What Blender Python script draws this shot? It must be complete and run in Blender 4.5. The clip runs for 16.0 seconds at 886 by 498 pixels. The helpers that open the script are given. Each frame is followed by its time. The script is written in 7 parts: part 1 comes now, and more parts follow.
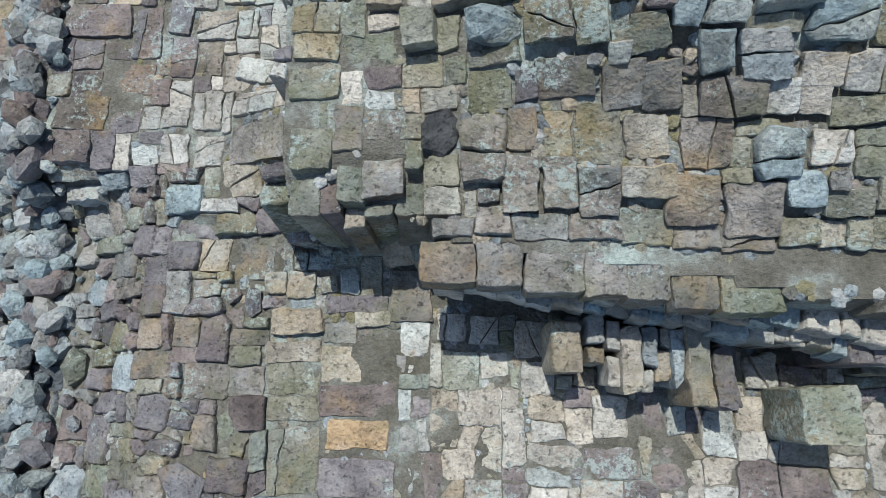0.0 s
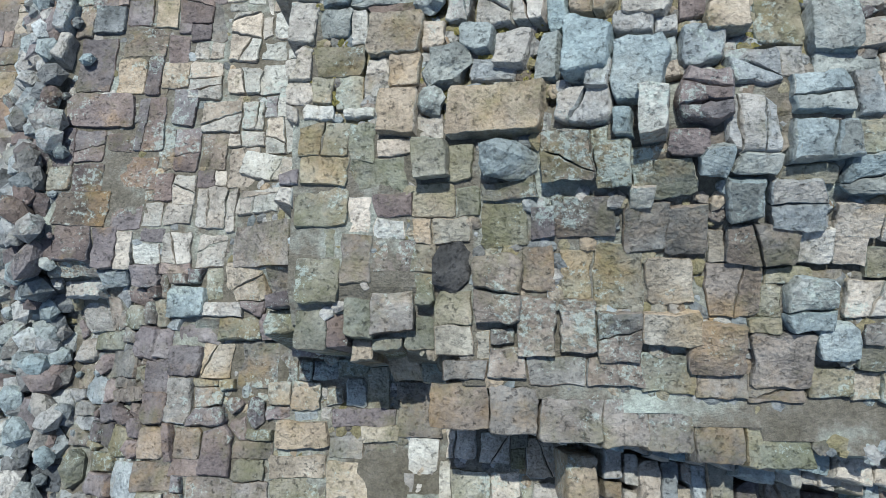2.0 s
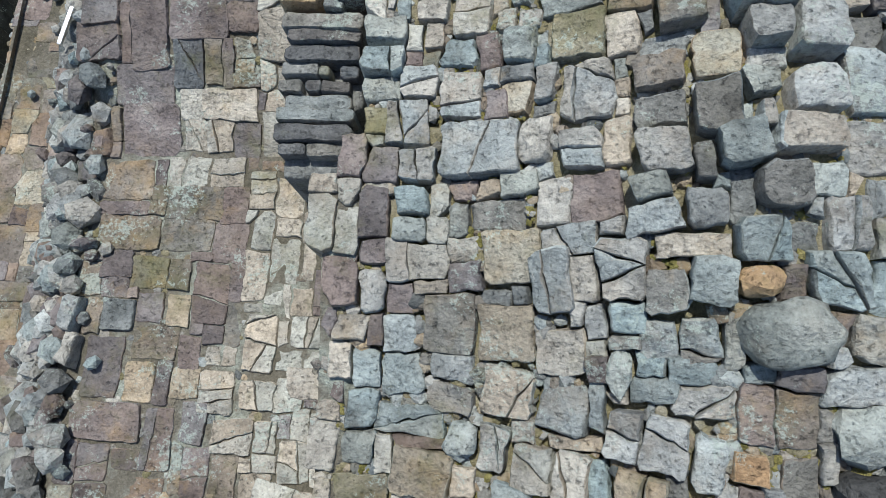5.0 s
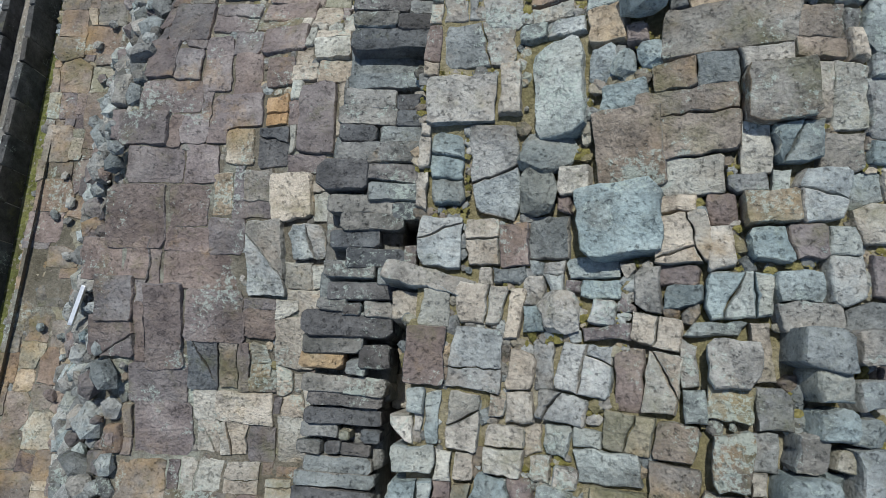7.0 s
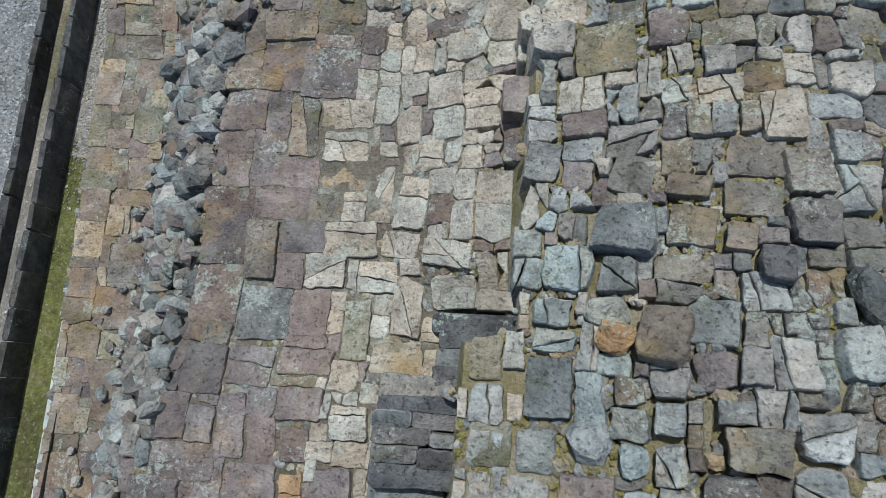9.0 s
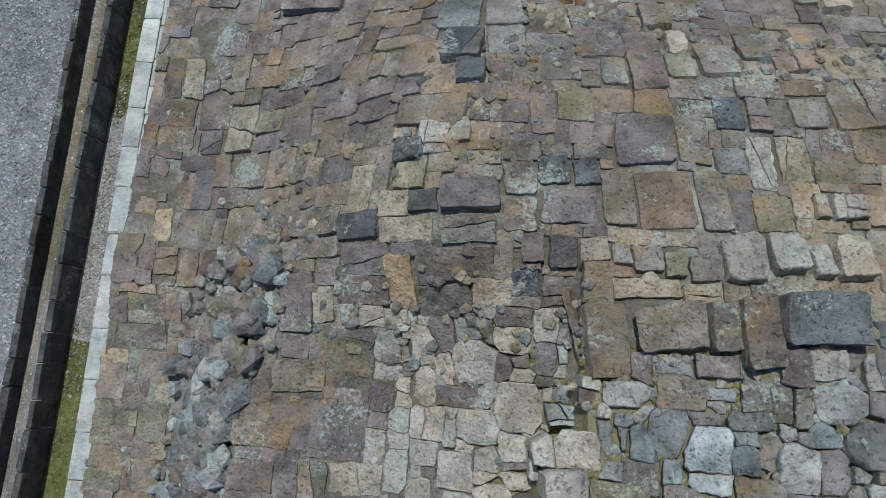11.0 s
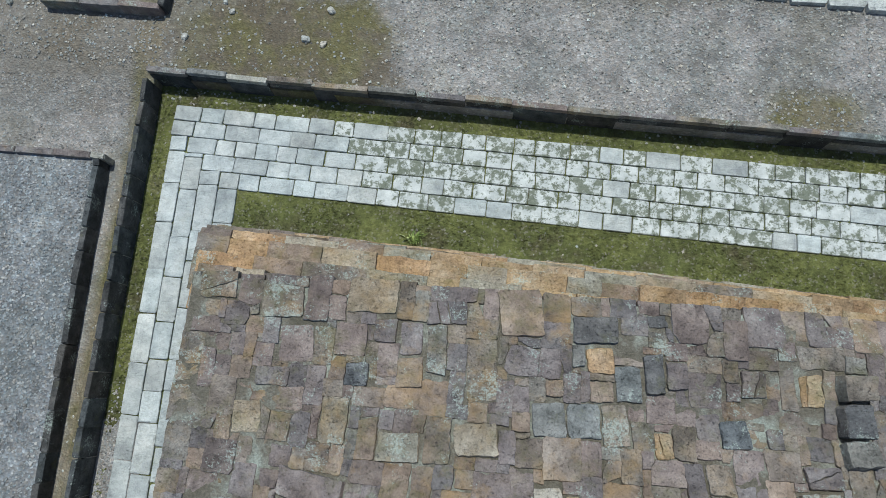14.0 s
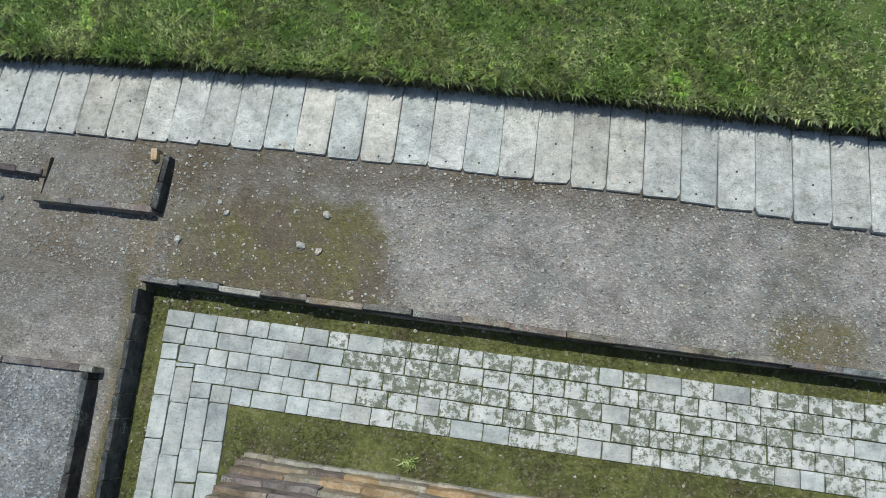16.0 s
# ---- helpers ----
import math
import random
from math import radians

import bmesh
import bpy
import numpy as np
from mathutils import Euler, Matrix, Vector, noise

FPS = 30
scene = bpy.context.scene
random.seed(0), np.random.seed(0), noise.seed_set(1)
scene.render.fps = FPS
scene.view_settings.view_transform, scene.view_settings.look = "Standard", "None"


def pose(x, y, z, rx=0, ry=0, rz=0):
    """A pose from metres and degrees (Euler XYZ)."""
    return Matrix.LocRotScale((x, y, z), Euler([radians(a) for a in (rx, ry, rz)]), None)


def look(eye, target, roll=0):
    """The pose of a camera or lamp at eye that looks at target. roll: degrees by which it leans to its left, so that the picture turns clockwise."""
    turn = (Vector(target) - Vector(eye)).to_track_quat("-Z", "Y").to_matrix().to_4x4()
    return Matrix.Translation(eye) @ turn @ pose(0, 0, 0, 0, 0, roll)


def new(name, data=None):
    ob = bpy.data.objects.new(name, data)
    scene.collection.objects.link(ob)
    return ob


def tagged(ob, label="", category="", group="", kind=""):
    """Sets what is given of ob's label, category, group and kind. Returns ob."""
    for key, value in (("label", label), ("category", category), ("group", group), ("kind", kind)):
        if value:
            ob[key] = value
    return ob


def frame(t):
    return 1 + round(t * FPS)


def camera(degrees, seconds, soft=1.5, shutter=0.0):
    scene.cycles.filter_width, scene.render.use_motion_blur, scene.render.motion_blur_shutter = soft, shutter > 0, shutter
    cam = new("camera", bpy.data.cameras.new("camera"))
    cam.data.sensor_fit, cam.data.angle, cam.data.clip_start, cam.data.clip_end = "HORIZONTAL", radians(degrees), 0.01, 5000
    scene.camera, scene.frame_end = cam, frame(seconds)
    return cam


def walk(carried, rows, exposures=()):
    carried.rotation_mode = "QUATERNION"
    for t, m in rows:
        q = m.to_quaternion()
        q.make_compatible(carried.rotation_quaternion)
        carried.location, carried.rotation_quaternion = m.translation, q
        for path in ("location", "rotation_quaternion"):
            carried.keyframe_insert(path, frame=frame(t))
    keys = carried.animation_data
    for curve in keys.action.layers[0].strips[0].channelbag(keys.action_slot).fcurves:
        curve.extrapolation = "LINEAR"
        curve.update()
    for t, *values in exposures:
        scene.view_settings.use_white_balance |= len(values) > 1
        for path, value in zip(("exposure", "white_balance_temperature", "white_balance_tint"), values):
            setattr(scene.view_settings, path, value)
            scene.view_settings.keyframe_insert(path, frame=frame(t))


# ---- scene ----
cam = camera(72.0, 16.0, 0.85)
PATH = [
    (0.0, 0.000, 0.000, 6.415, 12.918, 2.599, -0.000),
    (0.5, -0.009, 0.098, 6.417, 12.965, 2.699, 0.125),
    (1.0, -0.017, 0.228, 6.421, 13.031, 2.787, 0.231),
    (1.5, -0.023, 0.389, 6.424, 13.090, 2.880, 0.346),
    (2.0, -0.029, 0.578, 6.431, 13.127, 2.960, 0.439),
    (2.5, -0.035, 0.794, 6.443, 13.143, 3.059, 0.571),
    (3.0, -0.047, 1.052, 6.456, 13.184, 3.165, 0.750),
    (5.5, -0.200, 2.840, 6.734, 13.095, 2.927, 2.624),
    (6.0, -0.243, 3.281, 6.808, 13.142, 2.948, 2.897),
    (6.5, -0.289, 3.748, 6.888, 13.180, 2.968, 3.188),
    (7.0, -0.340, 4.234, 6.974, 13.213, 2.964, 3.428),
    (7.5, -0.394, 4.748, 7.063, 13.178, 2.991, 3.610),
    (8.0, -0.447, 5.290, 7.157, 13.120, 3.045, 3.826),
    (8.5, -0.496, 5.851, 7.266, 12.999, 3.060, 4.096),
    (9.0, -0.548, 6.435, 7.373, 12.812, 3.095, 4.364),
    (11.5, -0.840, 9.558, 7.978, 12.365, 2.915, 4.719),
    (12.0, -0.893, 10.221, 8.082, 12.517, 3.023, 4.784),
    (12.5, -0.945, 10.907, 8.191, 12.659, 3.091, 4.808),
    (13.0, -1.006, 11.609, 8.302, 12.825, 3.079, 4.815),
    (13.5, -1.059, 12.327, 8.419, 13.036, 3.067, 4.818),
    (14.0, -1.103, 13.070, 8.541, 13.232, 3.056, 4.882),
    (14.5, -1.148, 13.826, 8.665, 13.457, 3.027, 4.962),
    (15.0, -1.197, 14.585, 8.802, 13.674, 2.969, 5.063),
    (15.5, -1.247, 15.341, 8.942, 13.884, 2.905, 5.200),
    (16.0, -1.301, 16.094, 9.093, 14.103, 2.865, 5.349),
]
walk(cam, [(t, pose(x, y, z, rx, ry, rz)) for t, x, y, z, rx, ry, rz in PATH],
     [(0, 0.42, 6000, 6), (3, 0.52, 6150, 6), (5.5, 0.28, 6400, 7), (7.5, 0.08, 6400, 7), (9, 0.1, 6350, 7), (11.5, -0.17, 6150, 6), (13.5, -0.04, 6150, 4), (16, -0.12, 6450, 5)])

# light: high sun from the north-north-west, clear sky
SUN_EL, SUN_AZ = radians(69), radians(-14)  # azimuth from +y towards +x
world = bpy.data.worlds.new("sky")
scene.world = world
world.use_nodes = True
wn = world.node_tree.nodes
sky = wn.new("ShaderNodeTexSky")
sky.sky_type, sky.sun_disc, sky.sun_elevation, sky.sun_rotation = "NISHITA", False, SUN_EL, SUN_AZ
world.node_tree.links.new(sky.outputs[0], wn["Background"].inputs[0])
wn["Background"].inputs[1].default_value = 0.115
sun = new("sun", bpy.data.lights.new("sun", "SUN"))
sun.data.energy, sun.data.angle, sun.data.color = 3.95, radians(0.6), (1.0, 0.96, 0.885)
sun_way = Vector((math.sin(SUN_AZ) * math.cos(SUN_EL), math.cos(SUN_AZ) * math.cos(SUN_EL), math.sin(SUN_EL)))
sun.matrix_world = look(sun_way * 50, (0, 0, 0))

# ---- materials ----
class Nodes:
    """Short hand for building a node material."""

    def __init__(self, name):
        self.mat = bpy.data.materials.new(name)
        self.mat.use_nodes = True
        self.tree = self.mat.node_tree
        self.bsdf = self.tree.nodes["Principled BSDF"]
        geo = self.tree.nodes.new("ShaderNodeNewGeometry")
        self.pos = geo.outputs["Position"]
        info = self.tree.nodes.new("ShaderNodeObjectInfo").outputs["Random"]
        self.rand = self.math("FRACT", self.math("ADD", info, geo.outputs["Random Per Island"]))

    def add(self, kind, **inputs):
        node = self.tree.nodes.new(kind)
        for key, value in inputs.items():
            self.put(node, key.replace("_", " "), value)
        return node

    def put(self, node, key, value):
        slot = node.inputs[int(key[1:])] if key[0] == "i" and key[1:].isdigit() else node.inputs[key]
        if isinstance(value, bpy.types.NodeSocket):
            self.tree.links.new(value, slot)
        else:
            slot.default_value = value

    def noise(self, scale, detail=4.0, rough=0.6, shift=None):
        place = self.pos
        if shift is not None:
            shift = (shift, shift, shift) if isinstance(shift, float) else shift
            place = self.add("ShaderNodeVectorMath", i0=self.pos, i1=shift).outputs[0]
        return self.add("ShaderNodeTexNoise", Vector=place, Scale=scale, Detail=detail, Roughness=rough).outputs["Fac"]

    def ramp(self, fac, stops, ease="LINEAR"):
        node = self.add("ShaderNodeValToRGB", Fac=fac)
        node.color_ramp.interpolation = ease
        while len(node.color_ramp.elements) < len(stops):
            node.color_ramp.elements.new(0.5)
        for el, (at, col) in zip(node.color_ramp.elements, stops):
            el.position = at
            el.color = (*col, 1) if not isinstance(col, float) else (col, col, col, 1)
        return node.outputs["Color"]

    def mix(self, fac, a, b, how="MIX"):
        node = self.tree.nodes.new("ShaderNodeMix")
        node.data_type, node.blend_type = "RGBA", how
        for key, value in ((0, fac), (6, a), (7, b)):
            if isinstance(value, bpy.types.NodeSocket):
                self.tree.links.new(value, node.inputs[key])
            else:
                node.inputs[key].default_value = value if key == 0 else (*value, 1)
        return node.outputs[2]

    def math(self, how, a, b=0.0, c=0.0):
        node = self.tree.nodes.new("ShaderNodeMath")
        node.operation = how
        for key, value in enumerate((a, b, c)):
            self.put(node, "i%d" % key, value)
        return node.outputs[0]

    def shift(self):
        """A random offset for each object, so that no two stones share a pattern."""
        return self.math("MULTIPLY", self.rand, 57.0)

    def done(self, colour, height, strength=0.6, distance=0.02, rough=0.85):
        self.put(self.bsdf, "Base Color", colour)
        self.put(self.bsdf, "Roughness", rough)
        self.put(self.bsdf, "Specular IOR Level", 0.25)
        bump = self.add("ShaderNodeBump", Strength=strength, Distance=distance, Height=height)
        self.put(self.bsdf, "Normal", bump.outputs[0])
        return self.mat


def stone(name, dark, mid, pale, lichen=0.3, moss=0.15, ochre=0.1, spread=0.2, pits=1.0, warm=0.0, hues=1.0):
    """Weathered stone: broad mottling, fine grain, pits, lichen crusts, moss and ochre stains; each block has its own tone."""
    n = Nodes(name)
    off = n.shift()
    shade = n.ramp(n.noise(3.6, 5, 0.62, off), [(0.3, dark), (0.5, mid), (0.72, pale)])
    grain = n.ramp(n.noise(48, 5, 0.72, off), [(0.3, 0.42), (0.5, 1.0), (0.7, 1.4)])
    shade = n.mix(0.5 * min(1.0, pits), shade, grain, "MULTIPLY")
    broad = n.ramp(n.noise(1.3, 4, 0.6, 7.0), [(0.3, 0.76), (0.5, 1.0), (0.7, 1.16)])
    shade = n.mix(1.0, shade, broad, "MULTIPLY")
    stain = n.ramp(n.noise(9, 8, 0.72, 3.0), [(0.32, 0.4), (0.46, 0.92), (0.68, 1.18)])
    shade = n.mix(0.8 * min(1.0, pits), shade, stain, "MULTIPLY")
    hole = n.ramp(n.noise(38, 5, 0.7, off), [(0.32, 0.15), (0.42, 1.0)])
    shade = n.mix(0.4 * min(1.0, pits), shade, hole, "MULTIPLY")
    tone = n.ramp(n.rand, [(0.0, 1 - spread), (0.5, 1.0), (1.0, 1 + spread * 0.7)])
    shade = n.mix(1.0, shade, tone, "MULTIPLY")
    tint = n.ramp(n.math("FRACT", n.math("MULTIPLY", n.rand, 7.31)), [(0.0, (1.07, 0.985, 0.9)), (0.5, (1.0, 1.0, 1.0)), (1.0, (0.92, 1.0, 1.03))])
    shade = n.mix(hues, shade, tint, "MULTIPLY")
    if warm:
        patch = n.ramp(n.noise(4.2, 5, 0.65, n.math("MULTIPLY", n.rand, 23.0)), [(0.5, 0.0), (0.68, 1.0)])
        shade = n.mix(n.math("MULTIPLY", patch, warm), shade, (0.4, 0.3, 0.2))
    if ochre:
        patch = n.ramp(n.noise(2.3, 6, 0.68, 11.0), [(0.66 - ochre, 0.0), (0.8 - ochre * 0.5, 1.0)])
        shade = n.mix(n.math("MULTIPLY", patch, 0.5), shade, (0.42, 0.27, 0.1))
    if moss:
        patch = n.ramp(n.noise(3.1, 7, 0.74, 23.0), [(0.62 - moss, 0.0), (0.78 - moss * 0.6, 1.0)])
        shade = n.mix(n.math("MULTIPLY", patch, 0.55), shade, (0.13, 0.135, 0.05))
    if lichen:
        crust = n.math("MULTIPLY", n.noise(3.0, 3, 0.5, 31.0), n.noise(34, 6, 0.78, 5.0))
        patch = n.ramp(crust, [(0.35 - lichen * 0.2, 0.0), (0.39 - lichen * 0.2, 1.0)])
        shade = n.mix(n.math("MULTIPLY", patch, 0.6), shade, (0.4, 0.47, 0.43))
    pit = n.add("ShaderNodeTexVoronoi", Vector=n.pos, Scale=60.0).outputs["Distance"]
    relief = n.math("ADD", n.math("MULTIPLY", n.noise(11, 8, 0.68, off), 1.5), n.math("ADD", n.math("MULTIPLY", pit, 0.15 * pits), n.math("MULTIPLY", hole, 0.3 * pits)))
    return n.done(shade, relief, 1.0, 0.034, 0.9)


GREY = stone("grey_andesite", (0.17, 0.18, 0.18), (0.33, 0.345, 0.34), (0.5, 0.51, 0.49), 0.15, 0.05, 0.05, warm=0.25)
BLUE = stone("blue_grey_andesite", (0.15, 0.175, 0.178), (0.285, 0.33, 0.33), (0.43, 0.475, 0.465), 0.12, 0.03, 0.0, warm=0.12)
BROWN = stone("brown_weathered_stone", (0.108, 0.096, 0.084), (0.205, 0.187, 0.166), (0.32, 0.3, 0.272), 0.2, 0.13, 0.13, warm=0.3)
MAUVE = stone("mauve_brown_paving_stone", (0.112, 0.096, 0.096), (0.195, 0.17, 0.168), (0.3, 0.272, 0.262), 0.15, 0.09, 0.08, 0.24, pits=0.85, warm=0.15)
PALE = stone("pale_beige_stone", (0.28, 0.26, 0.228), (0.41, 0.39, 0.345), (0.54, 0.52, 0.47), 0.1, 0.08, 0.08, warm=0.2)
TAN = stone("tan_sandstone", (0.22, 0.19, 0.145), (0.34, 0.305, 0.245), (0.46, 0.425, 0.36), 0.12, 0.12, 0.16)
ORANGE = stone("orange_sandstone", (0.26, 0.175, 0.105), (0.42, 0.3, 0.185), (0.54, 0.43, 0.31), 0.1, 0.1, 0.18)
# basalt boulders; also paints the shade of kerb faces and peg holes
DARK = stone("dark_basalt_and_shade", (0.035, 0.038, 0.04), (0.075, 0.078, 0.08), (0.14, 0.143, 0.143), 0.08, 0.05, 0.0)
CHAR = stone("charcoal_stone", (0.06, 0.063, 0.068), (0.12, 0.124, 0.13), (0.2, 0.205, 0.21), 0.1, 0.04, 0.0)
SLATE = stone("slate_grey_stone", (0.1, 0.107, 0.106), (0.2, 0.21, 0.208), (0.32, 0.33, 0.322), 0.12, 0.06, 0.02)
RUST = stone("warm_brown_stone", (0.13, 0.108, 0.092), (0.235, 0.195, 0.168), (0.36, 0.315, 0.275), 0.1, 0.13, 0.17, 0.24, pits=0.8, warm=0.15)
MOSSY = stone("mossy_stone", (0.14, 0.14, 0.11), (0.25, 0.245, 0.2), (0.38, 0.375, 0.32), 0.22, 0.2, 0.16, warm=0.2)
PAVER = stone("pale_paving_stone", (0.32, 0.35, 0.36), (0.46, 0.5, 0.5), (0.58, 0.61, 0.6), 0.0, 0.03, 0.0, 0.14, 0.5, 0.0, 0.25)
SLAB = stone("pale_concrete_slab", (0.4, 0.42, 0.41), (0.55, 0.57, 0.55), (0.68, 0.69, 0.66), 0.0, 0.06, 0.05, 0.14, 0.9, 0.0, 0.5)


def earth(name, cols, scale, fine, relief=0.05):
    n = Nodes(name)
    big = n.ramp(n.noise(scale, 6, 0.65), [(0.3, cols[0]), (0.5, cols[1]), (0.7, cols[2])])
    small = n.ramp(n.noise(fine, 4, 0.8), [(0.25, 0.5), (0.55, 1.0), (0.8, 1.5)])
    return n.done(n.mix(0.85, big, small, "MULTIPLY"), n.noise(fine * 0.6, 5, 0.8), 0.9, relief, 0.95)


SOIL = earth("sandy_soil_with_moss", ((0.17, 0.16, 0.07), (0.29, 0.26, 0.155), (0.42, 0.395, 0.32)), 3.2, 50)
MORTAR = earth("crumbled_stone_fill", ((0.12, 0.11, 0.08), (0.2, 0.185, 0.15), (0.46, 0.51, 0.45)), 2.6, 45)
def moss_ground():
    """Earth under moss: olive cushions, brown bare spots, pale grit."""
    n = Nodes("mossy_ground")
    shade = n.ramp(n.noise(1.1, 5, 0.65), [(0.32, (0.11, 0.1, 0.055)), (0.46, (0.115, 0.13, 0.045)), (0.6, (0.165, 0.18, 0.06)), (0.75, (0.22, 0.21, 0.12))])
    lump = n.ramp(n.noise(13, 5, 0.7), [(0.32, 0.45), (0.5, 1.0), (0.7, 1.6)])
    shade = n.mix(0.8, shade, lump, "MULTIPLY")
    grit = n.add("ShaderNodeTexVoronoi", Vector=n.pos, Scale=38.0)
    speck = n.ramp(n.add("ShaderNodeSeparateColor", Color=grit.outputs["Color"]).outputs[0], [(0.86, 0.0), (0.94, 1.0)])
    shade = n.mix(n.math("MULTIPLY", speck, 0.5), shade, (0.3, 0.29, 0.24))
    return n.done(shade, n.math("ADD", n.noise(13, 5, 0.7), n.math("MULTIPLY", n.noise(60, 3, 0.8), 0.5)), 1.0, 0.06, 0.95)


MOSS = moss_ground()
def gravel(name, spotted, tint=(1.0, 1.0, 1.0), bite=0.7):
    """Grey gravel: fine chips, a few pale ones, trampled paler and browner stretches; moss where the site has it."""
    n = Nodes(name)
    big = n.ramp(n.noise(0.55, 7, 0.75), [(0.3, (0.19, 0.185, 0.17)), (0.45, (0.28, 0.28, 0.27)), (0.53, (0.33, 0.315, 0.305)), (0.68, (0.43, 0.425, 0.405))])
    mid = n.ramp(n.noise(3.2, 7, 0.68), [(0.3, 0.5), (0.5, 1.0), (0.7, 1.45)])
    shade = n.mix(0.8, big, mid, "MULTIPLY")
    worley = n.add("ShaderNodeTexVoronoi", Vector=n.pos, Scale=32.0)
    cell = n.add("ShaderNodeSeparateColor", Color=worley.outputs["Color"])
    chips = n.ramp(cell.outputs[0], [(0.0, 0.72), (0.6, 0.98), (0.9, 1.15), (1.0, 1.8)])
    warm = n.ramp(cell.outputs[1], [(0.0, (1.06, 0.99, 0.92)), (0.5, (1.0, 1.0, 1.0)), (1.0, (0.93, 1.0, 1.05))])
    chips = n.mix(1.0, chips, warm, "MULTIPLY")
    shade = n.mix(1.0, n.mix(bite, shade, chips, "MULTIPLY"), tint, "MULTIPLY")
    brown = n.ramp(n.noise(0.7, 7, 0.75, 17.0), [(0.5, 0.0), (0.62, 1.0)])
    shade = n.mix(n.math("MULTIPLY", brown, 0.35 if spotted else 0.1), shade, n.mix(0.8, (0.17, 0.15, 0.105), mid, "MULTIPLY"))
    for (x, y, a, b, cols, sharp) in spotted:
        rel = n.add("ShaderNodeVectorMath", i0=n.pos, i1=(-x, -y, 0.0)).outputs[0]
        node = n.add("ShaderNodeVectorMath", i0=rel, i1=(1 / a, 1 / b, 0.0))
        node.operation = "MULTIPLY"
        flat = n.add("ShaderNodeVectorMath", i0=node.outputs[0])
        flat.operation = "ABSOLUTE"
        axes = n.add("ShaderNodeSeparateXYZ", Vector=flat.outputs[0])
        length = n.math("POWER", n.math("ADD", n.math("POWER", axes.outputs[0], 3.5), n.math("POWER", axes.outputs[1], 3.5)), 0.286)
        reach = n.math("ADD", length, n.math("MULTIPLY", n.math("SUBTRACT", n.noise(1.1, 7, 0.78, 2.0), 0.5), 1.1))
        patch = n.ramp(n.math("MULTIPLY", reach, 0.5), [(0.5 - sharp, 1.0), (0.5 + sharp * 0.5, 0.0)])
        cover = n.mix(n.ramp(n.noise(1.4, 5, 0.6, 9.0), [(0.42, 0.0), (0.56, 1.0)]), cols[0], cols[1])
        cover = n.mix(0.7, cover, n.ramp(n.noise(12, 5, 0.75), [(0.3, 0.5), (0.5, 1.0), (0.7, 1.5)]), "MULTIPLY")
        cover = n.mix(0.5, cover, chips, "MULTIPLY")
        shade = n.mix(n.math("MULTIPLY", patch, 0.9), shade, cover)
    return n.done(shade, n.math("ADD", worley.outputs["Distance"], n.noise(30, 4, 0.8)), 0.8, 0.03, 0.95)


METAL = Nodes("pale_metal")
METAL.put(METAL.bsdf, "Metallic", 0.9)
METAL = METAL.done((0.75, 0.77, 0.78, 1.0), METAL.noise(40), 0.2, 0.01, 0.4)
OLIVE, EARTHY = (0.125, 0.115, 0.045), (0.12, 0.1, 0.07)
GRAVEL = gravel("grey_gravel_ground", ((-4.5, 17.9, 1.85, 1.05, (EARTHY, OLIVE), 0.1), (-6.1, 19.3, 1.6, 0.8, (EARTHY, (0.15, 0.135, 0.1)), 0.25), (-1.5, 19.55, 6.5, 0.5, (EARTHY, (0.17, 0.155, 0.135)), 0.3), (-7.9, 18.1, 1.9, 1.2, ((0.16, 0.14, 0.11), (0.2, 0.185, 0.16)), 0.3), (3.4, 17.3, 0.7, 0.4, (OLIVE, (0.17, 0.15, 0.1)), 0.2), (-6.6, 14.0, 0.22, 5.0, ((0.2, 0.17, 0.11), OLIVE), 0.3)), (0.88, 0.88, 0.88))
BED_GRAVEL = gravel("blue_grey_bed_gravel", (), (0.66, 0.72, 0.78), 1.0)
PEBBLE = stone("gravel_stone", (0.2, 0.2, 0.2), (0.34, 0.34, 0.335), (0.5, 0.5, 0.49), 0.0, 0.0, 0.0)
BLUE_PEBBLE = stone("blue_gravel_stone", (0.2, 0.21, 0.22), (0.34, 0.36, 0.37), (0.52, 0.54, 0.55), 0.0, 0.0, 0.0)
PALE_PEBBLE = stone("pale_gravel_stone", (0.26, 0.26, 0.24), (0.44, 0.44, 0.41), (0.62, 0.62, 0.58), 0.0, 0.0, 0.02, 0.35)
def grass(name, stops):
    n = Nodes(name)
    patch = n.ramp(n.noise(0.9, 6, 0.7), stops)
    each = n.ramp(n.rand, [(0.0, 0.45), (0.5, 1.0), (1.0, 1.7)])
    clump = n.ramp(n.noise(5, 5, 0.7), [(0.3, 0.5), (0.5, 1.0), (0.7, 1.4)])
    return n.done(n.mix(0.9, n.mix(0.8, patch, each, "MULTIPLY"), clump, "MULTIPLY"), n.noise(30, 3), 0.2, 0.01, 0.7)


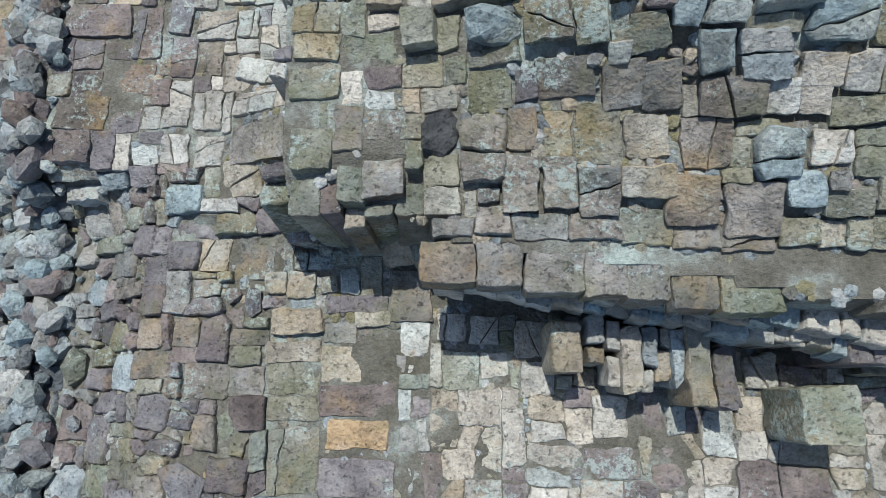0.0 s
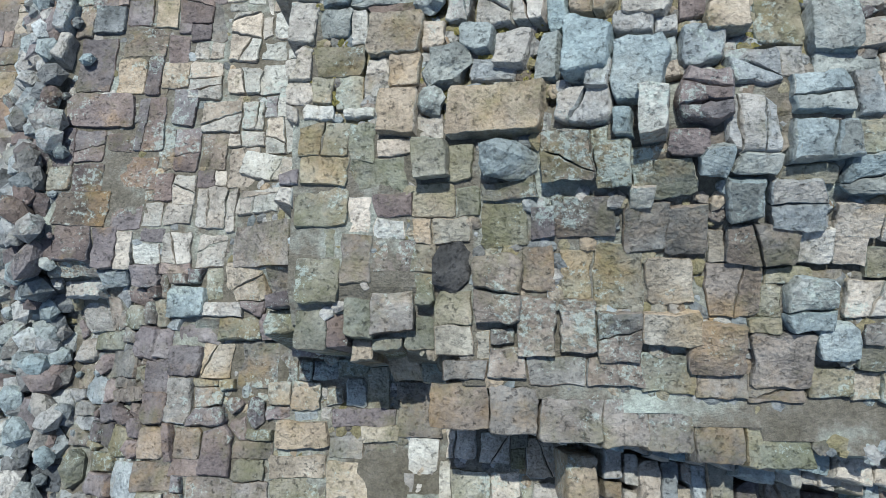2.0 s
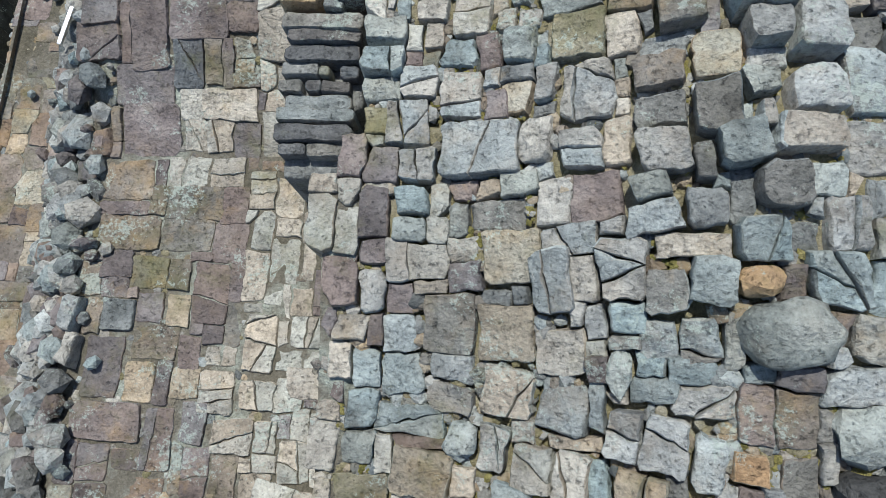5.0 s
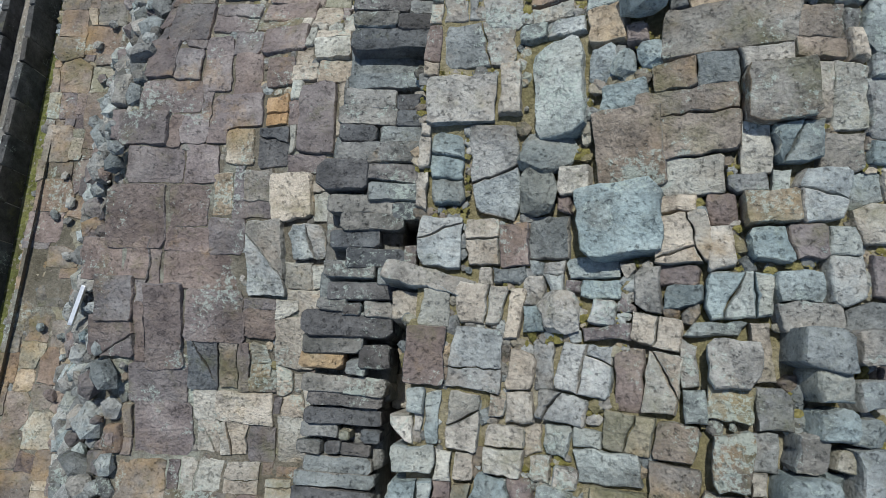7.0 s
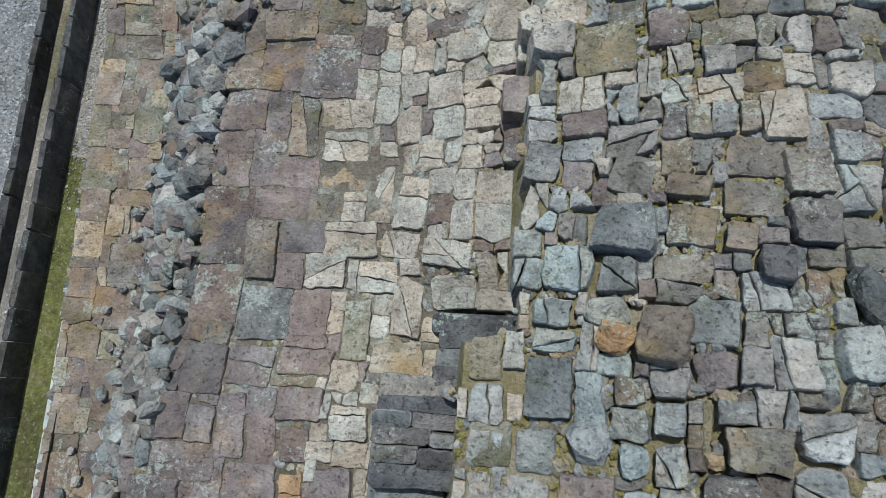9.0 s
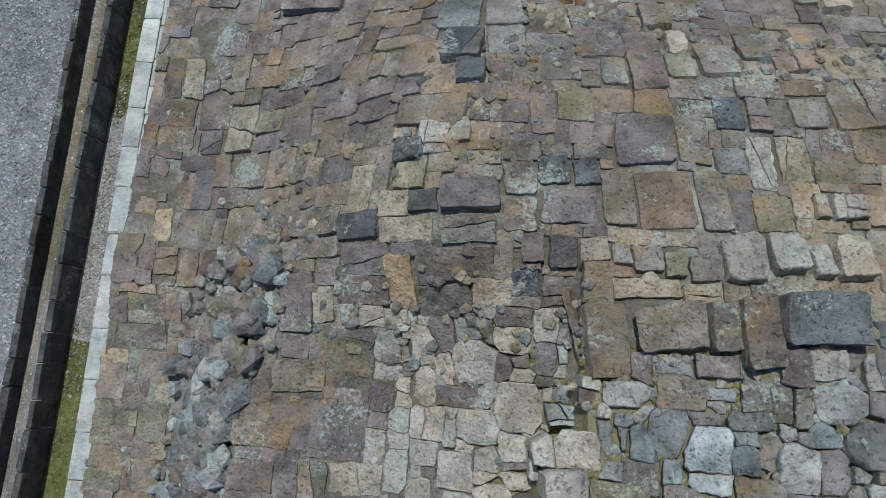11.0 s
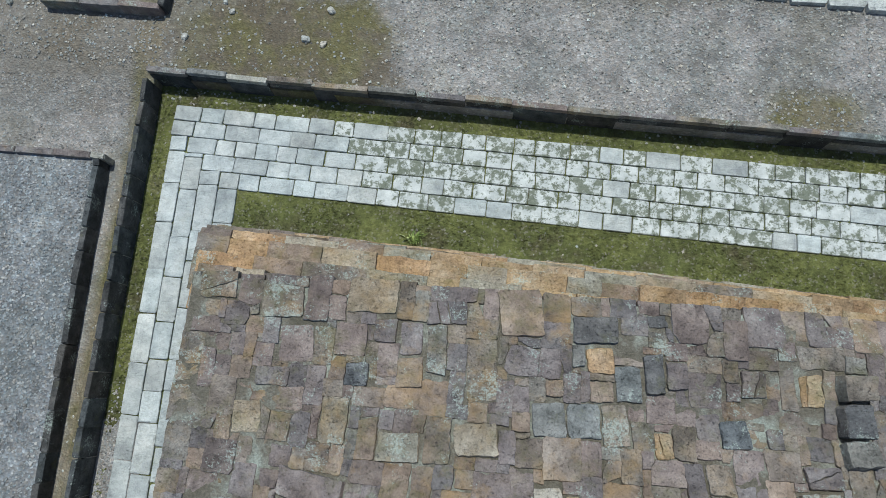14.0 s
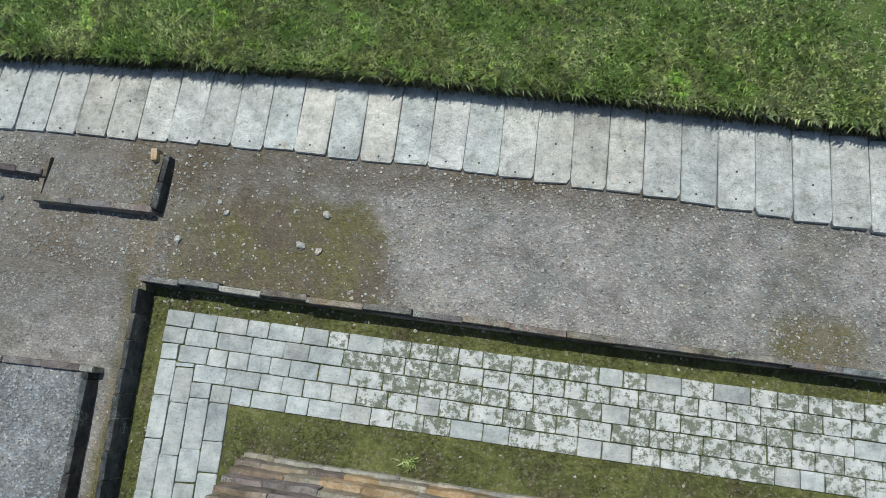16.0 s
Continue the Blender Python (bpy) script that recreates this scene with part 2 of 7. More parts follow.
BLADE = grass("grass_blades", [(0.3, (0.27, 0.36, 0.13)), (0.44, (0.4, 0.5, 0.19)), (0.54, (0.52, 0.55, 0.3)), (0.68, (0.5, 0.68, 0.2))])
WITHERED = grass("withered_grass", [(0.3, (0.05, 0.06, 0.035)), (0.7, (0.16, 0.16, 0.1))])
TURF = earth("turf", ((0.05, 0.09, 0.02), (0.09, 0.15, 0.035), (0.14, 0.18, 0.06)), 1.6, 30)
def mossy_paver():
    n = Nodes("paving_stone_with_moss_patches")
    off = n.shift()
    pale = n.ramp(n.noise(6, 5, 0.65, off), [(0.3, (0.34, 0.37, 0.37)), (0.7, (0.58, 0.61, 0.6))])
    cover = n.math("ADD", n.noise(7, 9, 0.78, 4.0), n.math("MULTIPLY", n.math("SUBTRACT", n.rand, 0.5), 0.07))
    patch = n.ramp(cover, [(0.48, 0.0), (0.54, 1.0)])
    green = n.ramp(n.noise(22, 4, 0.7), [(0.3, (0.07, 0.085, 0.055)), (0.7, (0.16, 0.18, 0.135))])
    return n.done(n.mix(n.math("MULTIPLY", patch, 0.9), pale, green), n.noise(20, 5, 0.7, off), 0.6, 0.02, 0.9)


PAVER_MOSSY = mossy_paver()

# ---- building helpers ----
def mesh_of(name, verts, faces, material, smooth=False):
    me = bpy.data.meshes.new(name)
    me.from_pydata(verts, [], faces)
    me.materials.append(material)
    if smooth:
        me.polygons.foreach_set("use_smooth", [True] * len(me.polygons))
    me.update()
    return me


def part(name, me, parent, label="", place=None, material=None):
    ob = new(name, me)
    ob.parent = parent
    if place is not None:
        ob.matrix_basis = place
    if material is not None:
        ob.material_slots[0].link, ob.material_slots[0].material = "OBJECT", material
    if label:
        ob["label"] = label
    return ob


def thing(name, label, category, group="", kind="", at=(0, 0, 0)):
    ob = new(name)
    ob.location = at
    ob.empty_display_size = 0.2
    return tagged(ob, label, category, group, kind)


def block_shape(seed, round_=0.12, chip=0.05, crown=0.0):
    """A block of unit size with worn edges: its top in z = 0, its foot in z = -1."""
    r = random.Random(seed)
    c = [r.uniform(0.3, 1.0) * round_ for _ in range(4)]
    ring = []
    for (sx, sy), (ca, cb) in zip(((-1, -1), (1, -1), (1, 1), (-1, 1)), ((c[0], c[0]), (c[1], c[1]), (c[2], c[2]), (c[3], c[3]))):
        a, b = (sx * 0.5, sy * (0.5 - cb)), (sx * (0.5 - ca), sy * 0.5)
        ring += [a, b] if sx * sy > 0 else [b, a]
    # corner order: counter-clockwise outline of eight points
    ring = sorted(ring, key=lambda p: math.atan2(p[1], p[0]))
    out = [(x * (1 + r.uniform(-chip, chip)), y * (1 + r.uniform(-chip, chip))) for x, y in ring]
    inset = 1 - round_ * r.uniform(0.7, 1.1)
    tilt = r.uniform(-0.06, 0.06), r.uniform(-0.06, 0.06)
    verts = [(x * 1.01, y * 1.01, -1.0) for x, y in out]
    verts += [(x, y, -round_ * r.uniform(0.7, 1.6) + tilt[0] * x + tilt[1] * y - crown) for x, y in out]
    verts += [(x * inset + r.uniform(-chip, chip) * 0.4, y * inset + r.uniform(-chip, chip) * 0.4, r.uniform(-0.03, 0.0) + tilt[0] * x + tilt[1] * y - crown * 0.3) for x, y in out]
    verts.append((r.uniform(-0.1, 0.1), r.uniform(-0.1, 0.1), crown * 0.4))
    faces = []
    for k in range(8):
        j = (k + 1) % 8
        faces += [(k, j, 8 + j, 8 + k), (8 + k, 8 + j, 16 + j, 16 + k), (16 + k, 16 + j, 24)]
    return verts, faces


def rock_shape(seed):
    """A rounded, faceted boulder of unit size, its middle in the origin."""
    r = random.Random(seed)
    bm = bmesh.new()
    bmesh.ops.create_icosphere(bm, subdivisions=1, radius=0.5)
    stretch = [r.uniform(0.85, 1.15) for _ in range(3)]
    for v in bm.verts:
        k = r.uniform(0.78, 1.12)
        v.co = Vector([v.co[a] * stretch[a] * k for a in range(3)])
        for a in range(3):
            v.co[a] = max(-0.43, min(0.43, v.co[a]))
    faces = [tuple(v.index for v in f.verts) for f in bm.faces]
    verts = [tuple(v.co) for v in bm.verts]
    bm.free()
    return verts, faces


FLAT = [mesh_of("flat_block", *block_shape(k, 0.07, 0.03), GREY) for k in range(20)]
WORN = [mesh_of("worn_block", *block_shape(100 + k, 0.2, 0.07, 0.05), GREY) for k in range(20)]
ROCK = [mesh_of("rock", *rock_shape(200 + k), GREY) for k in range(16)]
for me in WORN + ROCK:
    me.polygons.foreach_set("use_smooth", [False] * len(me.polygons))


def joined(name, pieces, parent, label=""):
    """Many small pieces (shape, pose, material) as one part."""
    verts, faces, mats, slot = [], [], [], {}
    for me, m, material in pieces:
        base = len(verts)
        verts += [m @ v.co for v in me.vertices]
        for f in me.polygons:
            faces.append(tuple(base + i for i in f.vertices))
            mats.append(slot.setdefault(material, len(slot)))
    me = bpy.data.meshes.new(name)
    me.from_pydata([tuple(v) for v in verts], [], faces)
    for material in slot:
        me.materials.append(material)
    me.polygons.foreach_set("material_index", mats)
    me.update()
    ob = new(name, me)
    ob.parent = parent
    ob["kind"] = "stuff"
    if label:
        ob["label"] = label
    return ob


def box_pose(x, y, z, w, d, h, rz=0.0, rx=0.0, ry=0.0):
    return pose(x, y, z, rx, ry, rz) @ Matrix.Diagonal((w, d, h, 1))

def ease(a, b, v):
    v = max(0.0, min(1.0, (v - a) / (b - a)))
    return v * v * (3 - 2 * v)


# ---- the site: ground, gutter, walkways, kerbs ----
SKEW = -0.045  # slant of the north side
def west_kerb(y): return -6.26 - 0.026 * (y - 12)
def north(x, y0): return y0 + SKEW * (x + 4.85)


def ground_z(x, y):
    """The outer ground: it dips a little between the gutter and the walled bed."""
    return 0.2 - 0.24 * ease(-6.3, -6.75, x) * ease(18.0, 16.6, y) * ease(-16.0, -15.4, x) + 0.07 * ease(18.7, 19.4, y) + 0.012 * noise.noise((x * 1.7, y * 1.7, 0))


rim = [(west_kerb(-14), -14), (11.0, -14), (11.0, north(11.0, 17.31)), (west_kerb(17.31), north(-6.4, 17.31))]
corner_y = rim[3][1]
verts, faces = [], []


def sheet(cols, rows, at):
    base = len(verts)
    for i in range(cols + 1):
        for j in range(rows + 1):
            x, y = at(i / cols, j / rows)
            verts.append((x, y, ground_z(x, y)))
    for i in range(cols):
        for j in range(rows):
            k = base + i * (rows + 1) + j
            faces.append((k, k + rows + 1, k + rows + 2, k + 1))


def west_part(u, v):
    y = -14 + v * (corner_y + 14)
    return -16 + u * (west_kerb(y) + 16), y


def north_part(u, v):
    x = -16 + u * 27
    y = corner_y if x < rim[3][0] else north(x, 17.31)
    return x, y + v * (23 - y)


sheet(50, 120, west_part)
sheet(140, 32, north_part)
for quad in (((-250, -250), (-16, -250), (-16, 250), (-250, 250)), ((11, -250), (250, -250), (250, 250), (11, 250)), ((-16, -250), (11, -250), (11, -14), (-16, -14)), ((-16, 23), (11, 23), (11, 250), (-16, 250))):
    faces.append(tuple(range(len(verts), len(verts) + 4)))
    verts += [(x, y, 0.27 if y > 20 else 0.2) for x, y in quad]
for k in range(4):
    (xa, ya), (xb, yb) = rim[k], rim[(k + 1) % 4]
    faces.append(tuple(range(len(verts), len(verts) + 4)))
    verts += [(xa, ya, -0.05), (xb, yb, -0.05), (xb, yb, 0.2), (xa, ya, 0.2)]
ground = tagged(new("ground", mesh_of("ground", verts, faces, GRAVEL)), "grey gravel ground with mossy patches round the sunken court", "ground", kind="structure")
court = tagged(new("court_floor", mesh_of("court_floor", [(x, y, -0.03) for x, y in rim], [(0, 1, 2, 3)], MOSS)), "mossy earth floor of the sunken court", "ground", kind="structure")

rng = random.Random(3)
paving = thing("pavement", "pale grey rectangular stone walkway round the ruin", "pavement", kind="structure")
# west walkway: four lengthwise columns
edges = [-6.03, -5.76, -5.47, -5.16, -4.85]
count = 0
spare = []
for col in range(4):
    y = 2.0 + rng.uniform(0, 0.4)
    while y < north(edges[col], 15.72) + 0.255 * (3 - col) - 0.06:
        size = rng.uniform(0.42, 0.75)
        x = (edges[col] + edges[col + 1]) / 2 - 0.012 * (y - 12) + 0.03 * max(0.0, 12.3 - y)
        top = min(y + size, north(x, 15.72) + 0.255 * (3 - col))
        m = box_pose(x, (y + top) / 2, rng.uniform(0, 0.012), edges[col + 1] - edges[col] - 0.014, top - y - 0.014, 0.12, 1)
        if y > 8.5:
            part("paving_stone", FLAT[rng.randrange(20)], paving, "", m, PAVER)
        else:
            spare.append((FLAT[rng.randrange(20)], m, PAVER))
        y = top
# north walkway: five rows
for row in range(5):
    x = (edges[3], edges[2], edges[1], -6.06, -6.06)[row] - 0.04
    while x < 9:
        size = rng.uniform(0.3, 0.55)
        y0 = north(x + size / 2, 15.72) + row * 0.255
        m = box_pose(x + size / 2, y0 + 0.127, rng.uniform(0, 0.012), size - 0.014, 0.241, 0.12, math.degrees(math.atan(SKEW)))
        tone = PAVER_MOSSY if rng.random() < ease(-4.2, -2.4, x) * 0.88 else PAVER
        if x < 4.6:
            part("paving_stone", FLAT[rng.randrange(20)], paving, "", m, tone)
        else:
            spare.append((FLAT[rng.randrange(20)], m, tone))
        x += size
joined("far_paving_stones", spare, paving)

# kerb stones on the court's rim; algae and shade of the faces painted near-black
kerb = thing("kerb_wall", "low wall of stone blocks lining the sunken gutter, faces darkened for shade and algae", "kerb", kind="structure")
x = -6.45
while x < 10.9:
    size = rng.uniform(0.6, 0.85)
    off, top, turn = rng.uniform(-0.018, 0.018), 0.4 + rng.uniform(-0.01, 0.015), -2.6 + rng.uniform(-0.8, 0.8)
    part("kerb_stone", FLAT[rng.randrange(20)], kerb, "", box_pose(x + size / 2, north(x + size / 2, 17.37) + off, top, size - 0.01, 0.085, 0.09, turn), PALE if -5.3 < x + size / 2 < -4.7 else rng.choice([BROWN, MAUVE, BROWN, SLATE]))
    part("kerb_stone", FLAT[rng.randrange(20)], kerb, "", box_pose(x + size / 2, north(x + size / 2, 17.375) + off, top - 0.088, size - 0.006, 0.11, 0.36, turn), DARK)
    x += size
# west kerb: shade of its east face painted in as the stone's colour
y = -8.0
while y < 17.2:
    size = rng.uniform(0.32, 0.5)
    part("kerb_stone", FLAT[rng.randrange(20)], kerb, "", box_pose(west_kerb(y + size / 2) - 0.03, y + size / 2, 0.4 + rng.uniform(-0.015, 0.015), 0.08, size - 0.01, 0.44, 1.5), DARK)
    y += size

# grey gravel washed into a stretch of the gutter
rows = [8.9 + 0.25 * k for k in range(15)]
tagged(new("gutter_gravel", mesh_of("gutter_gravel", [(x, y, -0.02 - (0.02 if y in (rows[0], rows[-1]) else 0.0)) for y in rows for x in (west_kerb(y) - 0.02, -5.6)], [(2 * k, 2 * k + 1, 2 * k + 3, 2 * k + 2) for k in range(14)], GRAVEL)), "grey gravel washed into the gutter", "gravel", kind="structure")

# walled gravel bed beside the gutter
bed = thing("gravel_bed", "low stone-walled bed filled with blue-grey gravel", "bed", kind="structure")
def bed_edge(y): return -6.92 - 0.042 * (y - 14)
part("gravel_fill", mesh_of("gravel_fill", [(-15.4, -10, 0.17), (bed_edge(-10) - 0.04, -10, 0.17), (bed_edge(16) - 0.04, 16.03, 0.17), (-15.4, 16.2, 0.17)], [(0, 1, 2, 3)], BED_GRAVEL), bed)
# east wall, coloured dark to stand for its shaded outer face
y = -8.0
while y < 15.95:
    size = min(rng.uniform(0.35, 0.55), 16.0 - y)
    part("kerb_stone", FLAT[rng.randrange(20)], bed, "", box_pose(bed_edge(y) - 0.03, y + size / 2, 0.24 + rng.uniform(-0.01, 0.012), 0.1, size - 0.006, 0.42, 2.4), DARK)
    y += max(size, 0.06)
part("corner_stone", FLAT[3], bed, "pale corner stone", box_pose(bed_edge(16) - 0.02, 16.04, 0.25, 0.2, 0.09, 0.4, -4), PALE)
x = bed_edge(16) - 0.12
while x > -16:
    size = rng.uniform(0.4, 0.7)
    part("kerb_stone", FLAT[rng.randrange(20)], bed, "", box_pose(x - size / 2, 16.06 + 0.02 * (-7.0 - x) + rng.uniform(-0.015, 0.015), 0.25 + rng.uniform(-0.01, 0.015), size - 0.01, 0.1, 0.4, -1), rng.choice([BROWN, TAN, MAUVE]))
    x -= size

# raised gravel plinth with a stone edge
plinth = thing("plinth", "low stone-edged plinth filled with gravel", "plinth")
part("gravel_fill", mesh_of("plinth_fill", [(x, y, z) for z in (0.1, 0.4) for x, y in ((-8.28, 18.58), (-6.5, 18.52), (-6.44, 19.4), (-8.2, 19.3))],
     [(4, 5, 6, 7), (0, 1, 5, 4), (1, 2, 6, 5), (2, 3, 7, 6), (3, 0, 4, 7)], GRAVEL), plinth)
for k in range(3):
    part("edge_stone", FLAT[k], plinth, "", box_pose(-8.1 + k * 0.66, 18.54 - 0.02 * k, 0.43, 0.65, 0.1, 0.4, -1.5), MAUVE if k else BROWN)
for k in range(2):
    # east edge gets a darker tone than the west: painted shade
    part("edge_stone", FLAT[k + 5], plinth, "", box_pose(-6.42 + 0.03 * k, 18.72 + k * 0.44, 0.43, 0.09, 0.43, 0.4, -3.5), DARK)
    part("edge_stone", FLAT[k + 8], plinth, "", box_pose(-8.32 + 0.02 * k, 18.7 + k * 0.36, 0.42, 0.08, 0.35, 0.38, 1.5), BROWN)
part("edge_stone", FLAT[2], plinth, "small orange stone", box_pose(-6.56, 19.36, 0.5, 0.09, 0.2, 0.2, 8), ORANGE)
for k in range(3):
    part("edge_stone", FLAT[k + 11], plinth, "", box_pose(-8.58 - k * 0.42, 18.99 + 0.02 * k, 0.42, 0.41, 0.1, 0.36, -4), MAUVE)
# row of pale slabs and the turf behind it
slabs = thing("slab_path", "path of large pale concrete slabs laid side by side", "path", kind="structure")
x = -3.37 - 0.518 * 21
# closed dark disc: the shade inside a peg hole is painted, nothing is cut
DOT = mesh_of("peg_hole", [(0.016 * math.cos(a * math.pi / 4), 0.016 * math.sin(a * math.pi / 4), 0.0) for a in range(8)] + [(0.016 * math.cos(a * math.pi / 4), 0.016 * math.sin(a * math.pi / 4), -0.05) for a in range(8)],
              [tuple(range(8))] + [(a, 8 + a, 8 + (a + 1) % 8, (a + 1) % 8) for a in range(8)], DARK)
while x < 10:
    w = 0.518 if x < -3.4 else 0.543
    mid = x + w / 2
    y0 = 19.64 - 0.045 * max(0.0, mid + 4.5) - 0.012 * min(0.0, mid + 4.5) - 0.004 * max(0.0, mid + 3.4) ** 2 + rng.uniform(-0.012, 0.012)
    top = 0.33 + rng.uniform(-0.008, 0.012)
    turn = -1.6 + rng.uniform(-0.4, 0.4)
    slab = part("slab", FLAT[rng.randrange(20)], slabs, "", box_pose(mid, y0 + 0.72, top, w - 0.01, 1.44, 0.14, turn), SLAB)
    for yh in ((0.1,) if rng.random() < 0.55 else (0.1, 0.6)):
        hole = part("peg_hole", DOT, slab, "round peg hole, a dark disc in place of its shade")
        hole.matrix_basis = slab.matrix_basis.inverted() @ pose(mid + rng.uniform(-0.06, 0.06), y0 + yh + rng.uniform(-0.03, 0.06), top + 0.004)
    x += w
def turf_edge(x): return 20.9 - 0.012 * max(0.0, x + 6) - 0.0027 * max(0.0, x + 6) ** 2
verts, faces = [], []
nx = 160
for k in range(nx + 1):
    x = -20 + 40 * k / nx
    e = turf_edge(x) + 0.05 * noise.noise((x * 2.5, 0, 0)) + 0.03 * noise.noise((x * 9, 3, 0))
    verts += [(x, e + 0.06, 0.2), (x, e, 0.58), (x, e + 0.1, 0.66), (x, e + 4, 0.7), (x, 120, 0.8)]
for k in range(nx):
    for j in range(4):
        a = k * 5 + j
        faces.append((a, a + 5, a + 6, a + 1))
lawn = tagged(new("lawn", mesh_of("lawn", verts, faces, TURF)), "green mown lawn raised above the slab path", "lawn", kind="structure")

# ---- the ruin: a walled platform with a low stepped mound on it ----
def along(v, stops):
    """Straight runs between pairs of a place and a value."""
    for (a, p), (b, q) in zip(stops, stops[1:]):
        if v < b:
            return p + (q - p) * max(0.0, v - a) / (b - a)
    return stops[-1][1]


BANK = ((-2.2, -2.75), (2.0, -2.76), (3.0, -2.82), (4.0, -3.02), (5.0, -3.14), (6.5, -3.08), (7.6, -2.95), (8.4, -2.75), (9.2, -2.62), (9.9, -2.6))    # where the rubble lies
MIDDLE = ((1.0, 3.2), (3.8, 3.23), (4.6, 3.5), (5.6, 3.66), (6.2, 3.66), (6.9, 3.5), (9.5, 3.54))
NORTH = ((8.8, 4.2), (9.7, 4.2), (10.2, 4.09), (10.9, 3.95), (11.35, 3.78), (11.75, 3.54), (12.4, 3.24), (13.0, 3.07), (13.7, 3.04), (14.2, 2.9))


def height(x, y):
    """The ruin's surface."""
    upper = along(y, MIDDLE) + 0.12 * ease(-2.0, -1.2, x) * ease(4.2, 5.2, y) * ease(6.7, 6.3, y)   # middle terrace
    upper += 0.32 * ease(-1.3, -0.45, x) * ease(6.7, 7.3, y)
    upper += 0.22 * ease(-1.5, -0.9, x) * ease(1.0, 1.25, y) * ease(1.9, 1.5, y)
    upper -= 0.42 * ease(1.4, 0.9, y) * ease(-1.5, -2.5, x)
    top = 4.18 + 0.05 * max(-2.0, min(3.5, y - 2)) + 0.42 * ease(-0.5, 0.9, x) - 0.1 * max(0.0, y - 6.7)   # mound
    top -= 0.16 * ease(3.2, 2.0, y) * ease(-0.2, -0.6, x) + 0.17 * ease(3.2, 2.0, y) * ease(-0.6, -0.1, x)
    top += 0.07 * ease(5.0, 5.6, y) * ease(7.0, 6.4, y)
    ledge_z = 3.94 - 0.1 * ease(-0.1, -0.2, x) * ease(1.0, 0.8, y) + (0.1 + 0.04 * x) * ease(0.62, 1.0, y + 0.11 * (x - 0.4)) * ease(-0.35, 0.3, x)   # ledge, a little higher towards the mound
    top += (ledge_z - top) * ease(1.6, 1.0, y + 0.11 * (x - 0.4))
    edge = -0.9 if y < 1.7 else (-0.9 + 0.2 * ease(3.2, 3.5, y) if y < 6.7 else (-0.4 if y < 8.6 else -0.2))
    side = y + 0.17 * (x - 0.2) - 0.12 * ease(-0.16, -0.22, x)
    k = ease(edge - 0.05, edge + 0.05, x) * ease(0.44, 0.52, side)
    z = upper + (top - upper) * k
    if side < 0.5:
        foot = 3.2 + 0.24 * ease(-1.15, -0.95, x) * ease(-0.1, -0.25, x) * ease(0.3, 0.5, y)
        z = min(z, foot + 0.03 * x + 0.42 * ease(0.2, 0.48, side) * ease(-0.2, -0.1, x))
    north_z = along(y, NORTH) - 0.015 * x       # falls to the north wall
    north_z += (2.84 - north_z) * ease(-0.8, -3.5, x)
    z += (north_z - z) * (ease(9.42, 9.5, y) if x > -0.2 else ease(8.8, 10.2, y))
    west = 2.5 + 0.3 * ease(5.0, 9.5, y)
    shoulder = -2.45 + 0.25 * ease(5.5, 7.0, y)
    z += (west - z) * ease(shoulder, shoulder - 1.0 - 0.2 * ease(5.0, 7.0, y), x) * (1 - ease(9.0, 10.6, y))
    return z


platform = thing("temple_platform", "ruined stone temple platform with battered masonry walls", "ruin", kind="structure")
verts, faces = [], []
gx, gy = [-3.92 + 0.05 * k for k in range(159)], [-6.0 + 0.05 * k for k in range(400)]
for y in gy:
    for x in gx:
        rough = -0.7 < x and 1.7 < y < 9.2
        fill = ease(-0.15, 0.3, noise.noise((x * 1.1, y * 1.1, 8)))
        low = -0.055 + 0.035 * fill if rough else -0.014 + 0.01 * fill
        verts.append((x, y, min(height(min(x, 3.2) + a, max(y, -3) + b) for a, b in ((0, 0), (0.035, 0), (-0.035, 0), (0, 0.035), (0, -0.035))) + low + (0.016 if rough else 0.004) * noise.noise((x * 4, y * 4, 0)) + 0.005 * noise.noise((x * 15, y * 15, 3))))
n = len(gx)
for j in range(len(gy) - 1):
    for i in range(n - 1):
        a = j * n + i
        faces.append((a, a + 1, a + 1 + n, a + n))
border = list(range(n)) + [j * n + n - 1 for j in range(1, len(gy))] + [len(verts) - 1 - i for i in range(1, n)] + [(len(gy) - 1 - j) * n for j in range(1, len(gy) - 1)]
foot = len(verts)
verts += [(verts[i][0], verts[i][1], -0.03) for i in border]
faces += [(border[k - 1], border[k], foot + k, foot + (k - 1) % len(border)) for k in range(len(border))]
core = mesh_of("core", verts, faces, MORTAR)
core.materials.append(SOIL)
core.polygons.foreach_set("material_index", [int(-0.7 < verts[q[0]][0] and 1.7 < verts[q[0]][1] < 9.2) for q in faces])
part("core", core, platform, "sandy soil and crumbled mortar between the stones")
b = [(-4.55, -6.6), (4.6, -6.6), (4.6, 14.1), (-4.55, 14.5)]
t = [(-3.85, -6.0), (4.0, -6.0), (4.0, 13.3), (-3.85, 13.6)]
part("wall_core", mesh_of("wall_core", [(x, y, -0.03) for x, y in b] + [(x, y, 2.55) for x, y in t], [(k, (k + 1) % 4, 4 + (k + 1) % 4, 4 + k) for k in range(4)], BROWN), platform)

terrace_w = thing("lower_terrace", "flat tan and brown paving slabs along the platform edge", "terrace", kind="structure")
rubble = thing("rubble_bank", "bank of loose grey rubble stones between two terraces", "rubble", kind="structure")
terrace_m = thing("middle_terrace", "worn mauve and beige stone paving of the middle terrace", "terrace", kind="structure")
mound = thing("stepped_mound", "stepped mound of rough grey andesite blocks", "mound", kind="structure")
